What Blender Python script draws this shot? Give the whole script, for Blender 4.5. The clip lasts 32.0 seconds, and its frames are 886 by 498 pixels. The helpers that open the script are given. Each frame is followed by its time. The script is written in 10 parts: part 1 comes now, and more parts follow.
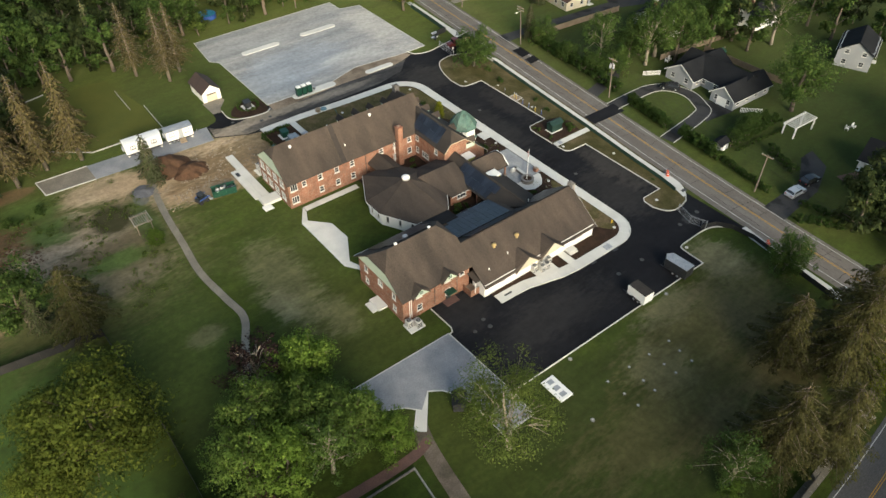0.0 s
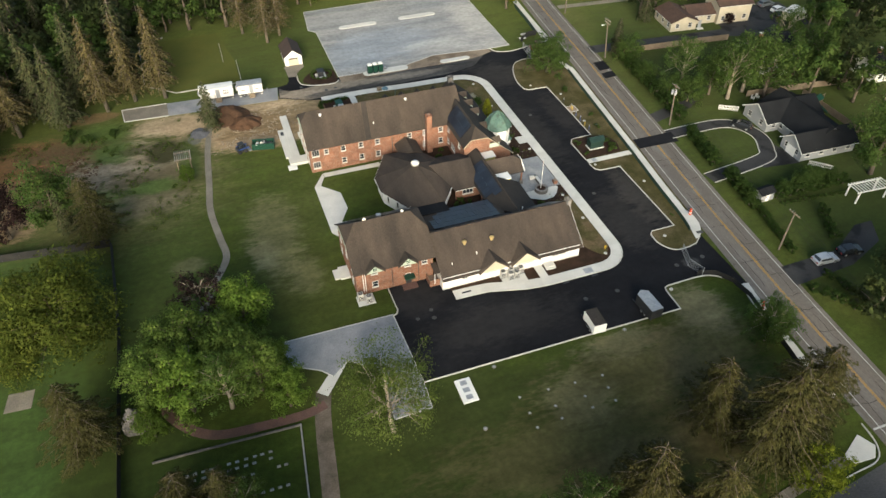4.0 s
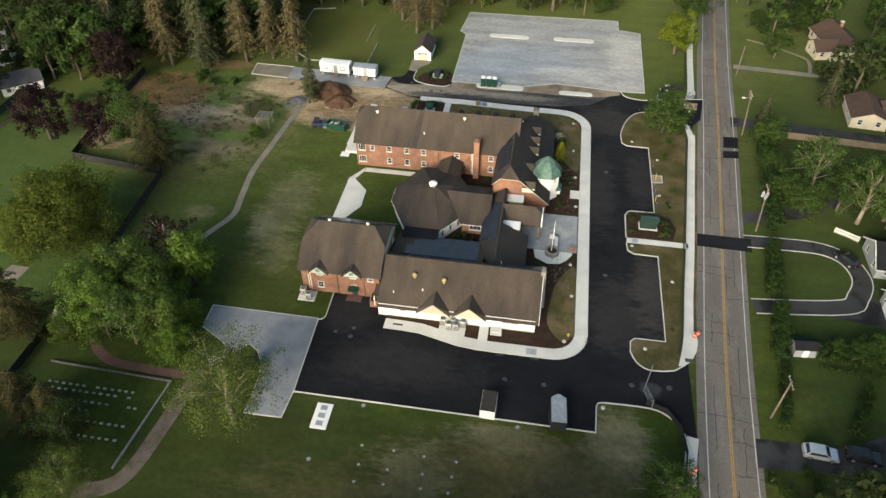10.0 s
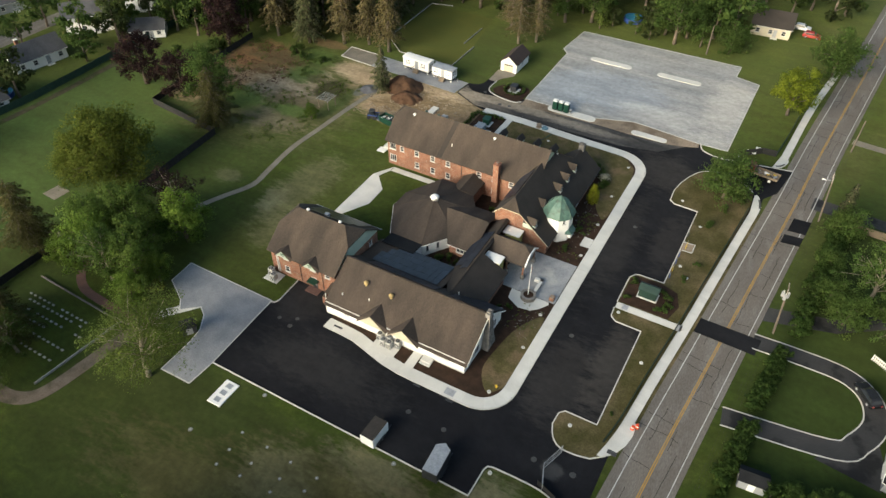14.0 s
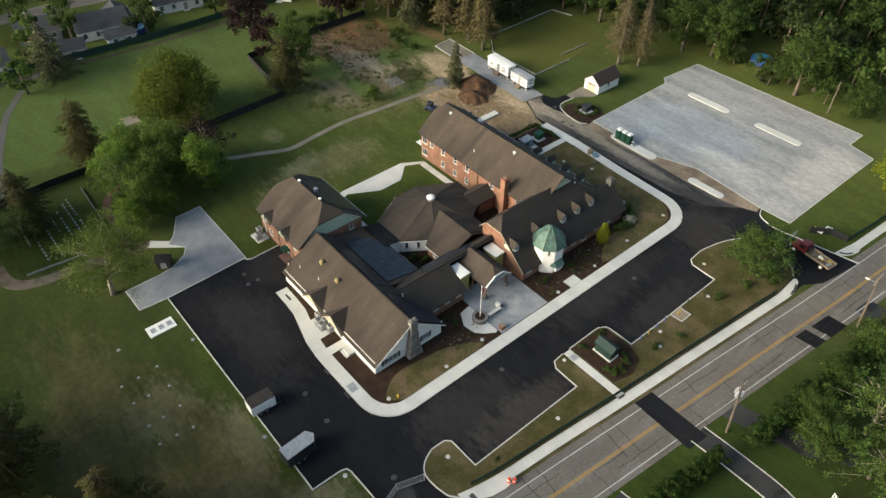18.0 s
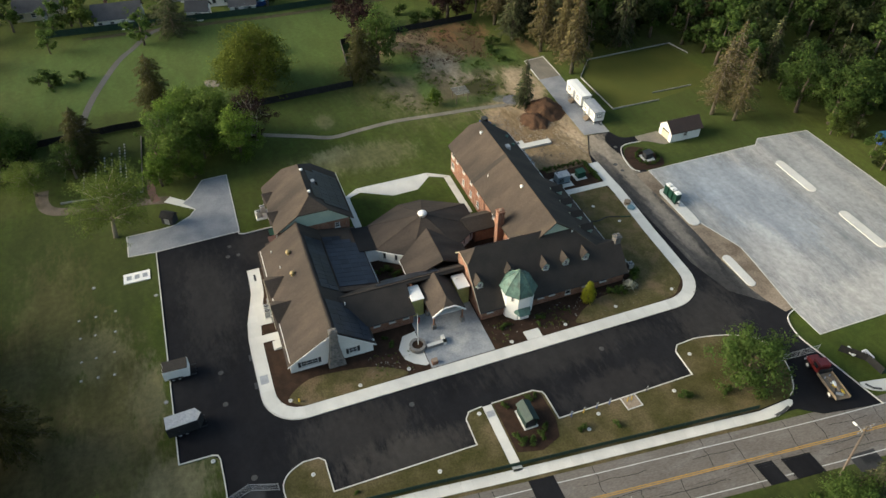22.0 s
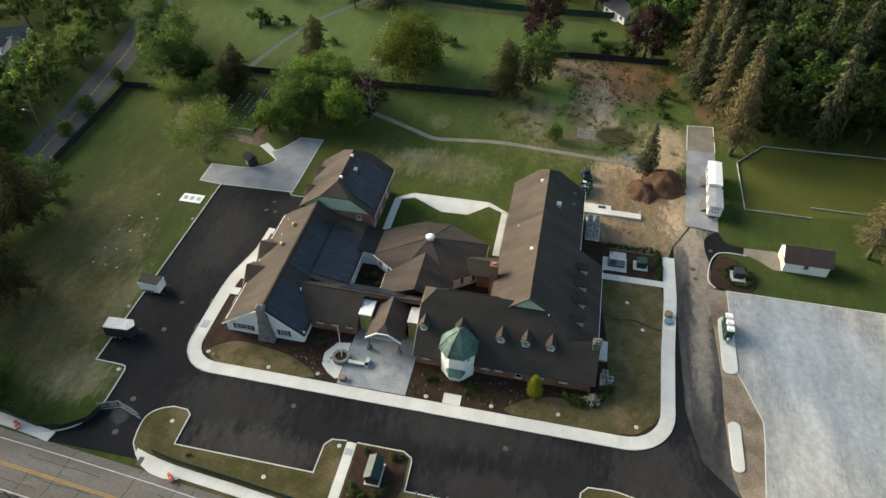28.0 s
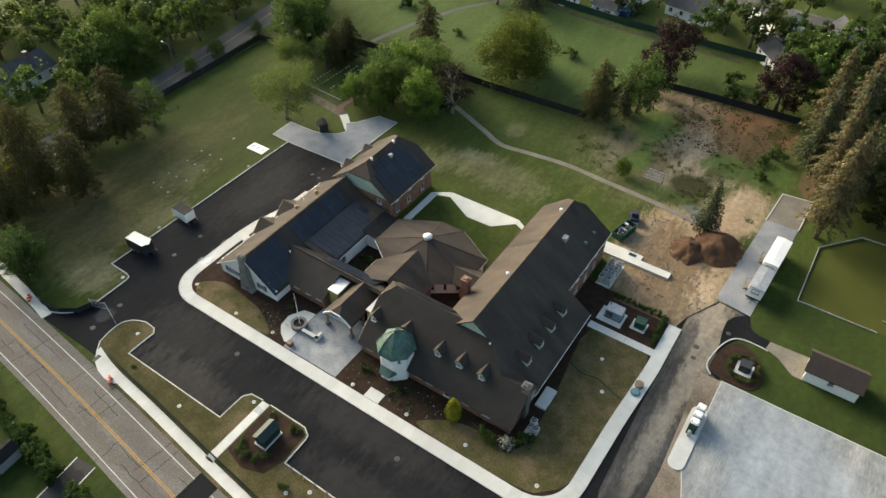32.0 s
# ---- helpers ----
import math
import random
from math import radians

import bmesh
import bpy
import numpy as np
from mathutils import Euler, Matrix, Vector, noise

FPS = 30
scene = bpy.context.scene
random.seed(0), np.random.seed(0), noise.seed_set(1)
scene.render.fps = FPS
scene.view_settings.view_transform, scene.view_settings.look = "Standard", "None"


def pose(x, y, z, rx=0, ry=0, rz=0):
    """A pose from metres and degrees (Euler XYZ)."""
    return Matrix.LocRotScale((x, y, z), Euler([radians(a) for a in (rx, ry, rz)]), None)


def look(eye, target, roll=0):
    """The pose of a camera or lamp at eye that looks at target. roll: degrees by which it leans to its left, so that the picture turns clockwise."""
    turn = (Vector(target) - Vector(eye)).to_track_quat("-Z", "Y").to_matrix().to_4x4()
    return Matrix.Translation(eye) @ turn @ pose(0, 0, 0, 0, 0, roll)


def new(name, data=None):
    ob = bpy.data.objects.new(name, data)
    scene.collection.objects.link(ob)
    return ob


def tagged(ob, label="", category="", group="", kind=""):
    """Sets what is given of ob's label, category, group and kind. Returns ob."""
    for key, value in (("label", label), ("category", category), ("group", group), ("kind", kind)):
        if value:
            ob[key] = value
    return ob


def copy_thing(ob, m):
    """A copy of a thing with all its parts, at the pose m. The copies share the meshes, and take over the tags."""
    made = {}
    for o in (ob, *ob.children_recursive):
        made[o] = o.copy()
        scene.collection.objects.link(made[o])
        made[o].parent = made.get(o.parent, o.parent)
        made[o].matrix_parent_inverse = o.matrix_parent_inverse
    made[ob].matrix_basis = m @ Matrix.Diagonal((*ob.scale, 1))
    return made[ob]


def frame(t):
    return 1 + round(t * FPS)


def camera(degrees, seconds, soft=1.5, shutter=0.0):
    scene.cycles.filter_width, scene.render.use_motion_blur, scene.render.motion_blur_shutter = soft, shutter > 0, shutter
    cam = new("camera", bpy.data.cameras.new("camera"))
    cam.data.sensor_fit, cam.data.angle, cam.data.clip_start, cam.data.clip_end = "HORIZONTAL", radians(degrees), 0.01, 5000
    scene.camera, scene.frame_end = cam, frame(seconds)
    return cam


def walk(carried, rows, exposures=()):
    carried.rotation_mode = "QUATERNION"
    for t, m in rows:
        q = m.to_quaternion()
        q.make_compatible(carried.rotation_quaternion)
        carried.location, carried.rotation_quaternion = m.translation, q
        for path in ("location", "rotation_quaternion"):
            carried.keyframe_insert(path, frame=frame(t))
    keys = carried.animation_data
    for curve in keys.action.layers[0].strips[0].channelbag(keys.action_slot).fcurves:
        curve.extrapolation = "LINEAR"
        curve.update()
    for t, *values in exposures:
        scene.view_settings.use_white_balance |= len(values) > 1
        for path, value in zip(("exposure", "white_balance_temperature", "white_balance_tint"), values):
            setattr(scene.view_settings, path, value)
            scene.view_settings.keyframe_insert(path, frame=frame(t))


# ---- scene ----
cam = camera(65.0, 32.0)
METRES, EYE, TILT, LEAN, TURN = 274.07, 83.82, 0.0, 0.0, -37.2
ROWS = [
    (0.0, 0.0, 0.0, 0.0, -0.41, -42.2, 0.45),
    (0.5, 0.0142, -0.0021, -0.0001, 1.43, -42.19, 0.44),
    (1.0, 0.0289, -0.0037, -0.0001, 2.97, -42.18, 0.45),
    (1.5, 0.0437, -0.0045, -0.0, 4.29, -42.18, 0.45),
    (2.0, 0.0583, -0.0043, 0.0001, 6.4, -42.19, 0.41),
    (2.5, 0.0734, -0.0031, 0.0004, 9.28, -42.18, 0.37),
    (3.0, 0.0887, -0.0009, 0.0007, 12.15, -42.16, 0.37),
    (3.5, 0.1036, 0.0023, 0.001, 15.01, -42.15, 0.31),
    (5.5, 0.1607, 0.0249, 0.0021, 25.06, -42.11, 0.21),
    (6.0, 0.1736, 0.0331, 0.0027, 27.11, -42.12, 0.19),
    (6.5, 0.186, 0.0423, 0.0033, 29.09, -42.16, 0.17),
    (7.0, 0.1979, 0.0524, 0.0037, 31.07, -42.18, 0.16),
    (7.5, 0.2093, 0.0632, 0.0043, 33.07, -42.21, 0.17),
    (8.0, 0.2199, 0.0744, 0.0045, 35.7, -42.23, 0.15),
    (8.5, 0.2301, 0.0864, 0.0047, 38.69, -42.25, 0.12),
    (9.0, 0.2398, 0.0991, 0.005, 41.47, -42.28, 0.1),
    (9.5, 0.249, 0.1118, 0.0049, 44.03, -42.25, 0.05),
    (10.0, 0.2574, 0.1256, 0.0052, 46.43, -42.28, 0.04),
    (10.5, 0.2653, 0.1394, 0.0053, 48.69, -42.28, -0.02),
    (11.0, 0.273, 0.1534, 0.0055, 50.95, -42.3, -0.05),
    (11.5, 0.2805, 0.1677, 0.0055, 53.57, -42.32, -0.1),
    (12.0, 0.2875, 0.1821, 0.0054, 56.22, -42.34, -0.17),
    (12.5, 0.2942, 0.197, 0.0053, 58.84, -42.38, -0.18),
    (13.0, 0.3003, 0.2121, 0.0055, 61.46, -42.43, -0.25),
    (13.5, 0.306, 0.2275, 0.0056, 64.02, -42.49, -0.29),
    (14.0, 0.3116, 0.2428, 0.0053, 66.56, -42.5, -0.34),
    (14.5, 0.3165, 0.2587, 0.0051, 69.13, -42.56, -0.35),
    (16.5, 0.33, 0.3224, 0.0025, 79.44, -42.62, -0.51),
    (17.0, 0.3317, 0.3385, 0.0025, 82.01, -42.64, -0.53),
    (17.5, 0.3327, 0.3547, 0.0025, 84.55, -42.68, -0.54),
    (18.0, 0.3331, 0.3712, 0.0024, 87.0, -42.73, -0.53),
    (18.5, 0.3325, 0.3873, 0.0025, 89.33, -42.77, -0.53),
    (19.0, 0.3308, 0.4034, 0.0025, 91.63, -42.82, -0.51),
    (19.5, 0.328, 0.419, 0.0026, 93.69, -42.86, -0.51),
    (20.0, 0.3241, 0.4347, 0.0026, 96.0, -42.86, -0.48),
    (20.5, 0.3188, 0.4498, 0.0033, 98.17, -42.93, -0.47),
    (21.0, 0.3129, 0.4644, 0.0037, 101.28, -42.97, -0.47),
    (21.5, 0.3057, 0.4791, 0.0044, 104.51, -43.04, -0.43),
    (22.0, 0.2981, 0.4931, 0.0048, 106.67, -43.07, -0.42),
    (22.5, 0.2895, 0.5065, 0.0055, 108.82, -43.11, -0.4),
    (23.0, 0.2803, 0.5195, 0.006, 111.28, -43.12, -0.4),
    (23.5, 0.2708, 0.5326, 0.0063, 113.78, -43.09, -0.41),
    (24.0, 0.2608, 0.5454, 0.0068, 116.27, -43.1, -0.42),
    (24.5, 0.2508, 0.5579, 0.007, 118.76, -43.1, -0.41),
    (25.0, 0.2408, 0.5695, 0.0071, 121.86, -43.15, -0.42),
    (25.5, 0.2311, 0.5806, 0.007, 125.3, -43.18, -0.43),
    (26.0, 0.2214, 0.5909, 0.0068, 128.67, -43.21, -0.43),
    (26.5, 0.2115, 0.601, 0.0067, 131.91, -43.23, -0.35),
    (28.5, 0.1671, 0.6351, 0.0069, 141.29, -43.42, -0.49),
    (29.0, 0.1542, 0.6431, 0.0066, 144.09, -43.45, -0.48),
    (29.5, 0.1417, 0.6504, 0.0065, 146.82, -43.5, -0.45),
    (30.0, 0.1279, 0.6579, 0.0065, 149.71, -43.55, -0.42),
    (30.5, 0.1137, 0.665, 0.0066, 152.56, -43.61, -0.39),
    (31.0, 0.0991, 0.6718, 0.0067, 155.4, -43.67, -0.34),
    (31.5, 0.0842, 0.6782, 0.0069, 158.25, -43.71, -0.3),
    (32.0, 0.069, 0.6841, 0.0073, 161.12, -43.75, -0.24),
]
walk(cam, [(t, pose(0, 0, EYE, TILT, LEAN, TURN) @ pose(METRES * x, METRES * y, METRES * z, 90 + pitch, roll, yaw)) for t, x, y, z, yaw, pitch, roll in ROWS],
     [(0.0, 1.72, 6400, 4), (14.0, 1.70, 6400, 4), (26.0, 1.86, 6400, 4), (32.0, 2.06, 6600, 4)])

# ---- light ----
SUN_AZ, SUN_EL = 197.0, 20.0   # compass bearing of the sun with +y as north
world = bpy.data.worlds.new("world")
scene.world = world
world.use_nodes = True
wn = world.node_tree.nodes
sky = wn.new("ShaderNodeTexSky")
sky.sky_type, sky.sun_disc = "NISHITA", False
sky.sun_elevation, sky.sun_rotation = radians(12.0), radians(SUN_AZ)
sky.dust_density, sky.air_density = 4.0, 1.0
wn["Background"].inputs[1].default_value = 0.095
world.node_tree.links.new(sky.outputs[0], wn["Background"].inputs[0])
sun_data = bpy.data.lights.new("sun", "SUN")
sun_data.energy, sun_data.angle, sun_data.color = 2.1, radians(38.0), (1.0, 0.91, 0.79)
sun = new("sun", sun_data)
sx, sy = math.sin(radians(SUN_AZ)) * math.cos(radians(SUN_EL)), math.cos(radians(SUN_AZ)) * math.cos(radians(SUN_EL))
sun.matrix_world = look((sx * 300, sy * 300, math.sin(radians(SUN_EL)) * 300), (0, 0, 0))


# ---- materials ----
def surf(name, a, b, big=0.2, fine=6.0, rough=0.85, bump=0.15, metal=0.0, fine_amount=0.35, own=False, vary=0.0, third=None, third_scale=0.06, third_cut=(0.5, 0.65), spec=0.4, stretch=None):
    """Two-scale noise colour with fine relief. own: object coordinates in place of the world's. third: a further tone in soft patches."""
    m = bpy.data.materials.new(name)
    m.use_nodes = True
    n, l = m.node_tree.nodes, m.node_tree.links
    p = n["Principled BSDF"]
    p.inputs["Roughness"].default_value, p.inputs["Metallic"].default_value = rough, metal
    p.inputs["Specular IOR Level"].default_value = spec
    if own:
        co = n.new("ShaderNodeTexCoord").outputs["Object"]
    else:
        co = n.new("ShaderNodeNewGeometry").outputs["Position"]
    if stretch:
        mp = n.new("ShaderNodeMapping")
        mp.inputs["Scale"].default_value = stretch
        l.new(co, mp.inputs["Vector"])
        co = mp.outputs[0]

    def noise_at(scale, detail, low, high):
        t = n.new("ShaderNodeTexNoise")
        t.inputs["Scale"].default_value, t.inputs["Detail"].default_value = scale, detail
        l.new(co, t.inputs["Vector"])
        r = n.new("ShaderNodeMapRange")
        r.inputs["From Min"].default_value, r.inputs["From Max"].default_value = low, high
        l.new(t.outputs["Fac"], r.inputs["Value"])
        return r.outputs[0], t.outputs["Fac"]

    def mix(fac, one, two, mode="MIX"):
        x = n.new("ShaderNodeMix")
        x.data_type, x.blend_type = "RGBA", mode
        for s, v in ((x.inputs[0], fac), (x.inputs[6], one), (x.inputs[7], two)):
            if isinstance(v, bpy.types.NodeSocket):
                l.new(v, s)
            elif isinstance(v, tuple):
                s.default_value = (*v, 1.0)
            else:
                s.default_value = v
        return x.outputs[2]

    col = mix(noise_at(big, 5.0, 0.35, 0.65)[0], a, b)
    if third:
        col = mix(noise_at(third_scale, 6.0, *third_cut)[0], col, third)
    f, raw = noise_at(fine, 4.0, 0.3, 0.7)
    dark = tuple(1.0 - fine_amount for _ in range(3))
    col = mix(1.0, col, mix(f, dark, (1.0, 1.0, 1.0)), "MULTIPLY")
    if vary:
        info = n.new("ShaderNodeObjectInfo")
        h = n.new("ShaderNodeHueSaturation")
        r = n.new("ShaderNodeMapRange")
        r.inputs["To Min"].default_value, r.inputs["To Max"].default_value = 1.0 - vary, 1.0 + vary
        l.new(info.outputs["Random"], r.inputs["Value"])
        l.new(r.outputs[0], h.inputs["Value"])
        l.new(col, h.inputs["Color"])
        col = h.outputs[0]
    l.new(col, p.inputs["Base Color"])
    if bump:
        bp = n.new("ShaderNodeBump")
        bp.inputs["Strength"].default_value, bp.inputs["Distance"].default_value = bump, 0.05
        l.new(raw, bp.inputs["Height"])
        l.new(bp.outputs[0], p.inputs["Normal"])
    return m


def leaf_surf(name, a, b, through_amount=0.55):
    m = surf(name, a, b, 0.5, 2.5, 0.75, 0.0, own=True, vary=0.18, fine_amount=0.35, spec=0.12)
    n, l = m.node_tree.nodes, m.node_tree.links
    p = n["Principled BSDF"]
    isl = n.new("ShaderNodeNewGeometry")
    h = n.new("ShaderNodeHueSaturation")
    r = n.new("ShaderNodeMapRange")
    r.inputs["To Min"].default_value, r.inputs["To Max"].default_value = 0.78, 1.2
    l.new(isl.outputs["Random Per Island"], r.inputs["Value"])
    l.new(r.outputs[0], h.inputs["Value"])
    src = p.inputs["Base Color"].links[0].from_socket
    l.new(src, h.inputs["Color"])
    l.new(h.outputs[0], p.inputs["Base Color"])
    tr = n.new("ShaderNodeBsdfTranslucent")
    l.new(h.outputs[0], tr.inputs["Color"])
    ms = n.new("ShaderNodeMixShader")
    ms.inputs[0].default_value = through_amount
    l.new(p.outputs[0], ms.inputs[1])
    l.new(tr.outputs[0], ms.inputs[2])
    l.new(ms.outputs[0], n["Material Output"].inputs[0])
    return m


GRASS = surf("grass", (0.026, 0.047, 0.006), (0.041, 0.058, 0.008), 0.10, 5.0, 0.95, 0.5, third=(0.068, 0.069, 0.025), third_scale=0.045, third_cut=(0.52, 0.76), spec=0.1)
GRASS_GREEN = surf("fresh_grass", (0.034, 0.044, 0.006), (0.052, 0.054, 0.008), 0.15, 5.0, 0.95, 0.5, spec=0.1)
GRASS_DRY = surf("dry_grass", (0.120, 0.098, 0.045), (0.080, 0.073, 0.027), 0.45, 5.0, 0.95, 0.5, fine_amount=0.45, third=(0.155, 0.114, 0.064), third_scale=0.30, spec=0.1)
TURF_MIX = surf("olive_turf", (0.058, 0.055, 0.018), (0.092, 0.078, 0.033), 0.35, 5.0, 0.95, 0.5, fine_amount=0.45, third=(0.150, 0.116, 0.062), third_scale=0.16, third_cut=(0.46, 0.66), spec=0.1)
SCRUB = surf("scrub_ground", (0.040, 0.055, 0.014), (0.075, 0.062, 0.030), 0.09, 3.0, 0.95, 0.6, third=(0.20, 0.155, 0.10), third_scale=0.055, third_cut=(0.5, 0.62), spec=0.1)
CAP = surf("weathered_cap", (0.22, 0.22, 0.20), (0.16, 0.165, 0.15), 0.8, 6.0, 0.9, 0.1)
IRON = surf("cast_iron", (0.075, 0.073, 0.070), (0.055, 0.054, 0.052), 1.0, 8.0, 0.7, 0.1, metal=0.2)
SAND = surf("bare_sand", (0.32, 0.255, 0.19), (0.23, 0.182, 0.135), 0.2, 3.0, 0.95, 0.5, third=(0.15, 0.116, 0.085), third_scale=0.12, spec=0.1)
SOIL = surf("brown_soil", (0.105, 0.058, 0.034), (0.068, 0.040, 0.025), 0.5, 4.0, 0.95, 0.6, spec=0.1)
RED_EARTH = surf("red_earth", (0.125, 0.066, 0.040), (0.085, 0.046, 0.028), 0.5, 4.0, 0.95, 0.6, spec=0.1)
EARTH_PATH = surf("trodden_earth", (0.185, 0.150, 0.118), (0.120, 0.098, 0.076), 0.5, 5.0, 0.95, 0.4, third=(0.085, 0.072, 0.050), third_scale=0.3, spec=0.1)
WORN_EARTH = surf("worn_earth", (0.085, 0.070, 0.046), (0.055, 0.052, 0.030), 0.6, 5.0, 0.95, 0.5, third=(0.040, 0.055, 0.016), third_scale=0.35, spec=0.1)
MULCH = surf("bark_mulch", (0.050, 0.030, 0.020), (0.032, 0.020, 0.014), 0.8, 9.0, 0.95, 0.6, spec=0.1)
ASPHALT = surf("fresh_asphalt", (0.0105, 0.0105, 0.0125), (0.0155, 0.0155, 0.0175), 0.12, 14.0, 0.88, 0.2, third=(0.023, 0.0225, 0.024), third_scale=0.07, third_cut=(0.56, 0.82), fine_amount=0.2, spec=0.08)
ASPHALT_DUSTY = surf("dusty_asphalt", (0.075, 0.071, 0.067), (0.036, 0.036, 0.036), 0.30, 10.0, 0.9, 0.2, third=(0.145, 0.130, 0.112), third_scale=0.24, third_cut=(0.50, 0.74), stretch=(0.22, 2.2, 1.0), spec=0.2)
ROAD = surf("worn_road", (0.165, 0.147, 0.127), (0.130, 0.117, 0.103), 0.2, 8.0, 0.9, 0.2, third=(0.18, 0.165, 0.15), third_scale=0.5, stretch=(1.0, 0.25, 1.0), spec=0.2)
DRIVE = surf("house_drive_asphalt", (0.048, 0.047, 0.047), (0.030, 0.030, 0.031), 0.25, 10.0, 0.85, 0.2, third=(0.014, 0.014, 0.015), third_scale=0.25, third_cut=(0.55, 0.62), spec=0.25)
ROAD_DARK = surf("dark_worn_road", (0.108, 0.105, 0.102), (0.085, 0.083, 0.082), 0.2, 8.0, 0.9, 0.2, third=(0.095, 0.09, 0.085), third_scale=0.3, stretch=(0.3, 1.0, 1.0), spec=0.2)
CONCRETE = surf("pale_concrete", (0.60, 0.585, 0.54), (0.51, 0.50, 0.465), 0.3, 8.0, 0.9, 0.15, fine_amount=0.15, spec=0.3, vary=0.05)
PAVER = surf("grey_pavers", (0.27, 0.275, 0.285), (0.195, 0.205, 0.225), 0.30, 5.0, 0.9, 0.2, fine_amount=0.25, spec=0.3, vary=0.12)
PLAZA = surf("pale_grey_pavers", (0.33, 0.335, 0.34), (0.24, 0.25, 0.265), 0.45, 5.0, 0.9, 0.2, fine_amount=0.3, third=(0.40, 0.395, 0.38), third_scale=0.3, spec=0.3)
GRAVEL = surf("grey_gravel", (0.345, 0.347, 0.338), (0.252, 0.262, 0.270), 0.16, 4.0, 0.95, 0.3, third=(0.42, 0.405, 0.38), third_scale=0.09, third_cut=(0.5, 0.7), stretch=(0.18, 2.2, 1.0), spec=0.2)
DIRT_PATH = surf("stone_dust", (0.24, 0.215, 0.175), (0.18, 0.16, 0.13), 0.3, 5.0, 0.95, 0.3, spec=0.2)
BRICK_PATH = surf("brick_paving", (0.15, 0.085, 0.070), (0.115, 0.070, 0.060), 0.6, 6.0, 0.9, 0.3, spec=0.2)
FRAME = surf("weathered_white_frame", (0.56, 0.55, 0.52), (0.46, 0.45, 0.43), 0.8, 6.0, 0.6, 0.05, fine_amount=0.1)
GRAVE = surf("worn_pale_stone", (0.36, 0.35, 0.32), (0.25, 0.245, 0.23), 1.5, 8.0, 0.9, 0.2, vary=0.3)
PAINT_WHITE = surf("white_road_paint", (0.55, 0.55, 0.53), (0.42, 0.42, 0.41), 0.8, 8.0, 0.8, 0.0)
PAINT_YELLOW = surf("yellow_road_paint", (0.50, 0.27, 0.03), (0.40, 0.22, 0.03), 0.8, 8.0, 0.8, 0.0)
KERB = surf("kerb_concrete", (0.58, 0.56, 0.51), (0.48, 0.465, 0.43), 0.5, 8.0, 0.9, 0.1, fine_amount=0.2)
SHINGLE = surf("brown_shingle", (0.080, 0.062, 0.049), (0.056, 0.045, 0.037), 0.30, 7.0, 0.9, 0.3, fine_amount=0.38, third=(0.036, 0.030, 0.026), third_scale=0.20, third_cut=(0.46, 0.74), spec=0.2, stretch=(1.5, 0.45, 0.45))
SHINGLE_DARK = surf("dark_shingle", (0.046, 0.039, 0.034), (0.034, 0.030, 0.027), 0.4, 7.0, 0.9, 0.3, fine_amount=0.3, spec=0.2)
SHINGLE_GREY = surf("charcoal_shingle", (0.019, 0.020, 0.022), (0.014, 0.015, 0.017), 0.4, 7.0, 0.95, 0.3, spec=0.08)
SHINGLE_ASH = surf("ash_grey_shingle", (0.095, 0.095, 0.100), (0.070, 0.071, 0.076), 0.4, 7.0, 0.95, 0.3, spec=0.1)
SHINGLE_RED = surf("russet_shingle", (0.095, 0.058, 0.044), (0.070, 0.046, 0.036), 0.4, 7.0, 0.9, 0.3, spec=0.2)
WHITE = surf("white_paint", (0.78, 0.76, 0.72), (0.70, 0.69, 0.66), 0.5, 6.0, 0.6, 0.05, fine_amount=0.08)
CREAM = surf("cream_siding", (0.50, 0.44, 0.33), (0.42, 0.375, 0.28), 0.5, 6.0, 0.7, 0.05, fine_amount=0.1)
GREY_SIDING = surf("grey_siding", (0.28, 0.29, 0.30), (0.24, 0.25, 0.26), 0.4, 6.0, 0.7, 0.05, fine_amount=0.1)
GREEN_SIDING = surf("sage_green_siding", (0.40, 0.47, 0.38), (0.34, 0.41, 0.34), 0.5, 6.0, 0.7, 0.05, fine_amount=0.1)
COPPER = surf("green_copper", (0.060, 0.118, 0.098), (0.090, 0.160, 0.132), 1.2, 4.0, 0.6, 0.1, third=(0.055, 0.085, 0.068), third_scale=0.9, third_cut=(0.5, 0.65), metal=0.1)
GLASS = surf("dark_window_glass", (0.020, 0.024, 0.030), (0.035, 0.040, 0.047), 0.4, 2.0, 0.08, 0.0, spec=0.6, vary=0.3)
METAL = surf("galvanised_metal", (0.42, 0.43, 0.44), (0.33, 0.34, 0.36), 1.5, 6.0, 0.5, 0.05, metal=0.3)
PALE_METAL = surf("pale_enamelled_metal", (0.52, 0.51, 0.47), (0.45, 0.44, 0.41), 1.5, 6.0, 0.5, 0.05)
OCHRE = surf("ochre_paint", (0.42, 0.31, 0.13), (0.35, 0.26, 0.11), 1.5, 6.0, 0.6, 0.05)
STEEL_DARK = surf("dark_metal", (0.03, 0.032, 0.035), (0.045, 0.046, 0.05), 1.5, 6.0, 0.5, 0.05, metal=0.3)
FENCE_GREEN = surf("green_fence_fabric", (0.022, 0.055, 0.035), (0.016, 0.042, 0.028), 0.8, 6.0, 0.9, 0.2)
FENCE_BLACK = surf("black_fence_fabric", (0.012, 0.012, 0.012), (0.022, 0.021, 0.020), 0.8, 6.0, 0.9, 0.2)
TIMBER = surf("weathered_timber", (0.26, 0.20, 0.14), (0.19, 0.145, 0.10), 0.8, 8.0, 0.85, 0.2)
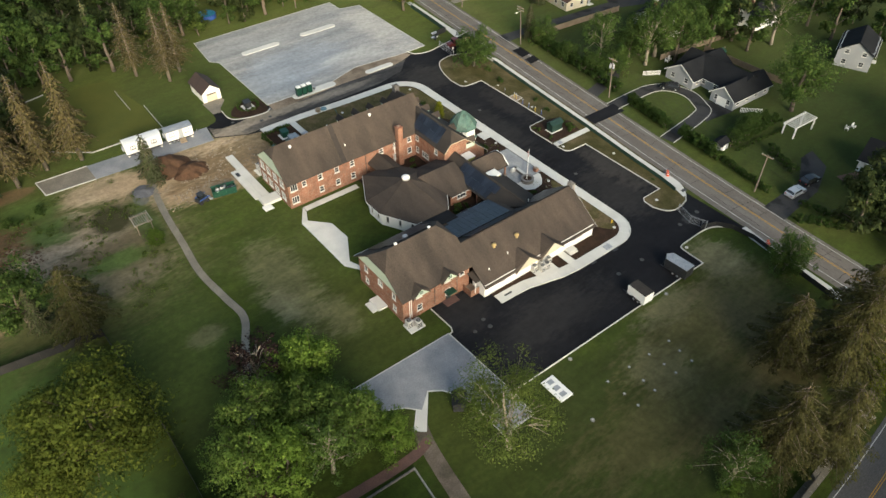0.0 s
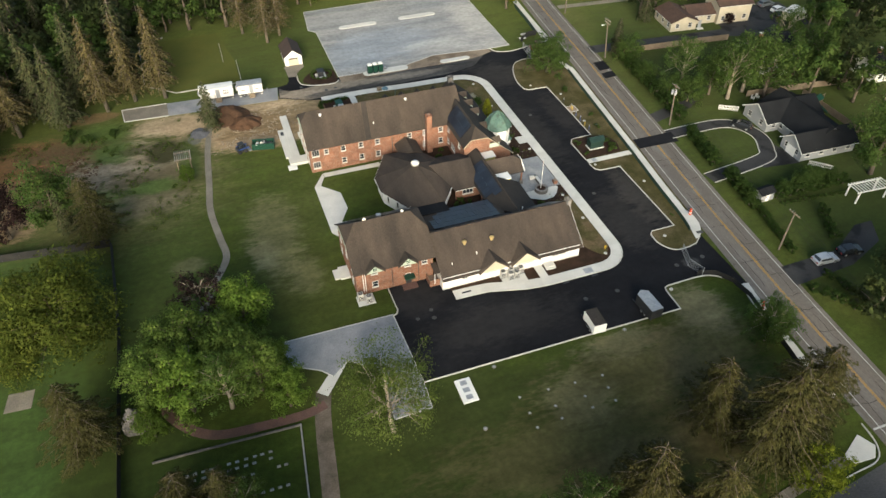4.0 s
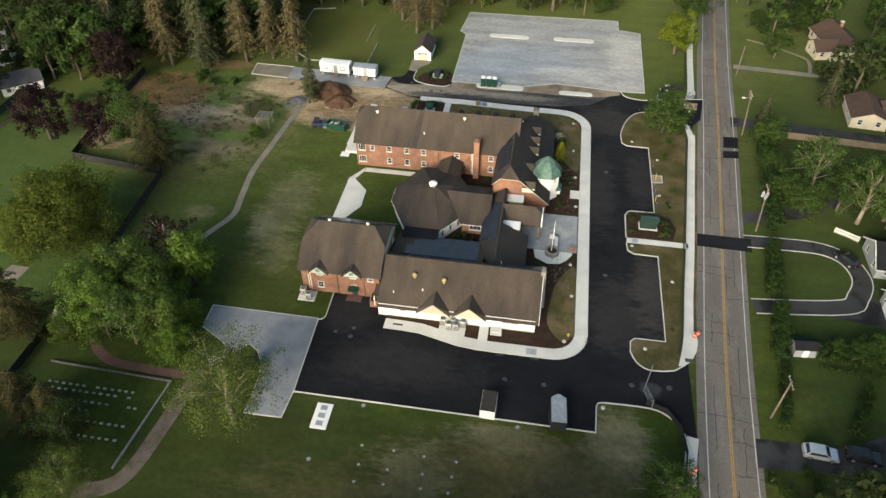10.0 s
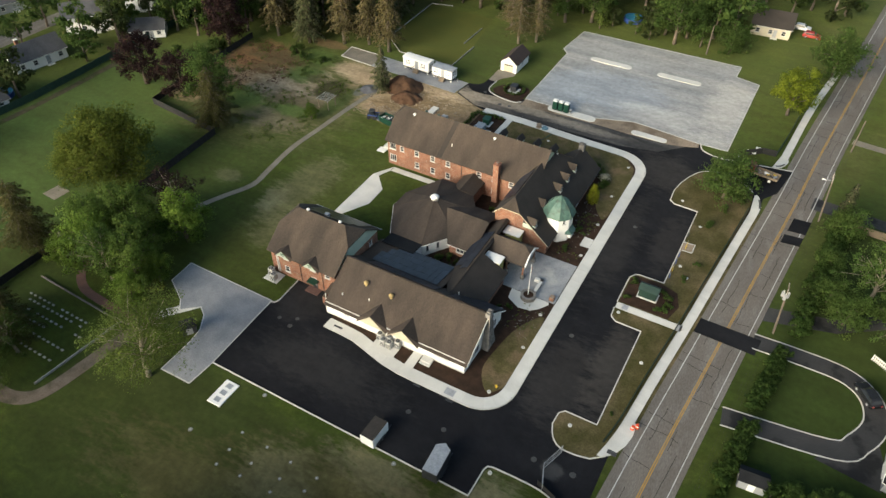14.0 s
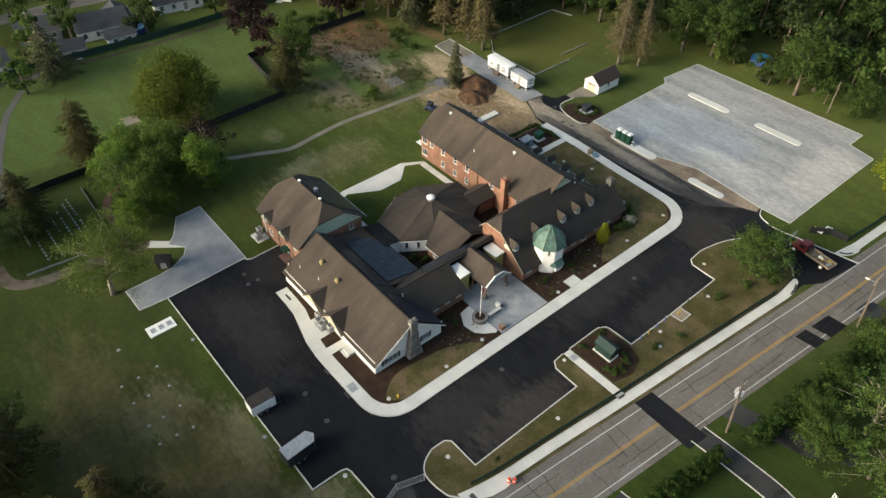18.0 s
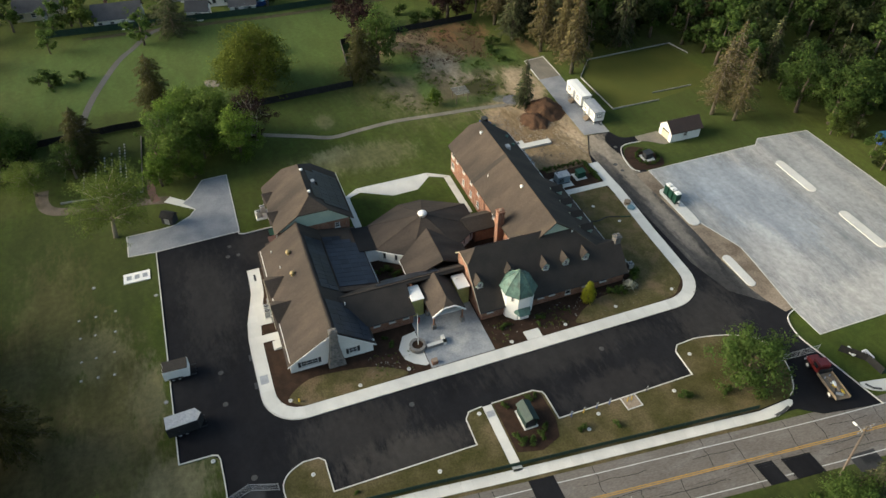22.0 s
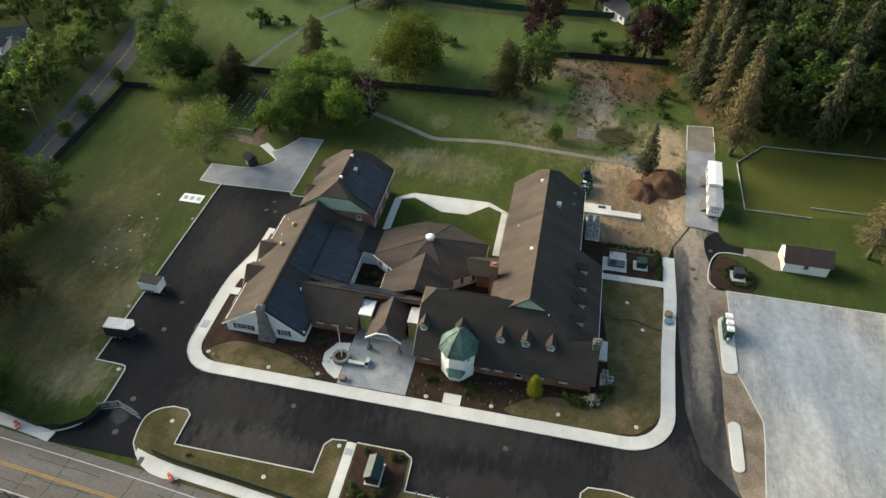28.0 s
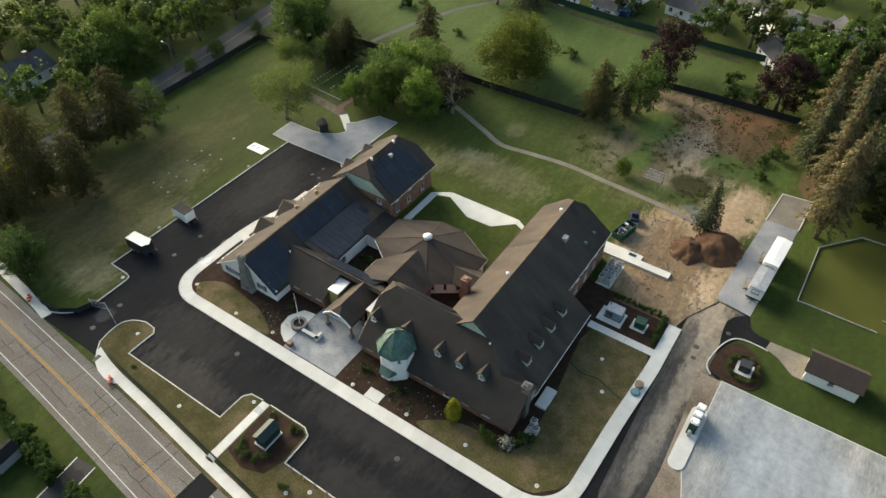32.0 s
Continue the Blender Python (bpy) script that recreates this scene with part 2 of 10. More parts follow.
BARK = surf("tree_bark", (0.16, 0.125, 0.095), (0.10, 0.08, 0.06), 0.8, 5.0, 0.95, 0.4, own=True)
BARK_PALE = surf("pale_bark", (0.34, 0.29, 0.23), (0.24, 0.20, 0.16), 0.8, 5.0, 0.95, 0.4, own=True)
STONE = surf("field_stone", (0.22, 0.20, 0.18), (0.13, 0.125, 0.12), 1.2, 4.0, 0.9, 0.4, vary=0.3)
RED_PAINT = surf("red_paint", (0.33, 0.03, 0.025), (0.27, 0.025, 0.02), 1.0, 5.0, 0.35, 0.0)
ORANGE = surf("orange_plastic", (0.75, 0.10, 0.03), (0.65, 0.08, 0.03), 1.0, 5.0, 0.5, 0.0)
YELLOW = surf("yellow_paint", (0.62, 0.42, 0.03), (0.55, 0.36, 0.03), 1.0, 5.0, 0.5, 0.0)
BLUE = surf("blue_paint", (0.03, 0.08, 0.30), (0.03, 0.07, 0.24), 1.0, 5.0, 0.5, 0.0)
GREEN_PLASTIC = surf("dark_green_plastic", (0.010, 0.060, 0.036), (0.008, 0.046, 0.028), 1.0, 5.0, 0.5, 0.0)
SHED_GREEN = surf("dark_green_steel", (0.012, 0.034, 0.026), (0.009, 0.026, 0.020), 1.0, 5.0, 0.55, 0.0)
RUBBER = surf("black_rubber", (0.016, 0.016, 0.016), (0.024, 0.023, 0.022), 1.0, 8.0, 0.85, 0.0)
LEAF_MID = leaf_surf("green_leaves", (0.068, 0.120, 0.027), (0.096, 0.140, 0.035))
LEAF_BRIGHT = leaf_surf("bright_leaves", (0.108, 0.180, 0.028), (0.142, 0.208, 0.036))
LEAF_GOLD = leaf_surf("yellow_green_leaves", (0.160, 0.205, 0.018), (0.195, 0.230, 0.024))
LEAF_DARK = leaf_surf("dark_leaves", (0.046, 0.066, 0.022), (0.066, 0.084, 0.028))
LEAF_OLIVE = leaf_surf("olive_leaves", (0.086, 0.118, 0.018), (0.116, 0.138, 0.024))
LEAF_PURPLE = leaf_surf("purple_leaves", (0.036, 0.023, 0.022), (0.054, 0.029, 0.027))
NEEDLE = leaf_surf("dry_spruce_needles", (0.098, 0.085, 0.034), (0.128, 0.106, 0.046), 0.3)
LEAF_PALE = leaf_surf("pale_green_leaves", (0.112, 0.160, 0.034), (0.146, 0.188, 0.044))
LEAF_FRESH = leaf_surf("fresh_green_leaves", (0.098, 0.162, 0.031), (0.132, 0.186, 0.041))
LEAF_HEDGE = leaf_surf("hedge_sprays", (0.050, 0.092, 0.020), (0.072, 0.112, 0.026))
LEAF_BROWN = leaf_surf("brown_olive_leaves", (0.068, 0.071, 0.024), (0.092, 0.087, 0.030))
LEAF_RUST = leaf_surf("reddish_twigs_and_leaves", (0.034, 0.022, 0.020), (0.052, 0.031, 0.027))
NEEDLE_GREEN = leaf_surf("spruce_needles", (0.058, 0.072, 0.030), (0.082, 0.088, 0.040), 0.25)
BLOSSOM = leaf_surf("white_blossom", (0.45, 0.43, 0.36), (0.30, 0.32, 0.22), 0.15)


for m_ in (GRASS, GRASS_GREEN, SCRUB):
    q_ = m_.node_tree.nodes["Principled BSDF"]
    q_.inputs["Sheen Weight"].default_value, q_.inputs["Sheen Roughness"].default_value = 0.22, 0.6
    q_.inputs["Sheen Tint"].default_value = (0.42, 0.46, 0.16, 1.0)
BARK_GREY = surf("grey_bark", (0.20, 0.165, 0.125), (0.14, 0.115, 0.09), 0.8, 5.0, 0.95, 0.4, own=True)
POLE_WOOD = surf("grey_pole_timber", (0.15, 0.12, 0.095), (0.11, 0.09, 0.072), 0.8, 8.0, 0.9, 0.2)
IVY = leaf_surf("ivy_leaves", (0.060, 0.085, 0.012), (0.080, 0.105, 0.016))


def brick_surf():
    m = bpy.data.materials.new("red_brick")
    m.use_nodes = True
    n, l = m.node_tree.nodes, m.node_tree.links
    p = n["Principled BSDF"]
    p.inputs["Roughness"].default_value = 0.9
    geo = n.new("ShaderNodeNewGeometry")
    sep = n.new("ShaderNodeSeparateXYZ")
    l.new(geo.outputs["Position"], sep.inputs[0])
    add = n.new("ShaderNodeMath")
    l.new(sep.outputs[0], add.inputs[0])
    l.new(sep.outputs[1], add.inputs[1])
    com = n.new("ShaderNodeCombineXYZ")
    l.new(add.outputs[0], com.inputs[0])
    l.new(sep.outputs[2], com.inputs[1])
    b = n.new("ShaderNodeTexBrick")
    b.inputs["Color1"].default_value, b.inputs["Color2"].default_value = (0.265, 0.112, 0.062, 1), (0.175, 0.070, 0.042, 1)
    b.inputs["Mortar"].default_value = (0.30, 0.225, 0.165, 1)
    b.inputs["Scale"].default_value = 1.0
    b.inputs["Brick Width"].default_value, b.inputs["Row Height"].default_value, b.inputs["Mortar Size"].default_value = 0.215, 0.075, 0.006
    l.new(com.outputs[0], b.inputs["Vector"])
    t = n.new("ShaderNodeTexNoise")
    t.inputs["Scale"].default_value, t.inputs["Detail"].default_value = 0.9, 8.0
    l.new(geo.outputs["Position"], t.inputs["Vector"])
    r = n.new("ShaderNodeMapRange")
    r.inputs["From Min"].default_value, r.inputs["From Max"].default_value, r.inputs["To Min"].default_value = 0.3, 0.7, 0.60
    l.new(t.outputs["Fac"], r.inputs["Value"])
    x = n.new("ShaderNodeMix")
    x.data_type, x.blend_type = "RGBA", "MULTIPLY"
    x.inputs[0].default_value = 1.0
    l.new(b.outputs["Color"], x.inputs[6])
    l.new(r.outputs[0], x.inputs[7])
    l.new(x.outputs[2], p.inputs["Base Color"])
    bp = n.new("ShaderNodeBump")
    bp.inputs["Strength"].default_value, bp.inputs["Distance"].default_value = 0.4, 0.01
    l.new(b.outputs["Fac"], bp.inputs["Height"])
    bp.invert = True
    l.new(bp.outputs[0], p.inputs["Normal"])
    return m


BRICK = brick_surf()
PANEL = surf("solar_cells", (0.014, 0.018, 0.028), (0.019, 0.024, 0.036), 0.5, 4.0, 0.32, 0.0, spec=0.35, vary=0.3)


# ---- builders ----
def thing(name, x=0.0, y=0.0, z=0.0, label="", category="", group="", kind=""):
    """An empty root at the thing's base."""
    ob = new(name)
    ob.location = (x, y, z)
    ob.empty_display_size = 0.2
    return tagged(ob, label, category, group, kind)


def root_of(ob):
    while ob.parent:
        ob = ob.parent
    return ob


def link_mesh(name, bm, material, smooth=False):
    me = bpy.data.meshes.new(name)
    bmesh.ops.recalc_face_normals(bm, faces=bm.faces)
    bm.to_mesh(me)
    bm.free()
    me.materials.append(material)
    if smooth:
        for f in me.polygons:
            f.use_smooth = True
    return new(name, me)


def part(name, bm, material, parent, label="", smooth=False):
    """One mesh under a thing or a part; its vertices are given in world places."""
    o = root_of(parent).location
    bmesh.ops.translate(bm, verts=bm.verts, vec=(-o[0], -o[1], -o[2]))
    ob = link_mesh(name, bm, material, smooth)
    ob.parent = parent
    if label:
        ob["label"] = label
    return ob


def single(name, bm, material, label="", category="", group="", kind="", smooth=False):
    return tagged(link_mesh(name, bm, material, smooth), label, category, group, kind)


def box(bm, x0, x1, y0, y1, z0, z1):
    v = [bm.verts.new((x, y, z)) for z in (z0, z1) for x, y in ((x0, y0), (x1, y0), (x1, y1), (x0, y1))]
    for q in ((0, 3, 2, 1), (4, 5, 6, 7), (0, 1, 5, 4), (1, 2, 6, 5), (2, 3, 7, 6), (3, 0, 4, 7)):
        bm.faces.new([v[i] for i in q])
    return v


def boxes(*specs):
    bm = bmesh.new()
    for s in specs:
        box(bm, *s)
    return bm


def rounded_box(x0, x1, y0, y1, z0, z1, r=0.04, seg=1):
    bm = boxes((x0, x1, y0, y1, z0, z1))
    bmesh.ops.bevel(bm, geom=bm.edges[:], offset=r, segments=seg, affect="EDGES")
    return bm


def prism(bm, pts, z0, z1):
    lo = [bm.verts.new((x, y, z0)) for x, y in pts]
    hi = [bm.verts.new((x, y, z1)) for x, y in pts]
    bm.faces.new(hi)
    bm.faces.new(lo[::-1])
    for i in range(len(pts)):
        j = (i + 1) % len(pts)
        bm.faces.new((lo[i], lo[j], hi[j], hi[i]))
    return bm


def solid(faces, thick=0.2):
    """A slab under the given faces (lists of xyz), each vertex dropped straight down."""
    bm = bmesh.new()
    seen = {}

    def vert(p, low):
        k = (round(p[0], 3), round(p[1], 3), round(p[2] - low, 3))
        if k not in seen:
            seen[k] = bm.verts.new(k)
        return seen[k]
    edges = {}
    for f in faces:
        top = [vert(p, 0) for p in f]
        low = [vert(p, thick) for p in f]
        bm.faces.new(top)
        bm.faces.new(low[::-1])
        for i in range(len(f)):
            j = (i + 1) % len(f)
            e = frozenset((top[i], top[j]))
            edges.setdefault(e, []).append((top[i], top[j], low[j], low[i]))
    for q in edges.values():
        if len(q) == 1:
            bm.faces.new(q[0])
    return bm


def smooth_line(pts, closed=False, n=6):
    """Catmull-Rom through the points."""
    out = []
    k = len(pts)
    for i in range(k if closed else k - 1):
        p = [Vector(pts[(i + d) % k] if closed else pts[min(max(i + d, 0), k - 1)]) for d in (-1, 0, 1, 2)]
        for s in range(n):
            t = s / n
            out.append(tuple(0.5 * (2 * p[1] + (p[2] - p[0]) * t + (2 * p[0] - 5 * p[1] + 4 * p[2] - p[3]) * t * t + (3 * p[1] - p[0] - 3 * p[2] + p[3]) * t ** 3)))
    if not closed:
        out.append(tuple(pts[-1]))
    return out


def offset_line(pts, d, closed=False):
    """The line moved d to its left."""
    out = []
    k = len(pts)
    for i in range(k):
        a = Vector(pts[(i - 1) % k] if closed or i else pts[0])
        b = Vector(pts[(i + 1) % k] if closed or i < k - 1 else pts[-1])
        c = Vector(pts[i])
        n1, n2 = (c - a), (b - c)
        n1 = n1.normalized() if n1.length > 1e-6 else n2.normalized()
        n2 = n2.normalized() if n2.length > 1e-6 else n1
        m = Vector((-(n1 + n2).y, (n1 + n2).x))
        m = m.normalized() if m.length > 1e-6 else Vector((-n1.y, n1.x))
        s = max(0.4, m.dot(Vector((-n1.y, n1.x))))
        out.append(tuple(c + m * d / s))
    return out


def strip(bm, pts, left, right, z0, z1, closed=False):
    """A band along a line, from left to right of it, with thickness."""
    a, b = offset_line(pts, left, closed), offset_line(pts, right, closed)
    rows = [[bm.verts.new((*p, z)) for p, z in ((a[i], z0), (a[i], z1), (b[i], z1), (b[i], z0))] for i in range(len(pts))]
    k = len(rows)
    for i in range(k if closed else k - 1):
        r, s = rows[i], rows[(i + 1) % k]
        for q in range(4):
            bm.faces.new((r[q], r[(q + 1) % 4], s[(q + 1) % 4], s[q]))
    if not closed:
        bm.faces.new(rows[0])
        bm.faces.new(rows[-1][::-1])
    return bm


def tube(bm, pts, radii, sides=6):
    """A tapered tube through 3D points."""
    rings = []
    for i, p in enumerate(pts):
        p = Vector(p)
        d = Vector(pts[min(i + 1, len(pts) - 1)]) - Vector(pts[max(i - 1, 0)])
        d = d.normalized() if d.length else Vector((0, 0, 1))
        u = d.orthogonal().normalized()
        w = d.cross(u)
        rings.append([bm.verts.new(p + (u * math.cos(2 * math.pi * s / sides) + w * math.sin(2 * math.pi * s / sides)) * radii[i]) for s in range(sides)])
    for a, b in zip(rings, rings[1:]):
        for s in range(sides):
            bm.faces.new((a[s], a[(s + 1) % sides], b[(s + 1) % sides], b[s]))
    bm.faces.new(rings[0][::-1])
    bm.faces.new(rings[-1])
    return bm


# ---- ground ----
def blotch(m, spots, depth=1.0):
    """Bare, worn, toned and shade-dark patches with ragged edges, mixed into a ground material: (x, y, rx, ry, colour,
    raggedness, strength).
    """
    n, l = m.node_tree.nodes, m.node_tree.links
    p = n["Principled BSDF"]
    col = p.inputs["Base Color"].links[0].from_socket
    geo = n.new("ShaderNodeNewGeometry")
    t = n.new("ShaderNodeTexNoise")
    t.inputs["Scale"].default_value, t.inputs["Detail"].default_value, t.inputs["Roughness"].default_value = 0.22, 11.0, 0.74
    tilt = n.new("ShaderNodeMapping")
    tilt.inputs["Rotation"].default_value, tilt.inputs["Scale"].default_value = (0, 0, radians(-28)), (0.75, 2.0, 1.0)
    l.new(geo.outputs["Position"], tilt.inputs["Vector"])
    l.new(tilt.outputs[0], t.inputs["Vector"])
    t2 = n.new("ShaderNodeTexNoise")
    t2.inputs["Scale"].default_value, t2.inputs["Detail"].default_value, t2.inputs["Roughness"].default_value = 0.75, 9.0, 0.72
    l.new(tilt.outputs[0], t2.inputs["Vector"])
    both = n.new("ShaderNodeMix")
    both.inputs[0].default_value = 0.42
    l.new(t.outputs["Fac"], both.inputs[2])
    l.new(t2.outputs["Fac"], both.inputs[3])
    for x, y, rx, ry, tone, ragged, strength in spots:
        mp = n.new("ShaderNodeMapping")
        mp.inputs["Location"].default_value = (-x / rx, -y / ry, 0)
        mp.inputs["Scale"].default_value = (1 / rx, 1 / ry, 0)
        l.new(geo.outputs["Position"], mp.inputs["Vector"])
        d = n.new("ShaderNodeVectorMath")
        d.operation = "LENGTH"
        l.new(mp.outputs[0], d.inputs[0])
        a = n.new("ShaderNodeMath")
        a.operation = "MULTIPLY_ADD"
        l.new(both.outputs[0], a.inputs[0])
        a.inputs[1].default_value = ragged * 1.25
        l.new(d.outputs["Value"], a.inputs[2])
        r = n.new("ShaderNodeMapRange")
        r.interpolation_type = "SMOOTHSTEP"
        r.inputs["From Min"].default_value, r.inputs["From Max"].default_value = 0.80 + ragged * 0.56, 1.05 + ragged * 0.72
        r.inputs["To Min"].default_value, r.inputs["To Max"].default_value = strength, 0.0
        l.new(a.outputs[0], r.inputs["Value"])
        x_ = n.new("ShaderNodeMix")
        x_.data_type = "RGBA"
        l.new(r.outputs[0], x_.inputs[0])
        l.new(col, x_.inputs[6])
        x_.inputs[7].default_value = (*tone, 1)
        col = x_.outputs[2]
    f = n.new("ShaderNodeTexNoise")
    f.inputs["Scale"].default_value, f.inputs["Detail"].default_value, f.inputs["Roughness"].default_value = 0.9, 8.0, 0.7
    l.new(geo.outputs["Position"], f.inputs["Vector"])
    r = n.new("ShaderNodeMapRange")
    r.inputs["From Min"].default_value, r.inputs["From Max"].default_value = 0.25, 0.75
    r.inputs["To Min"].default_value, r.inputs["To Max"].default_value = 0.55, 1.36
    l.new(f.outputs["Fac"], r.inputs["Value"])
    x_ = n.new("ShaderNodeMix")
    x_.data_type, x_.blend_type = "RGBA", "MULTIPLY"
    x_.inputs[0].default_value = depth
    l.new(col, x_.inputs[6])
    l.new(r.outputs[0], x_.inputs[7])
    w_ = n.new("ShaderNodeTexNoise")
    w_.inputs["Scale"].default_value, w_.inputs["Detail"].default_value, w_.inputs["Roughness"].default_value = 0.13, 7.0, 0.62
    l.new(tilt.outputs[0], w_.inputs["Vector"])
    q = n.new("ShaderNodeMapRange")
    q.inputs["From Min"].default_value, q.inputs["From Max"].default_value = 0.30, 0.70
    q.inputs["To Min"].default_value, q.inputs["To Max"].default_value = 0.66, 1.28
    l.new(w_.outputs["Fac"], q.inputs["Value"])
    y_ = n.new("ShaderNodeMix")
    y_.data_type, y_.blend_type = "RGBA", "MULTIPLY"
    y_.inputs[0].default_value = depth
    l.new(x_.outputs[2], y_.inputs[6])
    l.new(q.outputs[0], y_.inputs[7])
    l.new(y_.outputs[2], p.inputs["Base Color"])


CLEARED_SOIL = [
    (0, 112, 24, 22, (0.080, 0.074, 0.032), 2.2, 0.75),
    (-12, 119, 13, 12, (0.128, 0.066, 0.040), 2.0, 0.95),
    (-15, 124, 7, 8, (0.150, 0.064, 0.036), 2.6, 0.9),
    (-9, 126, 10, 4, (0.060, 0.033, 0.022), 3.6, 0.95),
    (-6, 117, 8, 6, (0.072, 0.040, 0.025), 3.8, 0.9),
    (-17, 104, 6, 6, (0.24, 0.158, 0.105), 2.2, 0.9),
    (-14, 113, 7, 4, (0.20, 0.128, 0.083), 3.4, 0.9),
    (3.5, 112.5, 12, 9, (0.215, 0.165, 0.122), 3.2, 0.95),
    (7, 102.5, 9, 5, (0.135, 0.108, 0.074), 3.4, 0.85),
    (5, 116, 8, 7, (0.29, 0.232, 0.175), 4.2, 0.85),
    (8, 110, 9, 5, (0.062, 0.044, 0.030), 4.4, 0.8),
    (6.5, 119.5, 8, 4, (0.25, 0.188, 0.134), 3.2, 0.9),
    (13.5, 129.5, 9, 4.4, (0.32, 0.235, 0.160), 1.8, 0.95),
    (-3, 138.4, 6, 2.2, (0.125, 0.066, 0.042), 1.2, 0.85),
]
SAND_YARD = [
    (33, 123.5, 16, 10.5, (0.310, 0.222, 0.152), 0.9, 1.0),
    (40, 127, 9, 5, (0.43, 0.325, 0.230), 2.6, 0.8),
    (30, 118, 9, 4, (0.25, 0.165, 0.105), 3.4, 0.85),
    (35, 121, 9, 4, (0.215, 0.138, 0.086), 4.2, 0.85),
    (43, 121, 5, 4, (0.23, 0.150, 0.092), 3.6, 0.8),
    (28, 126, 8, 5, (0.20, 0.125, 0.076), 4.0, 0.75),
    (36, 124, 12, 6, (0.150, 0.092, 0.058), 4.6, 0.85),
    (44, 125, 5, 6, (0.170, 0.115, 0.075), 3.8, 0.8),
    (20, 127, 9, 5, (0.29, 0.205, 0.138), 2.2, 0.9),
]
CLEARED_GREEN = [
    (1.2, 121.8, 4.5, 4.2, (0.046, 0.084, 0.018), 2.8, 0.9),
    (-4, 105.5, 7, 4.5, (0.046, 0.084, 0.016), 3.0, 0.9),
    (9, 106.5, 6, 2.6, (0.046, 0.084, 0.017), 3.0, 0.85),
    (-1.5, 130.5, 6.5, 4.4, (0.044, 0.078, 0.016), 2.4, 0.9),
    (16.5, 114, 2.2, 8, (0.048, 0.070, 0.018), 2.6, 0.8),
    (11.6, 118.9, 3.9, 4.6, (0.017, 0.013, 0.010), 1.4, 1.0),
    (5.5, 121.5, 2.5, 2.0, (0.050, 0.038, 0.026), 2.0, 0.7),
    (18.2, 121.6, 1.5, 2.2, (0.10, 0.105, 0.11), 0.8, 0.75),
    (29.5, 84, 4.5, 12, (0.112, 0.106, 0.054), 3.6, 0.75),
]
LAWN_TONES_AND_SHADE = [
    # gardens across the road: tree shade painted in as darker green
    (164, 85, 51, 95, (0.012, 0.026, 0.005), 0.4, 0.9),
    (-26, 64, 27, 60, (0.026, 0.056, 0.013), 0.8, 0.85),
    (70, 27, 28, 14, (0.029, 0.034, 0.010), 1.6, 0.85),
    # west end of the south lawn: darker tone, part of it shade in the colour
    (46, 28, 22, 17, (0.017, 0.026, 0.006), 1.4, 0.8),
    (90, 36, 7, 9, (0.072, 0.064, 0.026), 3.4, 0.7),
    (74, 33, 14, 5, (0.060, 0.050, 0.021), 4.0, 0.6),
    (60, 27, 16, 5, (0.048, 0.044, 0.017), 4.0, 0.6),
    (82, 22, 10, 6, (0.070, 0.050, 0.024), 3.6, 0.65),
    (33, 62, 9, 30, (0.034, 0.044, 0.009), 2.2, 0.6),
    (22, 160, 12, 15, (0.052, 0.056, 0.009), 1.6, 0.75),
    # shade along the park fence, put into the grass colour
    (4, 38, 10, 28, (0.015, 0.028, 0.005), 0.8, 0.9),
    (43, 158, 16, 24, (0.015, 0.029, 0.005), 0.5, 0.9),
    (10, 78, 9, 26, (0.024, 0.040, 0.009), 1.6, 0.7),
]
LAWN_WORN = [
    (27, 79, 2.4, 4, (0.150, 0.138, 0.080), 3.0, 0.7),
    (14, 80.5, 3, 2, (0.11, 0.10, 0.06), 3.0, 0.5),
    (33, 72, 3, 5, (0.125, 0.115, 0.062), 3.2, 0.5),
    (92.5, 41.5, 4.5, 5.5, (0.140, 0.125, 0.075), 3.2, 0.75),
    (77, 39.4, 7, 2.6, (0.120, 0.108, 0.064), 3.8, 0.75),
    (66, 32.5, 5, 4.5, (0.100, 0.092, 0.050), 4.2, 0.7),
    (83, 34.5, 3, 7, (0.100, 0.076, 0.040), 3.0, 0.6),
    (88, 31, 4, 6, (0.080, 0.064, 0.030), 4.2, 0.5),
    (78, 35, 13, 4, (0.066, 0.058, 0.026), 4.5, 0.5),
    (62, 25, 20, 5, (0.056, 0.050, 0.022), 4.8, 0.5),
    (84, 26, 7, 8, (0.074, 0.056, 0.028), 4.0, 0.55),
    (66, 21, 8, 3.5, (0.072, 0.056, 0.028), 4.4, 0.5),
]
blotch(GRASS, LAWN_TONES_AND_SHADE + CLEARED_SOIL + SAND_YARD + CLEARED_GREEN + LAWN_WORN)
blotch(ASPHALT, [
    (98.5, 72, 3, 9, (0.075, 0.067, 0.058), 3.2, 0.39),
    (93, 66, 5, 8, (0.050, 0.046, 0.042), 4.0, 0.39),
    (90, 100, 3, 14, (0.046, 0.043, 0.040), 4.0, 0.36),
    (98.5, 104, 3, 9, (0.050, 0.046, 0.043), 3.6, 0.33),
    (91, 126, 6, 6, (0.060, 0.055, 0.050), 3.6, 0.39),
    (97.5, 51.5, 1.6, 1.4, (0.10, 0.098, 0.095), 1.6, 0.39),
    (60, 50, 12, 4, (0.042, 0.040, 0.038), 4.2, 0.33),
    (49, 60, 4, 5, (0.044, 0.041, 0.039), 3.4, 0.33),
], 0.55)
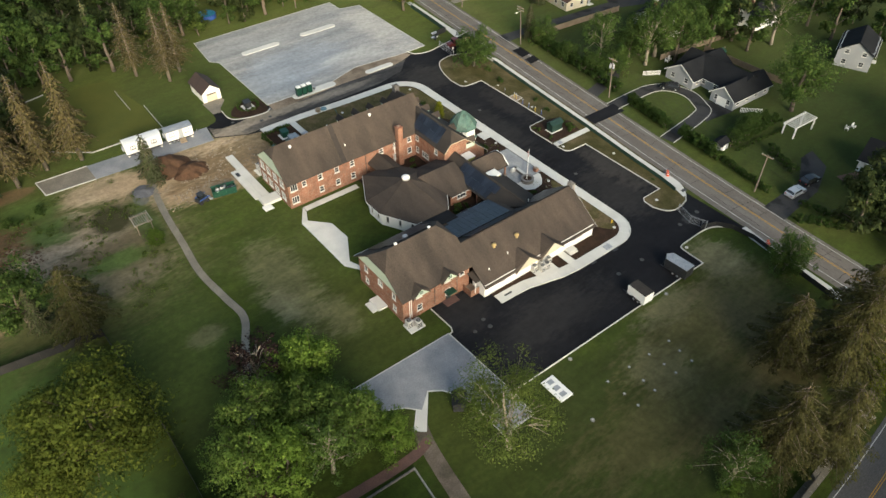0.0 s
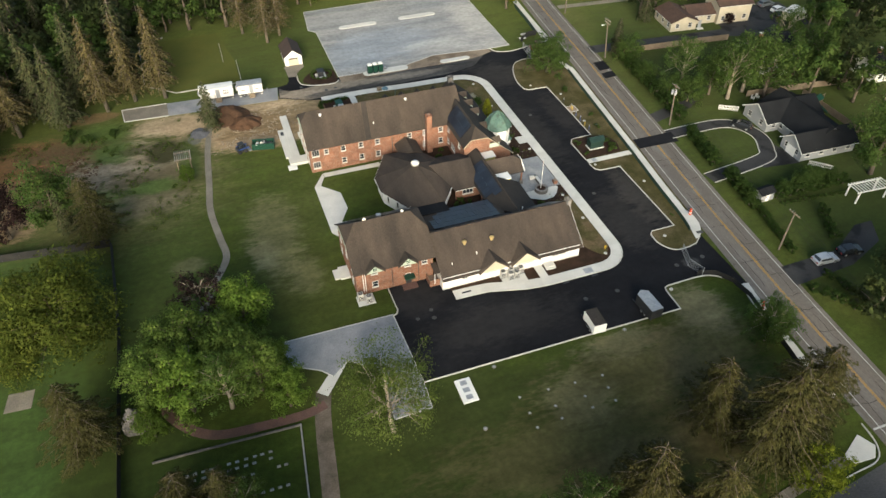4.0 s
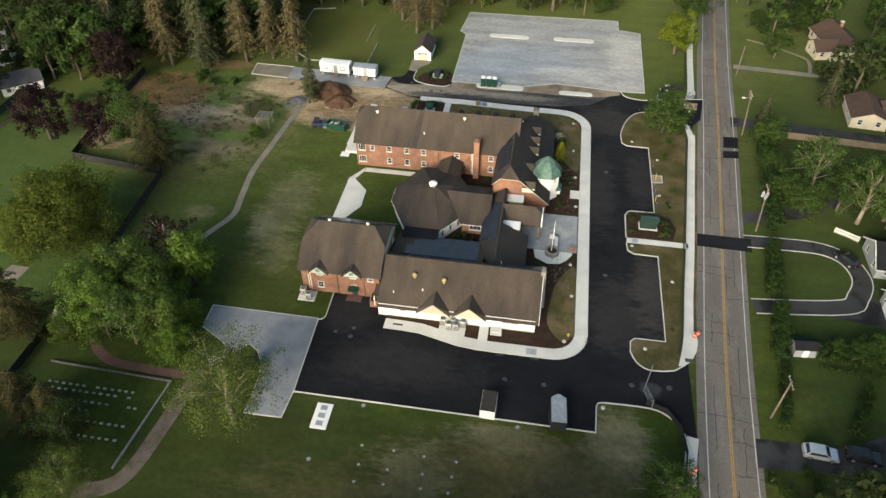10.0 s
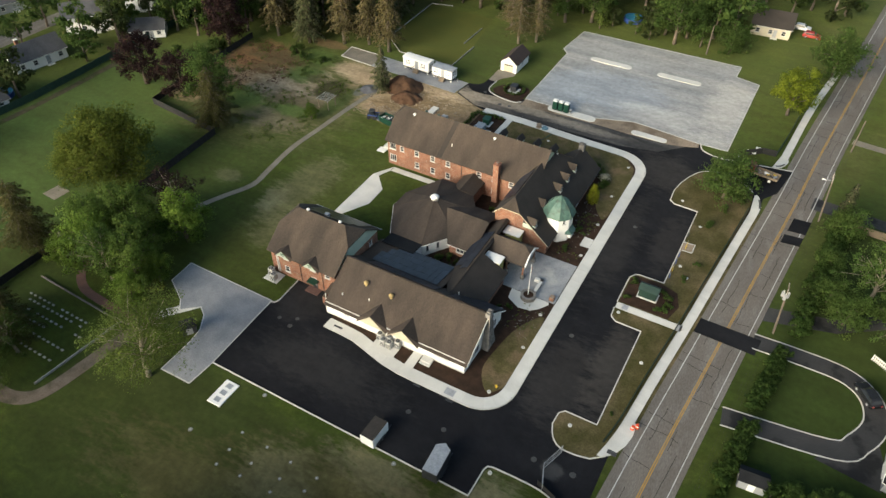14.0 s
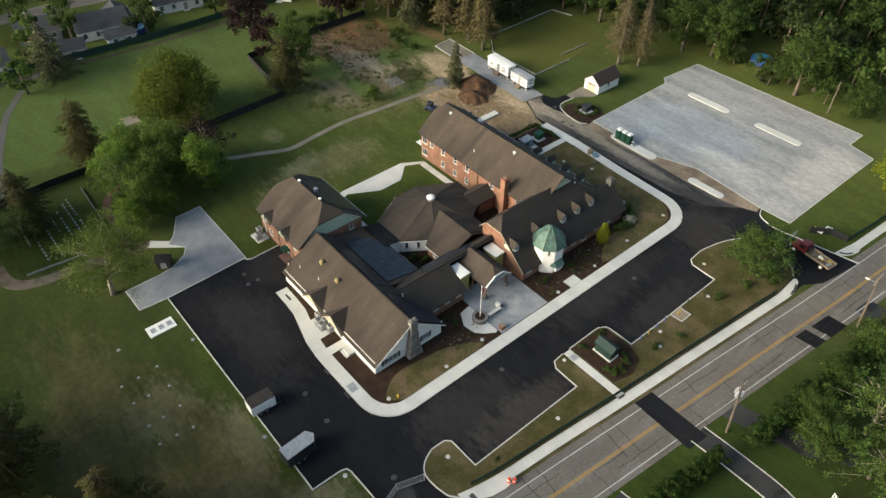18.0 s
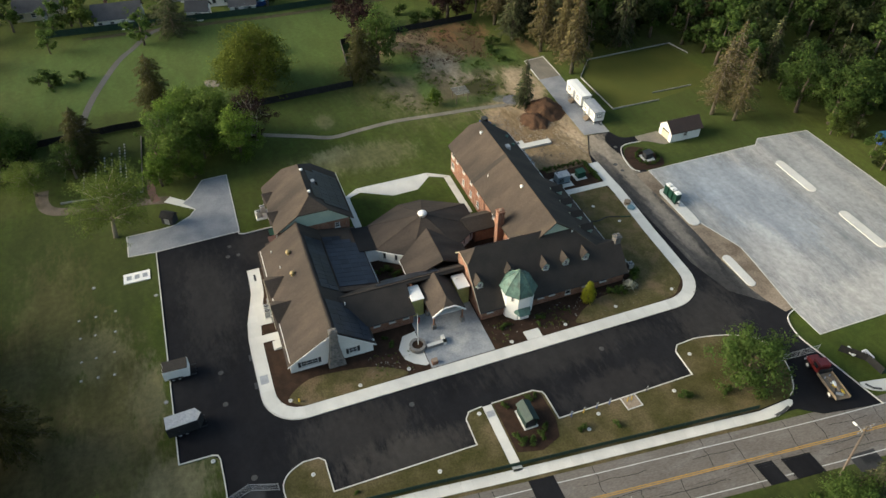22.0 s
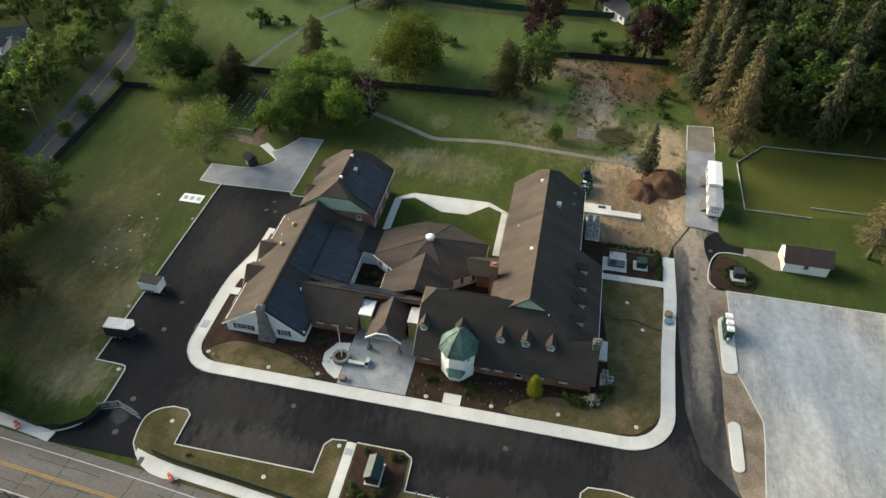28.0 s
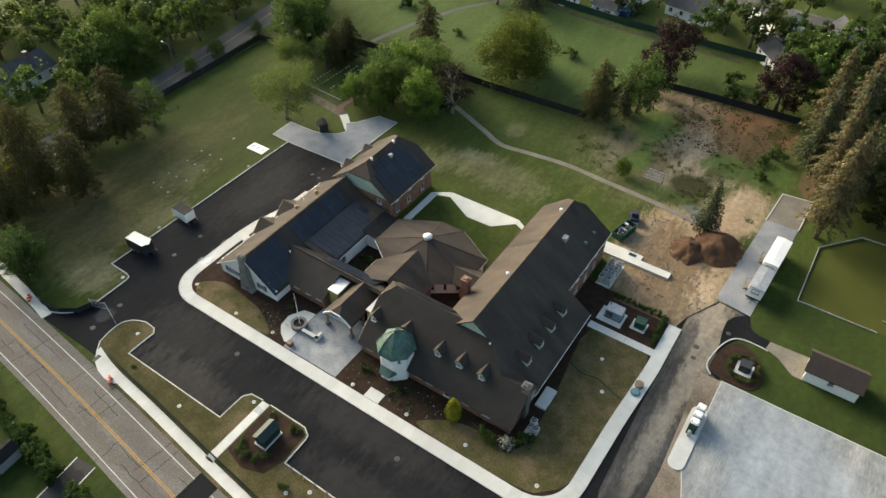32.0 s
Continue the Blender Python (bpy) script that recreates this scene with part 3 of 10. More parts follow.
blotch(GRAVEL, [
    (70, 152, 15, 9, (0.265, 0.29, 0.32), 1.6, 0.75),
    (60, 147, 7, 7, (0.27, 0.295, 0.32), 2.2, 0.6),
    (66, 171, 14, 6, (0.29, 0.295, 0.29), 2.4, 0.7),
    (97, 158, 5, 14, (0.43, 0.415, 0.385), 2.8, 0.6),
    (84, 147, 10, 4, (0.42, 0.41, 0.39), 2.8, 0.6),
], 0.6)
blotch(ASPHALT_DUSTY, [
    (46, 133.5, 8, 3.5, (0.27, 0.225, 0.170), 2.8, 0.85),
    (56, 134.2, 9, 1.6, (0.25, 0.210, 0.160), 3.4, 0.8),
    (70, 133.6, 12, 1.4, (0.20, 0.175, 0.145), 3.6, 0.7),
    (86, 133.0, 8, 1.6, (0.040, 0.039, 0.039), 3.0, 0.8),
    (50, 131.5, 5, 1.2, (0.036, 0.036, 0.037), 2.8, 0.7),
])
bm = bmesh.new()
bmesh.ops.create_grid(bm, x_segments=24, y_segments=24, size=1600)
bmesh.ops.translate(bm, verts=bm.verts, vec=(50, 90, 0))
single("ground", bm, GRASS, "mown lawn with worn, bare and painted-shade patches", "lawn", kind="structure")


def arc(cx, cy, r, a0, a1, n=8):
    return [(cx + r * math.cos(radians(a0 + (a1 - a0) * i / n)), cy + r * math.sin(radians(a0 + (a1 - a0) * i / n))) for i in range(n + 1)]


def slab(name, pts, z0, z1, material, label, category, kind="structure"):
    bm = bmesh.new()
    prism(bm, pts, z0, z1)
    return single(name, bm, material, label, category, kind=kind)


def kerb_line(pts, closed=False, width=0.16, z=0.17, owner=None):
    bm = bmesh.new()
    strip(bm, pts, width / 2, -width / 2, -0.1, z, closed)
    return part("kerb", bm, KERB, owner)


def slab_walk(owner, line, width, step=1.55, z=0.14, gap=0.03, material=None):
    """A concrete walk of separate slabs along a line."""
    line = [Vector(p) for p in line]
    marks, run = [0.0], 0.0
    for a, b in zip(line, line[1:]):
        run += (b - a).length
        marks.append(run)
    k = max(1, round(run / step))

    def at(s):
        for i in range(len(line) - 1):
            if s <= marks[i + 1] + 1e-6:
                d = line[i + 1] - line[i]
                return line[i] + d * ((s - marks[i]) / max(d.length, 1e-6)), d.normalized()
        return line[-1], (line[-1] - line[-2]).normalized()
    cuts = []
    for i in range(k + 1):
        p, d = at(run * i / k)
        q = at(min(run, run * i / k + 0.4))[1] + at(max(0, run * i / k - 0.4))[1]
        cuts.append((p, q.normalized()))
    for (p, d), (q, e) in zip(cuts, cuts[1:]):
        n1, n2 = Vector((-d.y, d.x)) * width / 2, Vector((-e.y, e.x)) * width / 2
        bm = bmesh.new()
        prism(bm, [tuple(v) for v in (p + n1 + d * gap / 2, p - n1 + d * gap / 2, q - n2 - e * gap / 2, q + n2 - e * gap / 2)], -0.1, z)
        part("slab", bm, material or CONCRETE, owner)
    bm = bmesh.new()
    strip(bm, [tuple(p) for p, _ in cuts], width / 2 - 0.02, -width / 2 + 0.02, -0.1, z - 0.02)
    part("joint_bed", bm, KERB, owner)


# the fresh asphalt of the car park and its drives
entry_s = smooth_line([(90.4, 47.95), (97.0, 48.0), (99.8, 46.9), (101.6, 44.5), (102.6, 41.2)], n=4)
entry_n = smooth_line([(114.6, 139.4), (110.0, 138.5), (104.1, 137.4), (100.0, 136.7), (96.4, 137.7), (95.2, 140.3)], n=4)
car_park = [(45.0, 66.0), (45.5, 57.5), (44.5, 57.1), (45.0, 42.65), (89.35, 42.65), (89.5, 47.1), *entry_s,
            (103.4, 41.2), (103.4, 57.0), (106.4, 85.0), (108.6, 104.0), (111.0, 127.0), (113.0, 130.0), *entry_n,
            (95.0, 138.2), (54.0, 138.2), (48.0, 136.5), (42.2, 139.4), (39.0, 138.3), (38.6, 133.0), (45.0, 129.8), (48.0, 129.0), (58.0, 110.0), (58.0, 66.0)]
slab("car_park", car_park, -0.3, 0.03, ASPHALT, "freshly laid black asphalt car park and drive", "car park")
slab("service_drive", [(95, 139.6), (88, 137.0), (54.5, 138.0), (53.5, 136.4), (47.5, 136.0), (44, 138.6), (39.2, 137.5), (38.8, 133.3), (45, 130.0), (60, 130.0), (80, 130.6), (88, 132.5)], -0.2, 0.036, ASPHALT_DUSTY, "dust-streaked asphalt service drive", "drive")

# the public road
road_mid = smooth_line([(101.0, -90), (104.2, -20), (105.4, 5), (107.0, 31), (109.1, 57), (111.5, 80), (114.1, 104), (116.6, 127), (119.2, 154), (124.5, 200), (134, 280), (150, 380)], n=5)
bm = bmesh.new()
strip(bm, road_mid, 4.5, -4.0, -0.3, 0.026)
road = single("road", bm, ROAD, "worn grey two-lane road", "road", kind="structure")
road_marks = thing("road_markings", 109, 57, 0, "yellow centre lines and white edge lines on the road", "road markings", kind="structure")
for off, mat, w in ((0.13, PAINT_YELLOW, 0.11), (-0.13, PAINT_YELLOW, 0.11), (3.2, PAINT_WHITE, 0.13), (-3.2, PAINT_WHITE, 0.13)):
    bm = bmesh.new()
    strip(bm, road_mid, off + w / 2, off - w / 2, 0.0, 0.031)
    part("painted_line", bm, mat, road_marks)
slab("road_patch", [(107.6, 85.6), (117.3, 85.3), (117.7, 89.0), (108.0, 89.1)], 0, 0.042, ASPHALT, "black asphalt trench patch across the road", "road patch")
for pts in ([(117.2, 123.6), (120.3, 123.8), (119.9, 119.5), (116.7, 119.2)], [(116.4, 117.9), (119.7, 118.2), (119.4, 115.5), (116.1, 115.2)]):
    slab("road_patch", pts, 0, 0.042, ASPHALT, "square black asphalt patch in the road", "road patch")
random.seed(7)
bm = bmesh.new()
for y_ in np.arange(8, 190, 4.6):
    k_ = min(range(len(road_mid)), key=lambda i: abs(road_mid[i][1] - y_))
    cx_ = road_mid[k_][0] + (y_ - road_mid[k_][1]) * 0.1
    a_, b_ = random.choice(((-4.4, 4.4), (-4.4, -0.2), (0.2, 4.4), (-4.4, 1.5)))
    j_ = random.uniform(-1.5, 1.5)
    pts = [(cx_ + a_ + (b_ - a_) * i / 5, y_ + j_ + random.uniform(-0.22, 0.22) - 0.1 * (a_ + (b_ - a_) * i / 5)) for i in range(6)]
    strip(bm, pts, 0.035, -0.035, 0.0, 0.029)
for off in (-2.0, 1.9, 0.55, 3.2):
    y0_ = 10.0
    while y0_ < 180:
        n_ = random.randint(4, 10)
        pts = []
        for i in range(n_):
            y_ = y0_ + i * 1.3
            k_ = min(range(len(road_mid)), key=lambda q: abs(road_mid[q][1] - y_))
            pts.append((road_mid[k_][0] + (y_ - road_mid[k_][1]) * 0.1 + off + random.uniform(-0.12, 0.12), y_))
        strip(bm, pts, 0.03, -0.03, 0.0, 0.0285)
        y0_ += n_ * 1.3 + random.uniform(3, 16)
part("crack_sealant", bm, ASPHALT, road)["kind"] = "stuff"
side_road = smooth_line([(-160, -36), (-90, -23), (-36, -12.0), (-8.5, -5.4), (17.4, -1.6), (42, 1.2), (54, 1.6), (66, 2.0), (80, 3.2), (92, 4.6), (106, 6.6)], n=5)
bm = bmesh.new()
strip(bm, side_road, 3.7, -3.7, -0.3, 0.020)
single("side_road", bm, ROAD_DARK, "narrow grey side road behind the trees", "road", kind="structure")
bm = bmesh.new()
strip(bm, side_road[:-6], 0.19, 0.08, 0.0, 0.024)
part("painted_line", bm, PAINT_YELLOW, road_marks)
bm = bmesh.new()
strip(bm, side_road[:-6], -0.08, -0.19, 0.0, 0.024)
part("painted_line", bm, PAINT_YELLOW, road_marks)

edge_n = offset_line([p for p in side_road if 58 < p[0] < 88], 3.15)
bm = bmesh.new()
strip(bm, edge_n, 0.07, -0.07, 0.0, 0.024)
part("painted_line", bm, PAINT_WHITE, road_marks)
part("stop_bar", boxes((85.35, 85.95, 0.4, 3.9, 0.0, 0.026)), PAINT_WHITE, road_marks)
for x in (86.8, 88.9):
    part("crossing_line", boxes((x - 0.1, x + 0.1, 0.6, 7.0, 0.0, 0.026)), PAINT_WHITE, road_marks)
for i in range(5):
    part("crossing_bar", boxes((86.9, 88.8, 1.1 + 1.2 * i, 1.5 + 1.2 * i, 0.0, 0.0255)), PAINT_WHITE, road_marks)
for y in (11.6, 13.9):
    part("crossing_line", boxes((101.6, 109.0, y - 0.15, y + 0.15, 0.0, 0.033)), PAINT_WHITE, road_marks)
word = bpy.data.curves.new("stop_word", "FONT")
word.body, word.size, word.align_x = "STOP", 1.25, "CENTER"
word_ob = bpy.data.objects.new("stop_word", word)
word_me = bpy.data.meshes.new_from_object(word_ob)
bpy.data.objects.remove(word_ob)
word_me.transform(pose(80.3, 1.5, 0.03, 0, 0, -90) @ Matrix.Diagonal((0.9, 2.6, 1, 1)))
word_me.transform(Matrix.Translation((-109, -57, 0)))
word_me.materials.append(PAINT_WHITE)
word_part = new("stop_word", word_me)
word_part.parent = road_marks
corner = thing("pavement", 97, 12, 0, "pale concrete corner ramp with kerb at the junction", "pavement", kind="structure")
bm = bmesh.new()
prism(bm, [(94.4, 11.8), (95.2, 10.5), (98.4, 10.3), (99.9, 11.8), (98.8, 14.0)], -0.1, 0.09)
part("slab", bm, CONCRETE, corner)
far_street = [(-84, 20), (-82.9, 62), (-81.2, 75), (-79.6, 90), (-78, 150)]
bm = bmesh.new()
strip(bm, smooth_line(far_street, n=4), 3.2, -3.2, -0.2, 0.02)
single("far_street", bm, ROAD, "grey street behind the far houses", "road", kind="structure")

# walks
loop_line = [(55.4, 58.05), (58.5, 58.0), (61.4, 57.85), (64.6, 57.05), (67.8, 56.25), (71, 55.9), (74, 55.85)] + arc(82.4, 60.5, 4.6, -90, 0, 7) + arc(81.2, 122.0, 6.0, 0, 90, 8) + [(70, 128.3), (58, 129.0), (48.0, 128.95)]
loop_walk = thing("pavement", 87, 90, 0, "pale concrete walk of cast slabs round the building", "pavement", kind="structure")
slab_walk(loop_walk, loop_line, 1.95)
kerb_line(offset_line(loop_line, -1.03), owner=loop_walk, width=0.14)
road_walk = thing("pavement", 107, 85, 0, "pale concrete roadside pavement of cast slabs", "pavement", kind="structure")
road_walk_line = smooth_line([(103.2, 58.6), (104.0, 63.0), (104.95, 72.5), (106.4, 85.1), (108.45, 105.0), (110.2, 121.6)], n=4)
slab_walk(road_walk, road_walk_line, 1.5)
bm = bmesh.new()
prism(bm, [(102.45, 58.7), (101.9, 56.6), (102.7, 56.7), (104.0, 57.9), (105.0, 60.0), (105.35, 62.0), (105.2, 64.0), (104.5, 64.4), (104.1, 61.0)], -0.1, 0.128)
part("ramp", bm, CONCRETE, road_walk, "curved pale concrete kerb ramp")
part("tactile_strip", boxes((103.0, 104.3, 57.6, 58.3, 0.0, 0.14)), IRON, road_walk, "dark strip on the ramp, tactile paving and painted shade")
for pts in ([(109.42, 121.7), (109.3, 124.6), (109.2, 127.0), (109.6, 127.3), (110.1, 126.9), (110.7, 125.4), (111.05, 123.7), (110.95, 121.5)], [(110.5, 139.0), (110.9, 141.2), (111.35, 143.5), (112.95, 143.4), (113.15, 142.4), (112.85, 141.0), (112.2, 139.7), (111.3, 138.9)]):
    bm = bmesh.new()
    prism(bm, pts, -0.1, 0.127)
    part("ramp", bm, CONCRETE, road_walk, "curved pale concrete kerb ramp")
# first strip: shading of the sloped south tip, drawn as a dark band
for line in ([(110.25, 126.1), (110.72, 124.6), (110.85, 123.2)], [(111.0, 139.5), (112.0, 140.1), (112.6, 141.2)]):
    bm = bmesh.new()
    strip(bm, line, 0.2, -0.2, 0.0, 0.135)
    part("tactile_strip", bm, IRON, road_walk, "dark strip on the ramp, tactile paving and painted shade")
north_walk_line = smooth_line([(112.15, 143.4), (112.7, 150), (113.6, 161), (114.8, 172), (117.5, 190)], n=3)
slab_walk(road_walk, north_walk_line, 1.5)
south_walk_line = smooth_line([(102.8, 44.0), (102.0, 39.0), (101.2, 32.0), (99.9, 20.0)], n=3)
slab_walk(road_walk, south_walk_line, 1.6)
slab_walk(road_walk, smooth_line([(60.0, 7.6), (70, 8.2), (80, 9.3), (88, 10.6), (94.3, 11.4)], n=3), 1.4, material=DIRT_PATH)
kerb_line(smooth_line([(90, 8.9), (94.2, 9.4), (98.4, 9.9), (100.2, 12.0), (100.7, 15.2)], n=4), owner=road_walk)
slab_walk(road_walk, [(95.0, 85.05), (106.0, 85.05)], 1.35)

bm = bmesh.new()
strip(bm, road_walk_line, -0.72, -1.25, -0.1, 0.05)
single("verge", bm, TURF_MIX, "narrow grass verge between pavement and road", "verge", kind="structure")

# planted islands between the car park and the road
island = thing("island", 100, 70, 0, "kerbed strip of dry grass beside the road", "island", kind="structure")
isl_south = [(103.0, 57.0), (101.3, 55.6)] + smooth_line([(99.6, 55.2), (97.2, 55.15), (95.6, 56.3), (94.7, 58.3)], n=3) + [(94.8, 60.4), (95.5, 61.15), (100.3, 61.2), (100.4, 81.3), (96.1, 81.4), (95.1, 82.2), (94.9, 84.3), (106.0, 84.3), (104.6, 72.5), (103.3, 62.0)]
isl_north = [(106.1, 85.8), (94.9, 85.8), (94.9, 92.4), (95.6, 93.6), (96.2, 93.8), (100.5, 93.9), (100.6, 103.8), (100.6, 116.3), (96.0, 116.5), (95.0, 117.4), (94.8, 120.5)] + smooth_line([(94.9, 121.5), (96.0, 126.0), (98.4, 130.2), (103.0, 131.3), (107.6, 129.2), (109.0, 127.0)], n=3) + [(109.2, 121.6), (107.7, 105.0)]
for pts in (isl_south, isl_north):
    bm = bmesh.new()
    prism(bm, pts, -0.1, 0.12)
    part("turf", bm, TURF_MIX, island)
kerb_line(isl_south[:-5], owner=island)
kerb_line([(94.9, 84.3), (95.1, 82.2), (96.1, 81.4)], owner=island)
kerb_line(isl_north[1:-3], owner=island)
slab("planting_bed", [(95.2, 86.0), (95.2, 92.3), (95.9, 93.3), (100.2, 93.5), (103.2, 92.6), (104.3, 89.5), (103.4, 86.0)], -0.1, 0.15, MULCH, "dark mulch bed with shrubs", "flower bed")
slab("utility_pad", [(100.75, 103.9), (102.6, 104.0), (102.6, 106.2), (100.75, 106.1)], -0.1, 0.16, SAND, "square of bare sand framed by kerb", "pad")
kerb_line([(100.7, 103.8), (102.7, 103.9), (102.7, 106.3), (100.7, 106.2)], owner=island)

# kerb round the outside of the car park
outer_kerb = thing("kerb", 67, 42.6, 0, "pale concrete kerb round the car park", "kerb", kind="structure")
kerb_line([(45.35, 63.2), (45.5, 58.0), (45.1, 57.2), (44.4, 57.0)], owner=outer_kerb)
kerb_line([(45.0, 42.65), (89.35, 42.65), (89.45, 47.0), (89.7, 47.7), *entry_s], owner=outer_kerb)
kerb_line(entry_n[::-1], owner=outer_kerb)

# lawn and beds inside the loop
inner = offset_line(loop_line, 0.98)
slab("planting_ground", inner + [(48, 118), (55, 112), (55, 73)], -0.1, 0.09, MULCH, "dark bark mulch beds round the building", "flower bed")
se_lawn = smooth_line([(83.9, 58.6), (81.6, 62.0), (81.8, 67.0), (82.8, 72.0), (85.2, 76.2), (86.0, 74.0), (86.0, 62.0), (85.5, 59.8)], True, 4)
ne_lawn = smooth_line([(85.9, 106.0), (84.0, 106.3), (82.0, 110.5), (81.4, 116.3), (80.2, 119.2), (70, 119.0), (56.2, 118.0), (56.0, 127.6), (70, 127.3), (80.6, 127.1), (84.4, 124.9), (86.0, 121.0)], True, 4)
for pts in (se_lawn, ne_lawn):
    slab("lawn", pts, -0.1, 0.125, GRASS_DRY, "dry yellowing lawn inside the loop", "lawn")
walk_bits = thing("pavement", 60, 60, 0, "pale concrete link walks and pads", "pavement", kind="structure")
for x0, x1, y0, y1 in ((70.8, 72.3, 56.6, 60.0), (64.3, 68.6, 56.9, 60.3), (84.3, 86.1, 95.9, 98.5)):
    part("slab", boxes((x0, x1, y0, y1, -0.1, 0.15)), CONCRETE, walk_bits)
slab_walk(walk_bits, [(55.0, 117.2), (55.0, 128.0)], 1.4)

slab("planting_ground", [(45.8, 113.0), (56.0, 113.0), (56.0, 118.0), (48.2, 118.4), (46.6, 118.4)], -0.1, 0.07, MULCH, "dark soil strip behind the north wing", "flower bed")

# courtyard walk between the wings
court_walk = thing("pavement", 46, 88, 0, "pale concrete courtyard walk with a widened terrace", "pavement", kind="structure")
slab_walk(court_walk, [(54.0, 78.1), (42.0, 78.1)], 1.35, z=0.05)
slab_walk(court_walk, [(53.9, 99.0), (42.0, 99.0)], 1.35, z=0.05)
for pts in ([(41.9, 77.4), (39.6, 80.7), (41.0, 81.2), (41.9, 78.9)], [(39.6, 80.75), (39.4, 95.5), (40.7, 95.6), (43.9, 92.1), (44.1, 87.0), (41.0, 81.25)], [(39.4, 95.55), (41.9, 99.7), (41.9, 98.3), (40.7, 95.65)]):
    bm = bmesh.new()
    prism(bm, pts, -0.1, 0.05)
    part("slab", bm, CONCRETE, court_walk)

# paved apron by the south-west block and the ways that leave it
apron = [(26.2, 57.4), (44.45, 57.3), (45.0, 42.6), (44.7, 38.0), (39.1, 37.9), (39.0, 44.0), (38.6, 46.6), (37.0, 49.2), (35.2, 50.4), (32.6, 48.2), (31.0, 50.0), (26.4, 52.6)]
apron_ob = slab("paved_apron", apron, -0.1, 0.05, PAVER, "grey block-paved apron with pale edging", "paving")
bm = bmesh.new()
strip(bm, apron, 0.08, -0.08, -0.1, 0.07, True)
part("edging", bm, KERB, apron_ob)
slab("link_path", [(35.2, 50.3), (33.8, 51.0), (29.6, 46.2), (31.0, 45.0)], -0.1, 0.045, CONCRETE, "short pale concrete path", "path")
bm = bmesh.new()
strip(bm, smooth_line([(30.6, 46.2), (29.7, 42.6), (29.0, 38), (28.4, 33), (27.6, 27.5), (26.2, 24.6), (23.4, 23.2), (19.5, 23.0)], n=4), 1.15, -1.15, -0.1, 0.022)
single("garden_path", bm, EARTH_PATH, "worn stone-dust path beside the burial plot", "path", kind="structure")
bm = bmesh.new()
strip(bm, smooth_line([(30.4, 43.8), (27, 43.0), (20, 43.2), (15, 43.8), (11.5, 46.0), (8.6, 50.0), (8.2, 53.0)], n=4), 0.75, -0.75, -0.1, 0.028)
single("brick_path", bm, BRICK_PATH, "curved red brick garden path", "path", kind="structure")
bm = bmesh.new()
strip(bm, smooth_line([(22.0, 127.0), (20.4, 116), (19.6, 104), (19.0, 95), (19.9, 86), (20.4, 80.5), (18.0, 75), (14.5, 67), (11.6, 60), (9.0, 53)], n=4), 0.62, -0.62, -0.1, 0.03)
single("garden_path", bm, DIRT_PATH, "narrow stone-dust path across the lawn", "path", kind="structure")
slab("burial_plot", [(6.3, 42.0), (26.2, 41.3), (24.8, 26.6), (7.4, 26.8)], -0.1, 0.035, GRASS, "grass burial plot edged with a low wall", "burial plot")
bm = bmesh.new()
strip(bm, smooth_line([(-47, 52), (-44.6, 48), (-42, 45.6), (-36, 42), (-29.8, 38.2), (-14, 32.5), (-0.5, 29.6)], n=4), 0.75, -0.75, -0.1, 0.02)
single("park_path", bm, ROAD_DARK, "grey path across the park lawn", "path", kind="structure")

bm = bmesh.new()
strip(bm, smooth_line([(-46.2, 30), (-44.6, 63), (-43.4, 81), (-43.8, 112)], n=5), 0.9, -0.9, -0.1, 0.018)
single("dirt_track", bm, WORN_EARTH, "bare earth track along the park fence", "path", kind="structure")

slab("sand_pit", [(-13.6, 57.6), (-13.2, 61.0), (-9.6, 60.8), (-9.9, 57.4)], -0.1, 0.03, DIRT_PATH, "square of bare sand in the park lawn", "sand pit")

# north side: gravel lot, sand, strip of pavers
slab("sand_verge", [(54.3, 135.4), (58, 135.4), (64, 135.8), (73, 136.2), (80, 136.0), (88.6, 136.3), (91.7, 137.0), (95.2, 138.4), (94.8, 140.4), (83, 141.6), (54.3, 139.5)], -0.1, 0.045, SAND, "bare sand verge beside the drive", "verge")
gravel = [(53.4, 179.6), (52.3, 167.2), (54.1, 165.2), (54.2, 138.5), (71.0, 138.4), (73.5, 139.3), (79.8, 141.4), (83.0, 141.2), (94.7, 140.0), (101.0, 140.2), (101.4, 173.0), (95.6, 174.4), (95.6, 180.2)]
gravel_ob = slab("gravel_lot", gravel, -0.1, 0.055, GRAVEL, "pale grey overflow parking lot", "car park")
bm = bmesh.new()
strip(bm, gravel, 0.07, -0.07, -0.1, 0.085, True)
part("edging", bm, KERB, gravel_ob)


def traffic_island(x0, x1, y, w=2.0):
    pts = arc(x0 + w / 2, y, w / 2, 90, 270, 8) + arc(x1 - w / 2, y, w / 2, -90, 90, 8)
    bm = bmesh.new()
    prism(bm, pts, -0.1, 0.2)
    bmesh.ops.bevel(bm, geom=[e for e in bm.edges if all(v.co.z > 0.1 for v in e.verts)], offset=0.03, segments=1, affect="EDGES")
    return single("traffic_island", bm, CONCRETE, "long round-ended pale concrete island", "traffic island", "islands of the gravel lot")


for x0, x1, y in ((60.6, 71.4, 165.6), (78.0, 88.9, 166.0)):
    traffic_island(x0, x1, y)
traffic_island(60.4, 72.0, 137.6, 2.3)
traffic_island(80.6, 88.6, 137.2, 1.7)
slab("paver_strip", [(13.4, 133.8), (38.2, 132.4), (39.0, 138.3), (13.2, 139.6)], -0.1, 0.05, PAVER, "grey paver strip under the trailers", "paving")
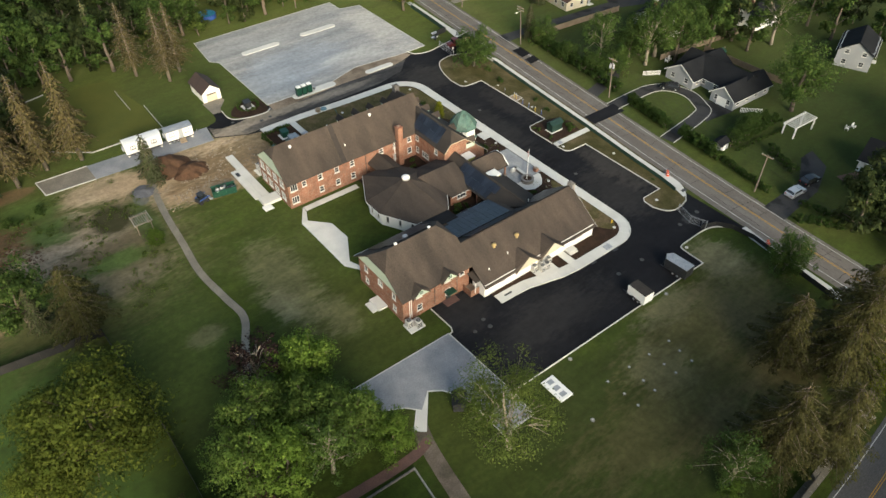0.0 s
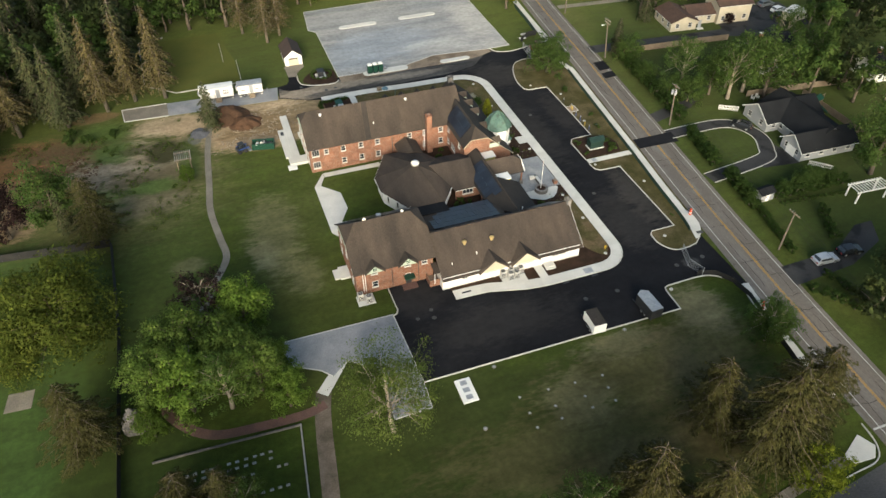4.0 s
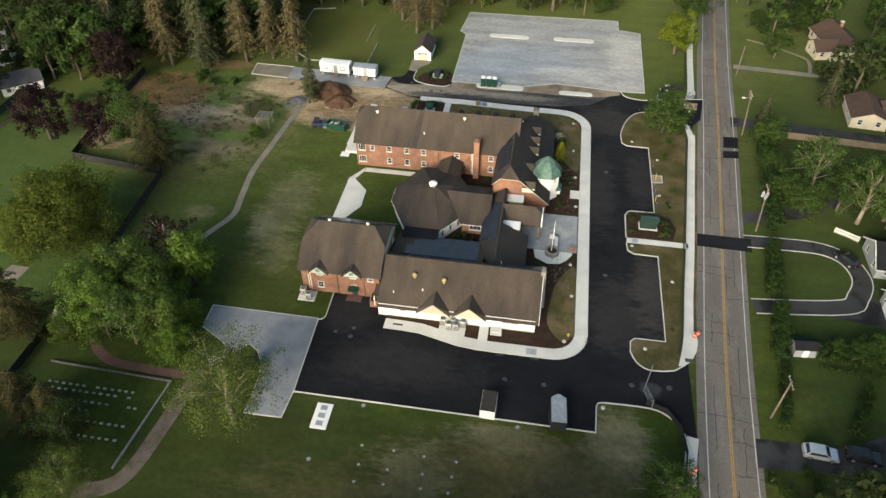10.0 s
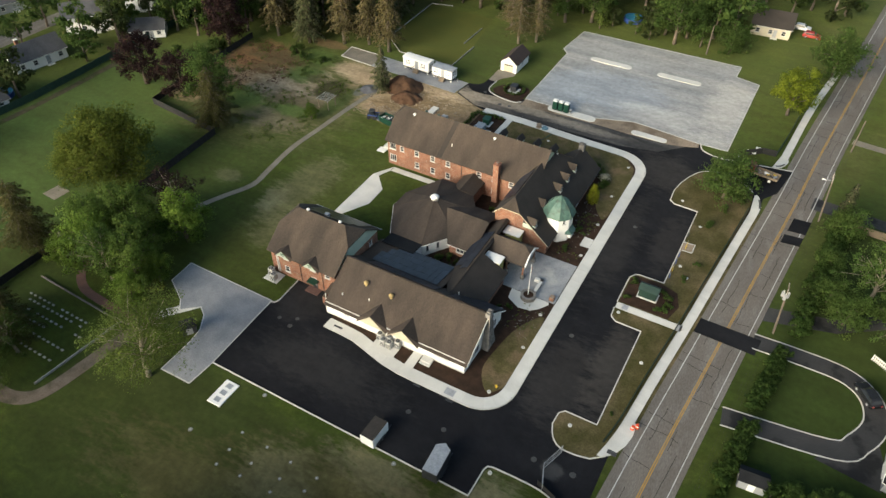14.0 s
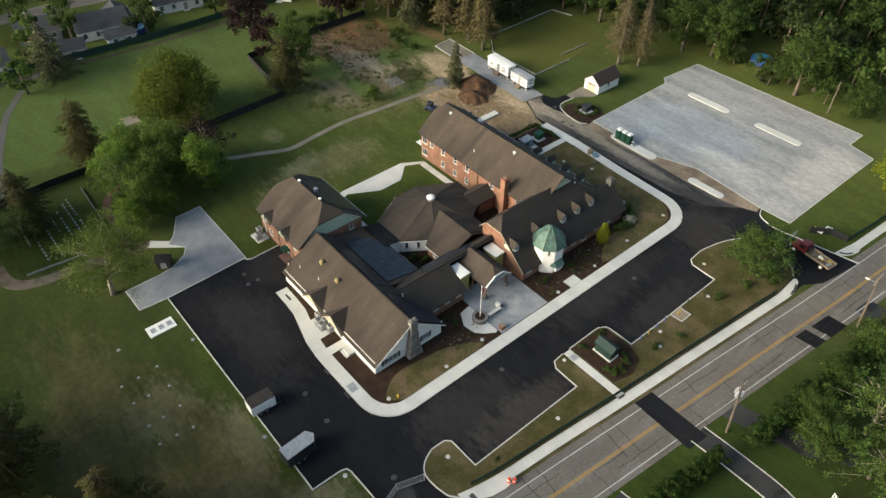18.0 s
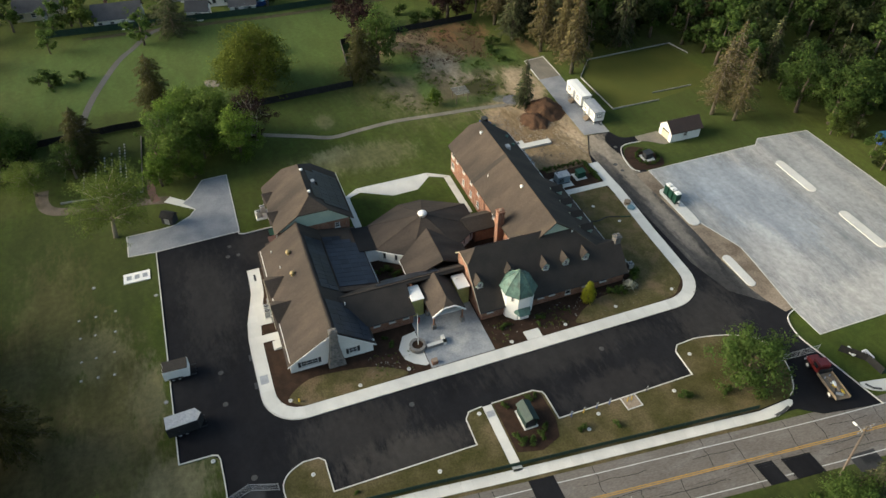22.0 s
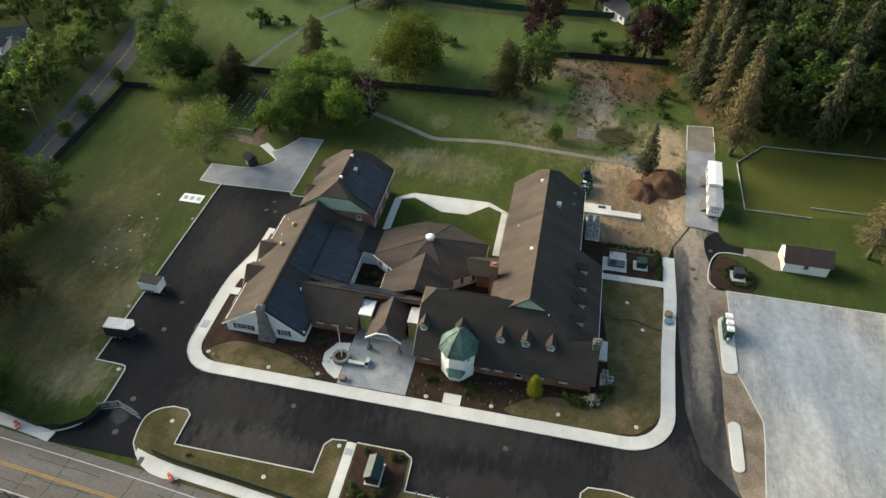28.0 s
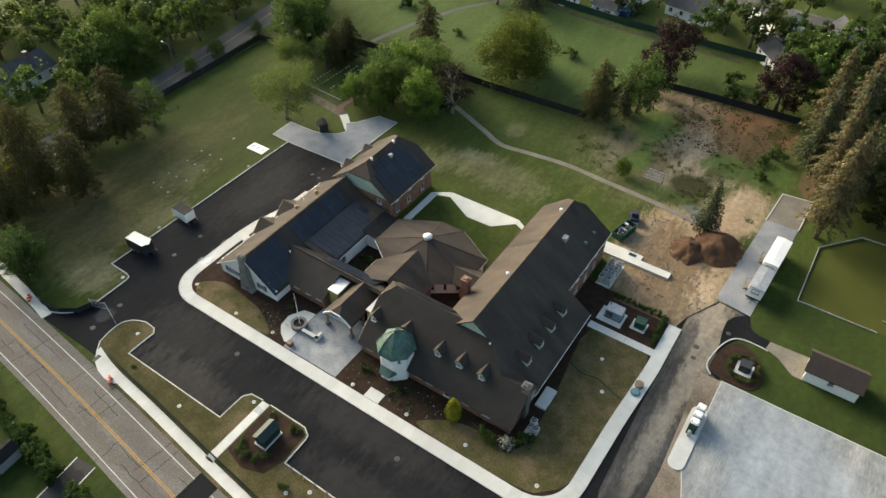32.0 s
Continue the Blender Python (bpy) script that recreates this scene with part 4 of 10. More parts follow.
strip_w = slab("sand_bed", [(3.8, 134.4), (13.4, 133.8), (13.2, 139.6), (3.2, 139.9)], -0.1, 0.045, DIRT_PATH, "unfinished sand bed of the paver strip", "paving")
bm = bmesh.new()
strip(bm, [(13.4, 133.8), (3.8, 134.4), (3.2, 139.9), (13.2, 139.6)], 0.1, -0.1, -0.1, 0.13)
part("edging", bm, KERB, strip_w)
slab("garage_drive", [(42.5, 142.5), (42.3, 148.3), (47.2, 148.3), (47.2, 146.9), (45.0, 144.2), (44.3, 142.2)], -0.1, 0.05, DIRT_PATH, "stained concrete apron of the garage", "drive")
slab("garage_drive", smooth_line([(39.2, 138.0), (41.2, 138.9), (42.2, 140.6), (42.5, 142.5), (44.3, 142.2), (44.3, 138.8), (45.4, 137.1), (48.0, 136.2), (42, 135.5)], True, 3), -0.1, 0.042, ASPHALT, "black asphalt drive to the garage", "drive")
n_bed = smooth_line([(45.6, 138.5), (47.9, 136.7), (52.2, 136.0), (53.6, 137.2), (53.6, 142.4), (50.4, 143.6), (47.4, 142.2), (45.9, 140.4)], True, 4)
slab("planting_bed", n_bed, -0.1, 0.10, MULCH, "dark mulch bed round the utility box", "flower bed")
kerb_line(smooth_line([(44.6, 142.6), (44.45, 139.4), (45.3, 137.4), (48.2, 136.1), (52.3, 135.6), (53.9, 136.7)], n=4), owner=outer_kerb)
court = thing("kerb", 15, 160, 0, "low pale timber edging round the bowling green", "kerb", kind="structure")
for pts in ([(31.3, 156.0), (31.2, 143.8), (15.8, 143.8), (8.6, 149.8), (7.8, 174.5), (14.0, 176)], [(28.1, 156.3), (28.1, 167)]):
    bm = bmesh.new()
    strip(bm, pts, 0.07, -0.07, -0.1, 0.28)
    part("edging", bm, GRAVE, court)
slab("lawn", [(31, 144.2), (16, 144.2), (9.0, 150), (8.2, 174), (28, 174), (31, 156)], -0.1, 0.012, GRASS_GREEN, "even green lawn framed by low edging", "lawn")

# neighbours' drives across the road
bm = bmesh.new()
loop_drive = smooth_line([(116.6, 88.3), (123, 88.5), (130, 88.2), (133.8, 85.6), (135.0, 81), (133.2, 76.5), (130.0, 73.6), (115.4, 71.6)], n=5)
strip(bm, loop_drive, 1.6, -1.6, -0.1, 0.03)
prism(bm, [(128, 70.9), (136.6, 69.8), (136.6, 74.5), (135, 80), (131, 75)], -0.1, 0.028)
drive_a = single("house_drive", bm, DRIVE, "looped dark asphalt house drive with pale edging", "drive", kind="structure")
for d in (1.65, -1.65):
    bm = bmesh.new()
    strip(bm, offset_line(loop_drive, d), 0.09, -0.09, -0.1, 0.06)
    part("edging", bm, KERB, drive_a)
slab("house_drive", [(111.5, 45.3), (124, 45.6), (132, 50), (136, 50), (133, 45), (124, 41.6), (111.0, 40.6)], -0.1, 0.03, DRIVE, "grey asphalt house drive", "drive")
slab("house_drive", [(119.5, 128.2), (134, 128.0), (150, 126.6), (160, 124.5), (172, 120), (186, 122), (187, 139), (172, 139.5), (171, 133.2), (162, 133.8), (160, 129.0), (134, 131.2), (119.8, 132.4)], -0.1, 0.03, DRIVE, "grey asphalt house drive", "drive")
slab("house_drive", [(124, 156.6), (149, 154.6), (149, 156.6), (124.3, 158.8)], -0.1, 0.03, DIRT_PATH, "pale stone-dust house drive", "drive")
bm = bmesh.new()
strip(bm, smooth_line([(129.9, 174.2), (136.0, 170.8), (141.6, 166.7), (143.7, 163.4), (142.6, 156.6)], n=4), 0.45, -0.45, -0.1, 0.026)
single("garden_path", bm, DIRT_PATH, "narrow curving stone-dust garden path", "path", kind="structure")
slab("house_drive", [(117, 93.5), (128, 96.5), (140, 105), (138, 107), (127, 99.5), (117.3, 97)], -0.1, 0.03, DRIVE, "dark asphalt house drive", "drive")


# ---- building kit ----
def wall(owner, p0, p1, z0, z1, material, openings=(), thick=0.3, top=None, name="wall"):
    """A wall with real openings; its outer face lies to the right of p0 -> p1. openings: (along, sill, width, height)."""
    p0, p1 = Vector(p0), Vector(p1)
    d = (p1 - p0).normalized()
    p0 = p0 + d * 0.004
    length = (p1 - p0).length - 0.004
    nrm = Vector((d.y, -d.x))
    us = sorted({0.0, length, *[max(0, o[0] - o[2] / 2) for o in openings], *[min(length, o[0] + o[2] / 2) for o in openings]})
    zs = sorted({z0, z1, *[o[1] for o in openings], *[o[1] + o[3] for o in openings]})
    bm = bmesh.new()
    cache = {}

    def v(u, z, inner):
        k = (round(u, 4), round(z, 4), inner)
        if k not in cache:
            q = p0 + d * u - nrm * (thick if inner else 0.0)
            cache[k] = bm.verts.new((q.x, q.y, z))
        return cache[k]

    def hole(i, j):
        if not (0 <= i < len(us) - 1 and 0 <= j < len(zs) - 1):
            return True
        u, z = (us[i] + us[i + 1]) / 2, (zs[j] + zs[j + 1]) / 2
        return any(abs(u - o[0]) < o[2] / 2 and o[1] < z < o[1] + o[3] for o in openings)
    for i in range(len(us) - 1):
        for j in range(len(zs) - 1):
            if hole(i, j):
                continue
            a, b, c, e = us[i], us[i + 1], zs[j], zs[j + 1]
            bm.faces.new((v(a, c, 0), v(b, c, 0), v(b, e, 0), v(a, e, 0)))
            bm.faces.new((v(a, c, 1), v(a, e, 1), v(b, e, 1), v(b, c, 1)))
            for di, dj, q in ((-1, 0, ((a, c), (a, e))), (1, 0, ((b, e), (b, c))), (0, -1, ((b, c), (a, c))), (0, 1, ((a, e), (b, e)))):
                if hole(i + di, j + dj):
                    (u1, w1), (u2, w2) = q
                    bm.faces.new((v(u1, w1, 0), v(u2, w2, 0), v(u2, w2, 1), v(u1, w1, 1)))
    return part(name, bm, material, owner)


def window(owner, p0, p1, along, sill, w, h, frame_mat=None, panes=(1, 2), sill_mat=None, name="window", shutters=None):
    """A framed window in the wall p0 -> p1: frame with bars, panes and a sill."""
    frame_mat = frame_mat or FRAME
    p0, p1 = Vector(p0), Vector(p1)
    d = (p1 - p0).normalized()
    m = Matrix(((d.x, d.y, 0, p0.x + d.x * along), (d.y, -d.x, 0, p0.y + d.y * along), (0, 0, 1, sill), (0, 0, 0, 1)))
    t = 0.09
    bm = bmesh.new()   # the frame: one closed ring
    rings = [[bm.verts.new((x, y, z)) for x, z in ((-w / 2 + k, k), (w / 2 - k, k), (w / 2 - k, h - k), (-w / 2 + k, h - k))] for y, k in ((0.03, 0), (0.03, t), (-0.10, t), (-0.10, 0))]
    for a in range(4):
        for b in range(4):
            bm.faces.new((rings[a][b], rings[a][(b + 1) % 4], rings[(a + 1) % 4][(b + 1) % 4], rings[(a + 1) % 4][b]))
    bm.transform(m)
    fr = part(name, bm, frame_mat, owner)
    spec = []
    for i in range(1, panes[0]):
        x = -w / 2 + w * i / panes[0]
        spec.append((x - 0.035, x + 0.035, -0.09, 0.0, t, h - t))
    for j in range(1, panes[1]):
        z = h * j / panes[1]
        spec.append((-w / 2 + t, w / 2 - t, -0.085, 0.004, z - 0.035, z + 0.035))
    for q in spec:
        bm = boxes(q)
        bm.transform(m)
        part("glazing_bar", bm, frame_mat, fr)
    bm = boxes((-w / 2 + t - 0.01, w / 2 - t + 0.01, -0.08, -0.05, t - 0.01, h - t + 0.01))
    bm.transform(m)
    part("pane", bm, GLASS, fr)
    bm = boxes((-w / 2 - 0.08, w / 2 + 0.08, -0.02, 0.12, -0.09, -0.004))
    bm.transform(m)
    part("sill", bm, sill_mat or FRAME, fr)
    if shutters:
        for s in (-1, 1):
            x = s * (w / 2 + 0.24)
            bm = boxes((x - 0.2, x + 0.2, 0.0, 0.05, 0.0, h))
            bm.transform(m)
            part("shutter", bm, shutters, fr)
    return fr


def walled(owner, p0, p1, z0, z1, material, wins, thick=0.3, **kw):
    """A wall and its windows."""
    wall(owner, p0, p1, z0, z1, material, [o[:4] for o in wins], thick)
    for o in wins:
        window(owner, p0, p1, *o[:4], panes=o[4] if len(o) > 4 else (1, 2), **kw)


def poly_wall(owner, pts, nrm, material, thick=0.3, name="gable"):
    """A flat upright wall piece from 3D points, thickened against its normal."""
    bm = bmesh.new()
    n = Vector(nrm) * thick
    a = [bm.verts.new(p) for p in pts]
    b = [bm.verts.new(Vector(p) - n) for p in pts]
    bm.faces.new(a)
    bm.faces.new(b[::-1])
    for i in range(len(pts)):
        j = (i + 1) % len(pts)
        bm.faces.new((a[i], b[i], b[j], a[j]))
    return part(name, bm, material, owner)


def siding(owner, pts, axis, outward, material, step=0.22):
    """Lapped boards over a gable: each board a thin proud strip cut to the gable's outline. pts lie on the plane axis = const."""
    flat = [((p[1] if axis == 0 else p[0]), p[2]) for p in pts]
    c = pts[0][axis]
    z = min(p[1] for p in flat)
    top = max(p[1] for p in flat)
    bm = bmesh.new()
    while z < top - 0.05:
        zz = z + step / 2
        cross = []
        for (a, b), (e, f) in zip(flat, flat[1:] + flat[:1]):
            if (b - zz) * (f - zz) < 0:
                cross.append(a + (e - a) * (zz - b) / (f - b))
        if len(cross) >= 2:
            lo, hi = min(cross), max(cross)
            q = (c, c + 0.035 * outward) if outward > 0 else (c + 0.035 * outward, c)
            if axis == 0:
                box(bm, q[0], q[1], lo, hi, z + 0.015, z + step)
            else:
                box(bm, lo, hi, q[0], q[1], z + 0.015, z + step)
        z += step
    return part("siding", bm, material, owner)


def gutter(owner, p0, p1, r=0.045, material=None):
    bm = bmesh.new()
    tube(bm, [p0, p1], [r, r], 6)
    return part("gutter", bm, material or WHITE, owner)


def downpipe(owner, x, y, z0, z1, material=None, r=0.06):
    bm = bmesh.new()
    tube(bm, [(x, y, z0), (x, y, z1)], [r, r], 6)
    return part("downpipe", bm, material or WHITE, owner)


def roof_vent(owner, x, y, z, r=0.35, h=0.5, material=None):
    """A round mushroom vent on a roof."""
    bm = bmesh.new()
    tube(bm, [(x, y, z - 0.3), (x, y, z + h * 0.5), (x, y, z + h * 0.5), (x, y, z + h * 0.8), (x, y, z + h)], [r * 0.6, r * 0.6, r, r * 0.9, r * 0.3], 10)
    return part("roof_vent", bm, material or METAL, owner)


def vent_pipe(owner, x, y, z):
    bm = bmesh.new()
    tube(bm, [(x, y, z - 0.2), (x, y, z + 0.4)], [0.09, 0.09], 6)
    return part("vent_pipe", bm, WHITE, owner)


def solar_grid(owner, origin, du, dv, nu, nv, su=1.02, sv=1.7, skip=()):
    """Panels laid on a roof plane from a corner; du, dv are unit vectors in the plane."""
    du, dv = Vector(du).normalized(), Vector(dv).normalized()
    up = du.cross(dv).normalized()
    if up.z < 0:
        up = -up
    frame_me = None
    for i in range(nu):
        for j in range(nv):
            if (i, j) in skip:
                continue
            o = Vector(origin) + du * (i * su) + dv * (j * sv) + up * 0.10
            if frame_me is None:
                bm = bmesh.new()
                a, b = du * (su - 0.03), dv * (sv - 0.03)
                top = [bm.verts.new(p + up * 0.04) for p in (Vector(), a, a + b, b)]
                low = [bm.verts.new(p) for p in (Vector(), a, a + b, b)]
                bm.faces.new(top)
                bm.faces.new(low[::-1])
                for q in range(4):
                    bm.faces.new((low[q], low[(q + 1) % 4], top[(q + 1) % 4], top[q]))
                bmesh.ops.recalc_face_normals(bm, faces=bm.faces)
                frame_me = bpy.data.meshes.new("solar_panel")
                bm.to_mesh(frame_me)
                bm.free()
                frame_me.materials.append(PANEL)
            ob = new("solar_panel", frame_me)
            ob.parent = owner
            ob.location = o - Vector(root_of(owner).location)


def dormer(owner, x, y, z, w=1.15, h=1.0, depth=2.0, rise=0.7, facing=(1, 0), body_mat=None, roof_mat=None, window_size=(0.75, 0.8)):
    """A small gabled dormer whose front stands at (x, y) with its sill at z; facing: outward direction."""
    f = Vector(facing)
    s = Vector((-f.y, f.x))
    m = Matrix(((f.x, s.x, 0, x), (f.y, s.y, 0, y), (0, 0, 1, z), (0, 0, 0, 1)))
    hw = w / 2
    bm = bmesh.new()
    a = [bm.verts.new(p) for p in ((0, -hw, -0.4), (0, hw, -0.4), (0, hw, h), (0, 0, h + rise), (0, -hw, h))]
    b = [bm.verts.new(p) for p in ((-depth, -hw, -0.4), (-depth, hw, -0.4), (-depth, hw, h), (-depth, 0, h + rise), (-depth, -hw, h))]
    bm.faces.new(a)
    bm.faces.new(b[::-1])
    for i in range(5):
        bm.faces.new((a[i], b[i], b[(i + 1) % 5], a[(i + 1) % 5]))
    bm.transform(m)
    body = part("dormer", bm, body_mat or GREEN_SIDING, owner)
    o = 0.18
    k = rise / hw
    faces = [[m @ Vector(p) for p in q] for q in (
        [(0.2, 0, h + rise + 0.1), (0.2, -hw - o, h - o * k + 0.1), (-depth, -hw - o, h - o * k + 0.1), (-depth, 0, h + rise + 0.1)],
        [(0.2, 0, h + rise + 0.1), (-depth, 0, h + rise + 0.1), (-depth, hw + o, h - o * k + 0.1), (0.2, hw + o, h - o * k + 0.1)])]
    part("dormer_roof", solid(faces, 0.1), roof_mat or SHINGLE, body)
    ww, wh = window_size
    q0 = Vector((x, y)) - s * hw + f * 0.06
    q1 = Vector((x, y)) + s * hw + f * 0.06
    window(body, q0, q1, hw, z + 0.1, ww, wh)
    return body


# ---- south hall: one storey, white, shingled ----
hall = thing("south_hall", 67, 66.7, 0, "long single-storey white hall with a brown shingle roof", "building")
RY, RZ = 66.7, 7.15
HX0, HX1, HS, HZ = 53.9, 79.6, 59.85, 2.6
sl = (RZ - 2.35) / (RY - 59.6)
front = []
for c in (63.2, 69.0):
    front += [(c - 54 + dx, 1.55, 0.95, 0.85, (2, 1)) for dx in (-1.15, 0.0, 1.15)]
front += [(75.6 - 54, 1.45, 2.6, 0.75, (4, 1)), (58.0 - 54, 1.4, 1.0, 0.9, (2, 1))]
walled(hall, (54.0, HS), (HX1, HS), 0, HZ, WHITE, front)
part("plinth", boxes((54.0, HX1, HS - 0.05, HS - 0.004, 0.0, 0.35)), KERB, hall, "pale concrete plinth")
walled(hall, (HX1, HS), (HX1, 72.6), 0, 2.4, WHITE, [(2.9, 0.9, 2.6, 1.15, (3, 2)), (9.6, 1.0, 1.25, 1.2, (2, 2))], shutters=STEEL_DARK)
poly_wall(hall, [(HX1, HS, 2.4), (HX1, 72.9, 2.4), (HX1, RY, RZ - 0.25)], (1, 0, 0), WHITE)
siding(hall, [(HX1, HS, 2.4), (HX1, 72.9, 2.4), (HX1, RY, RZ - 0.25)], 0, 1, WHITE, 0.2)
wall(hall, (HX1, 72.6), (70.0, 72.6), 0, 2.3, WHITE)
wall(hall, (70.0, 76.4), (54.0, 76.4), 0, 3.0, WHITE, [(3.0, 0.9, 1.2, 1.3)])
window(hall, (70.0, 76.4), (54.0, 76.4), 3.0, 0.9, 1.2, 1.3)
wall(hall, (54.0, 63.0), (54.0, HS), 0, 2.4, WHITE)
EX = 80.1
part("roof", solid([
    [(HX0, 59.5, 2.3), (EX, 59.5, 2.3), (EX, RY, RZ), (HX0, RY, RZ)],
    [(HX0, RY, RZ), (EX, RY, RZ), (EX, 73.0, 2.15), (69.8, 73.0, 2.15), (69.8, 70.2, 4.378), (HX0, 70.2, 4.378)],
    [(HX0, 70.2, 4.378), (69.8, 70.2, 4.378), (69.8, 76.8, 3.1), (HX0, 76.8, 3.1)]], 0.2), SHINGLE, hall, "brown asphalt-shingle roof")
part("ridge_cap", boxes((HX0, EX, RY - 0.14, RY + 0.14, RZ - 0.12, RZ + 0.05)), SHINGLE, hall)
gutter(hall, (54.2, 59.45, 2.2), (EX, 59.45, 2.2), 0.045, SHINGLE_DARK)
gutter(hall, (HX0, 76.85, 3.0), (69.5, 76.85, 3.0))
for y0, y1, z0, z1 in ((59.5, RY, 2.1, RZ - 0.2), (73.0, RY, 1.95, RZ - 0.2)):
    bm = bmesh.new()
    tube(bm, [(EX + 0.02, y0, z0), (EX + 0.02, y1, z1)], [0.11, 0.11], 4)
    part("bargeboard", bm, WHITE, hall)
for c in (63.2, 69.0):
    pk, hw, yf = 4.35, 2.5, 59.42
    g = [(c - hw, yf, 2.12), (c + hw, yf, 2.12), (c, yf, pk - 0.1)]
    poly_wall(hall, g, (0, -1, 0), CREAM, 0.2)
    siding(hall, g, 1, -1, CREAM, 0.2)
    yb = 59.5 + (pk + 0.05 - 2.3) / sl
    part("gable_roof", solid([[(c, yf - 0.2, pk + 0.05), (c, yb, pk + 0.05), (c - hw - 0.3, 59.7, 2.42), (c - hw - 0.3, yf - 0.2, 1.95)],
                              [(c, yf - 0.2, pk + 0.05), (c + hw + 0.3, yf - 0.2, 1.95), (c + hw + 0.3, 59.7, 2.42), (c, yb, pk + 0.05)]], 0.12), SHINGLE, hall)
    for e in (-1, 1):
        bm = bmesh.new()
        tube(bm, [(c + e * (hw + 0.28), yf - 0.22, 1.86), (c, yf - 0.22, pk - 0.06)], [0.06, 0.06], 4)
        part("bargeboard", bm, CREAM, hall)
for x, y in ((59.4, 64.1), (64.3, 63.8)):
    roof_vent(hall, x, y, RZ - (RY - y) * sl, 0.42, 0.75, OCHRE)
for x, y in ((61.0, 62.3), (56.3, 61.6), (73.0, 70.2)):
    vent_pipe(hall, x, y, RZ - abs(RY - y) * sl)
bm = bmesh.new()
for i, (z0, z1, hw, d) in enumerate(((0, 1.6, 1.35, 1.1), (1.6, 3.4, 1.05, 1.0), (3.4, 5.2, 0.8, 0.9), (5.2, 7.6, 0.62, 0.8))):
    nxt = (1.05, 0.8, 0.62, 0.6)[i]
    v = [bm.verts.new(p) for p in ((79.7, 66.7 - hw, z0), (79.7 + d, 66.7 - hw, z0), (79.7 + d, 66.7 + hw, z0), (79.7, 66.7 + hw, z0),
                                   (79.7, 66.7 - nxt, z1), (79.7 + d * 0.96, 66.7 - nxt, z1), (79.7 + d * 0.96, 66.7 + nxt, z1), (79.7, 66.7 + nxt, z1))]
    for q in ((0, 3, 2, 1), (4, 5, 6, 7), (0, 1, 5, 4), (1, 2, 6, 5), (2, 3, 7, 6), (3, 0, 4, 7)):
        bm.faces.new([v[k] for k in q])
chim = part("chimney", bm, STONE, hall, "tapering fieldstone chimney")
part("chimney_cap", boxes((79.68, 80.52, 66.05, 67.35, 7.6, 7.68), (79.85, 80.35, 66.3, 66.6, 7.68, 7.9), (79.85, 80.35, 66.8, 67.1, 7.68, 7.9)), STONE, chim)
random.seed(3)
for k in range(95):   # faced stones on the chimney
    z = random.uniform(0.1, 7.2)
    hw = 1.3 - 0.7 * min(1, z / 6.0)
    y = 66.7 + random.uniform(-hw, hw) * 0.85
    w, h = random.uniform(0.2, 0.42), random.uniform(0.14, 0.26)
    d = 79.7 + (1.1, 1.0, 0.9, 0.8)[min(3, int(z / 1.75))] * 0.97
    part("stone", rounded_box(d - 0.06, d + 0.05, y - w / 2, y + w / 2, z, z + h, 0.02), STONE, chim)
plane_low = Vector((0, 6.6, -1.278)).normalized()
solar_grid(hall, (56.2, 70.4, 4.34), (1, 0, 0), plane_low, 12, 4, 1.05, 1.56, skip={(0, 3), (1, 3), (0, 2)})
e_dn = Vector((0, 6.3, -5.0)).normalized()
solar_grid(hall, (57.3, 67.3, RZ - 0.48), (1, 0, 0), e_dn, 12, 2, 1.05, 1.72)
solar_grid(hall, (72.7, 67.2, RZ - 0.40), (1, 0, 0), e_dn, 7, 4, 1.03, 1.72, skip={(0, 3), (0, 2)})
part("porch", boxes((72.6, 74.4, 58.6, 60.15, 0, 0.5), (72.6, 74.4, 58.2, 58.6, 0, 0.25)), CONCRETE, hall)
part("door", boxes((73.0, 74.0, 60.12, 60.19, 0.5, 2.4)), GREEN_SIDING, hall, "sage green side door")

# ---- south-west block: two storeys, brick ----
block = thing("brick_block", 46.7, 69.8, 0, "two-storey red brick block with a brown clipped-gable roof", "building")
BX0, BX1, BY0, BY1, BE, BR = 40.1, 53.5, 63.4, 76.1, 5.25, 10.35
BYM = 69.9
bs = (BR - 5.15) / (BYM - 62.9)
wins = [(3.2, 1.1, 1.05, 1.35), (8.9, 1.1, 1.05, 1.35), (3.2, 4.0, 1.05, 1.15), (8.9, 4.0, 1.05, 1.15), (11.9, 3.7, 1.0, 1.2)]
walled(block, (BX0, BY0), (BX1, BY0), 0, BE, BRICK, wins)
walled(block, (BX1, BY0), (BX1, BY1), 0, BE, BRICK, [(10.5, 3.6, 0.9, 1.1)])
walled(block, (BX1, BY1), (BX0, BY1), 0, BE, BRICK, [(2.5, 1.0, 1.0, 1.3), (6.0, 1.0, 1.0, 1.3), (10.5, 1.0, 1.0, 1.3), (2.5, 3.6, 1.0, 1.2), (6.5, 3.6, 1.0, 1.2), (10.5, 3.6, 1.0, 1.2)])
walled(block, (BX0, BY1), (BX0, BY0), 0, BE, BRICK, [(2.2, 1.0, 1.0, 1.3), (10.3, 1.0, 1.0, 1.3), (2.2, 3.6, 1.0, 1.3), (6.4, 3.6, 1.3, 1.3, (2, 2)), (10.3, 3.6, 1.0, 1.3)])
CW, CL = 2.7, 2.3
cz = BR - CW * bs
W0, E0 = BX0 - 0.4, BX1 + 0.4
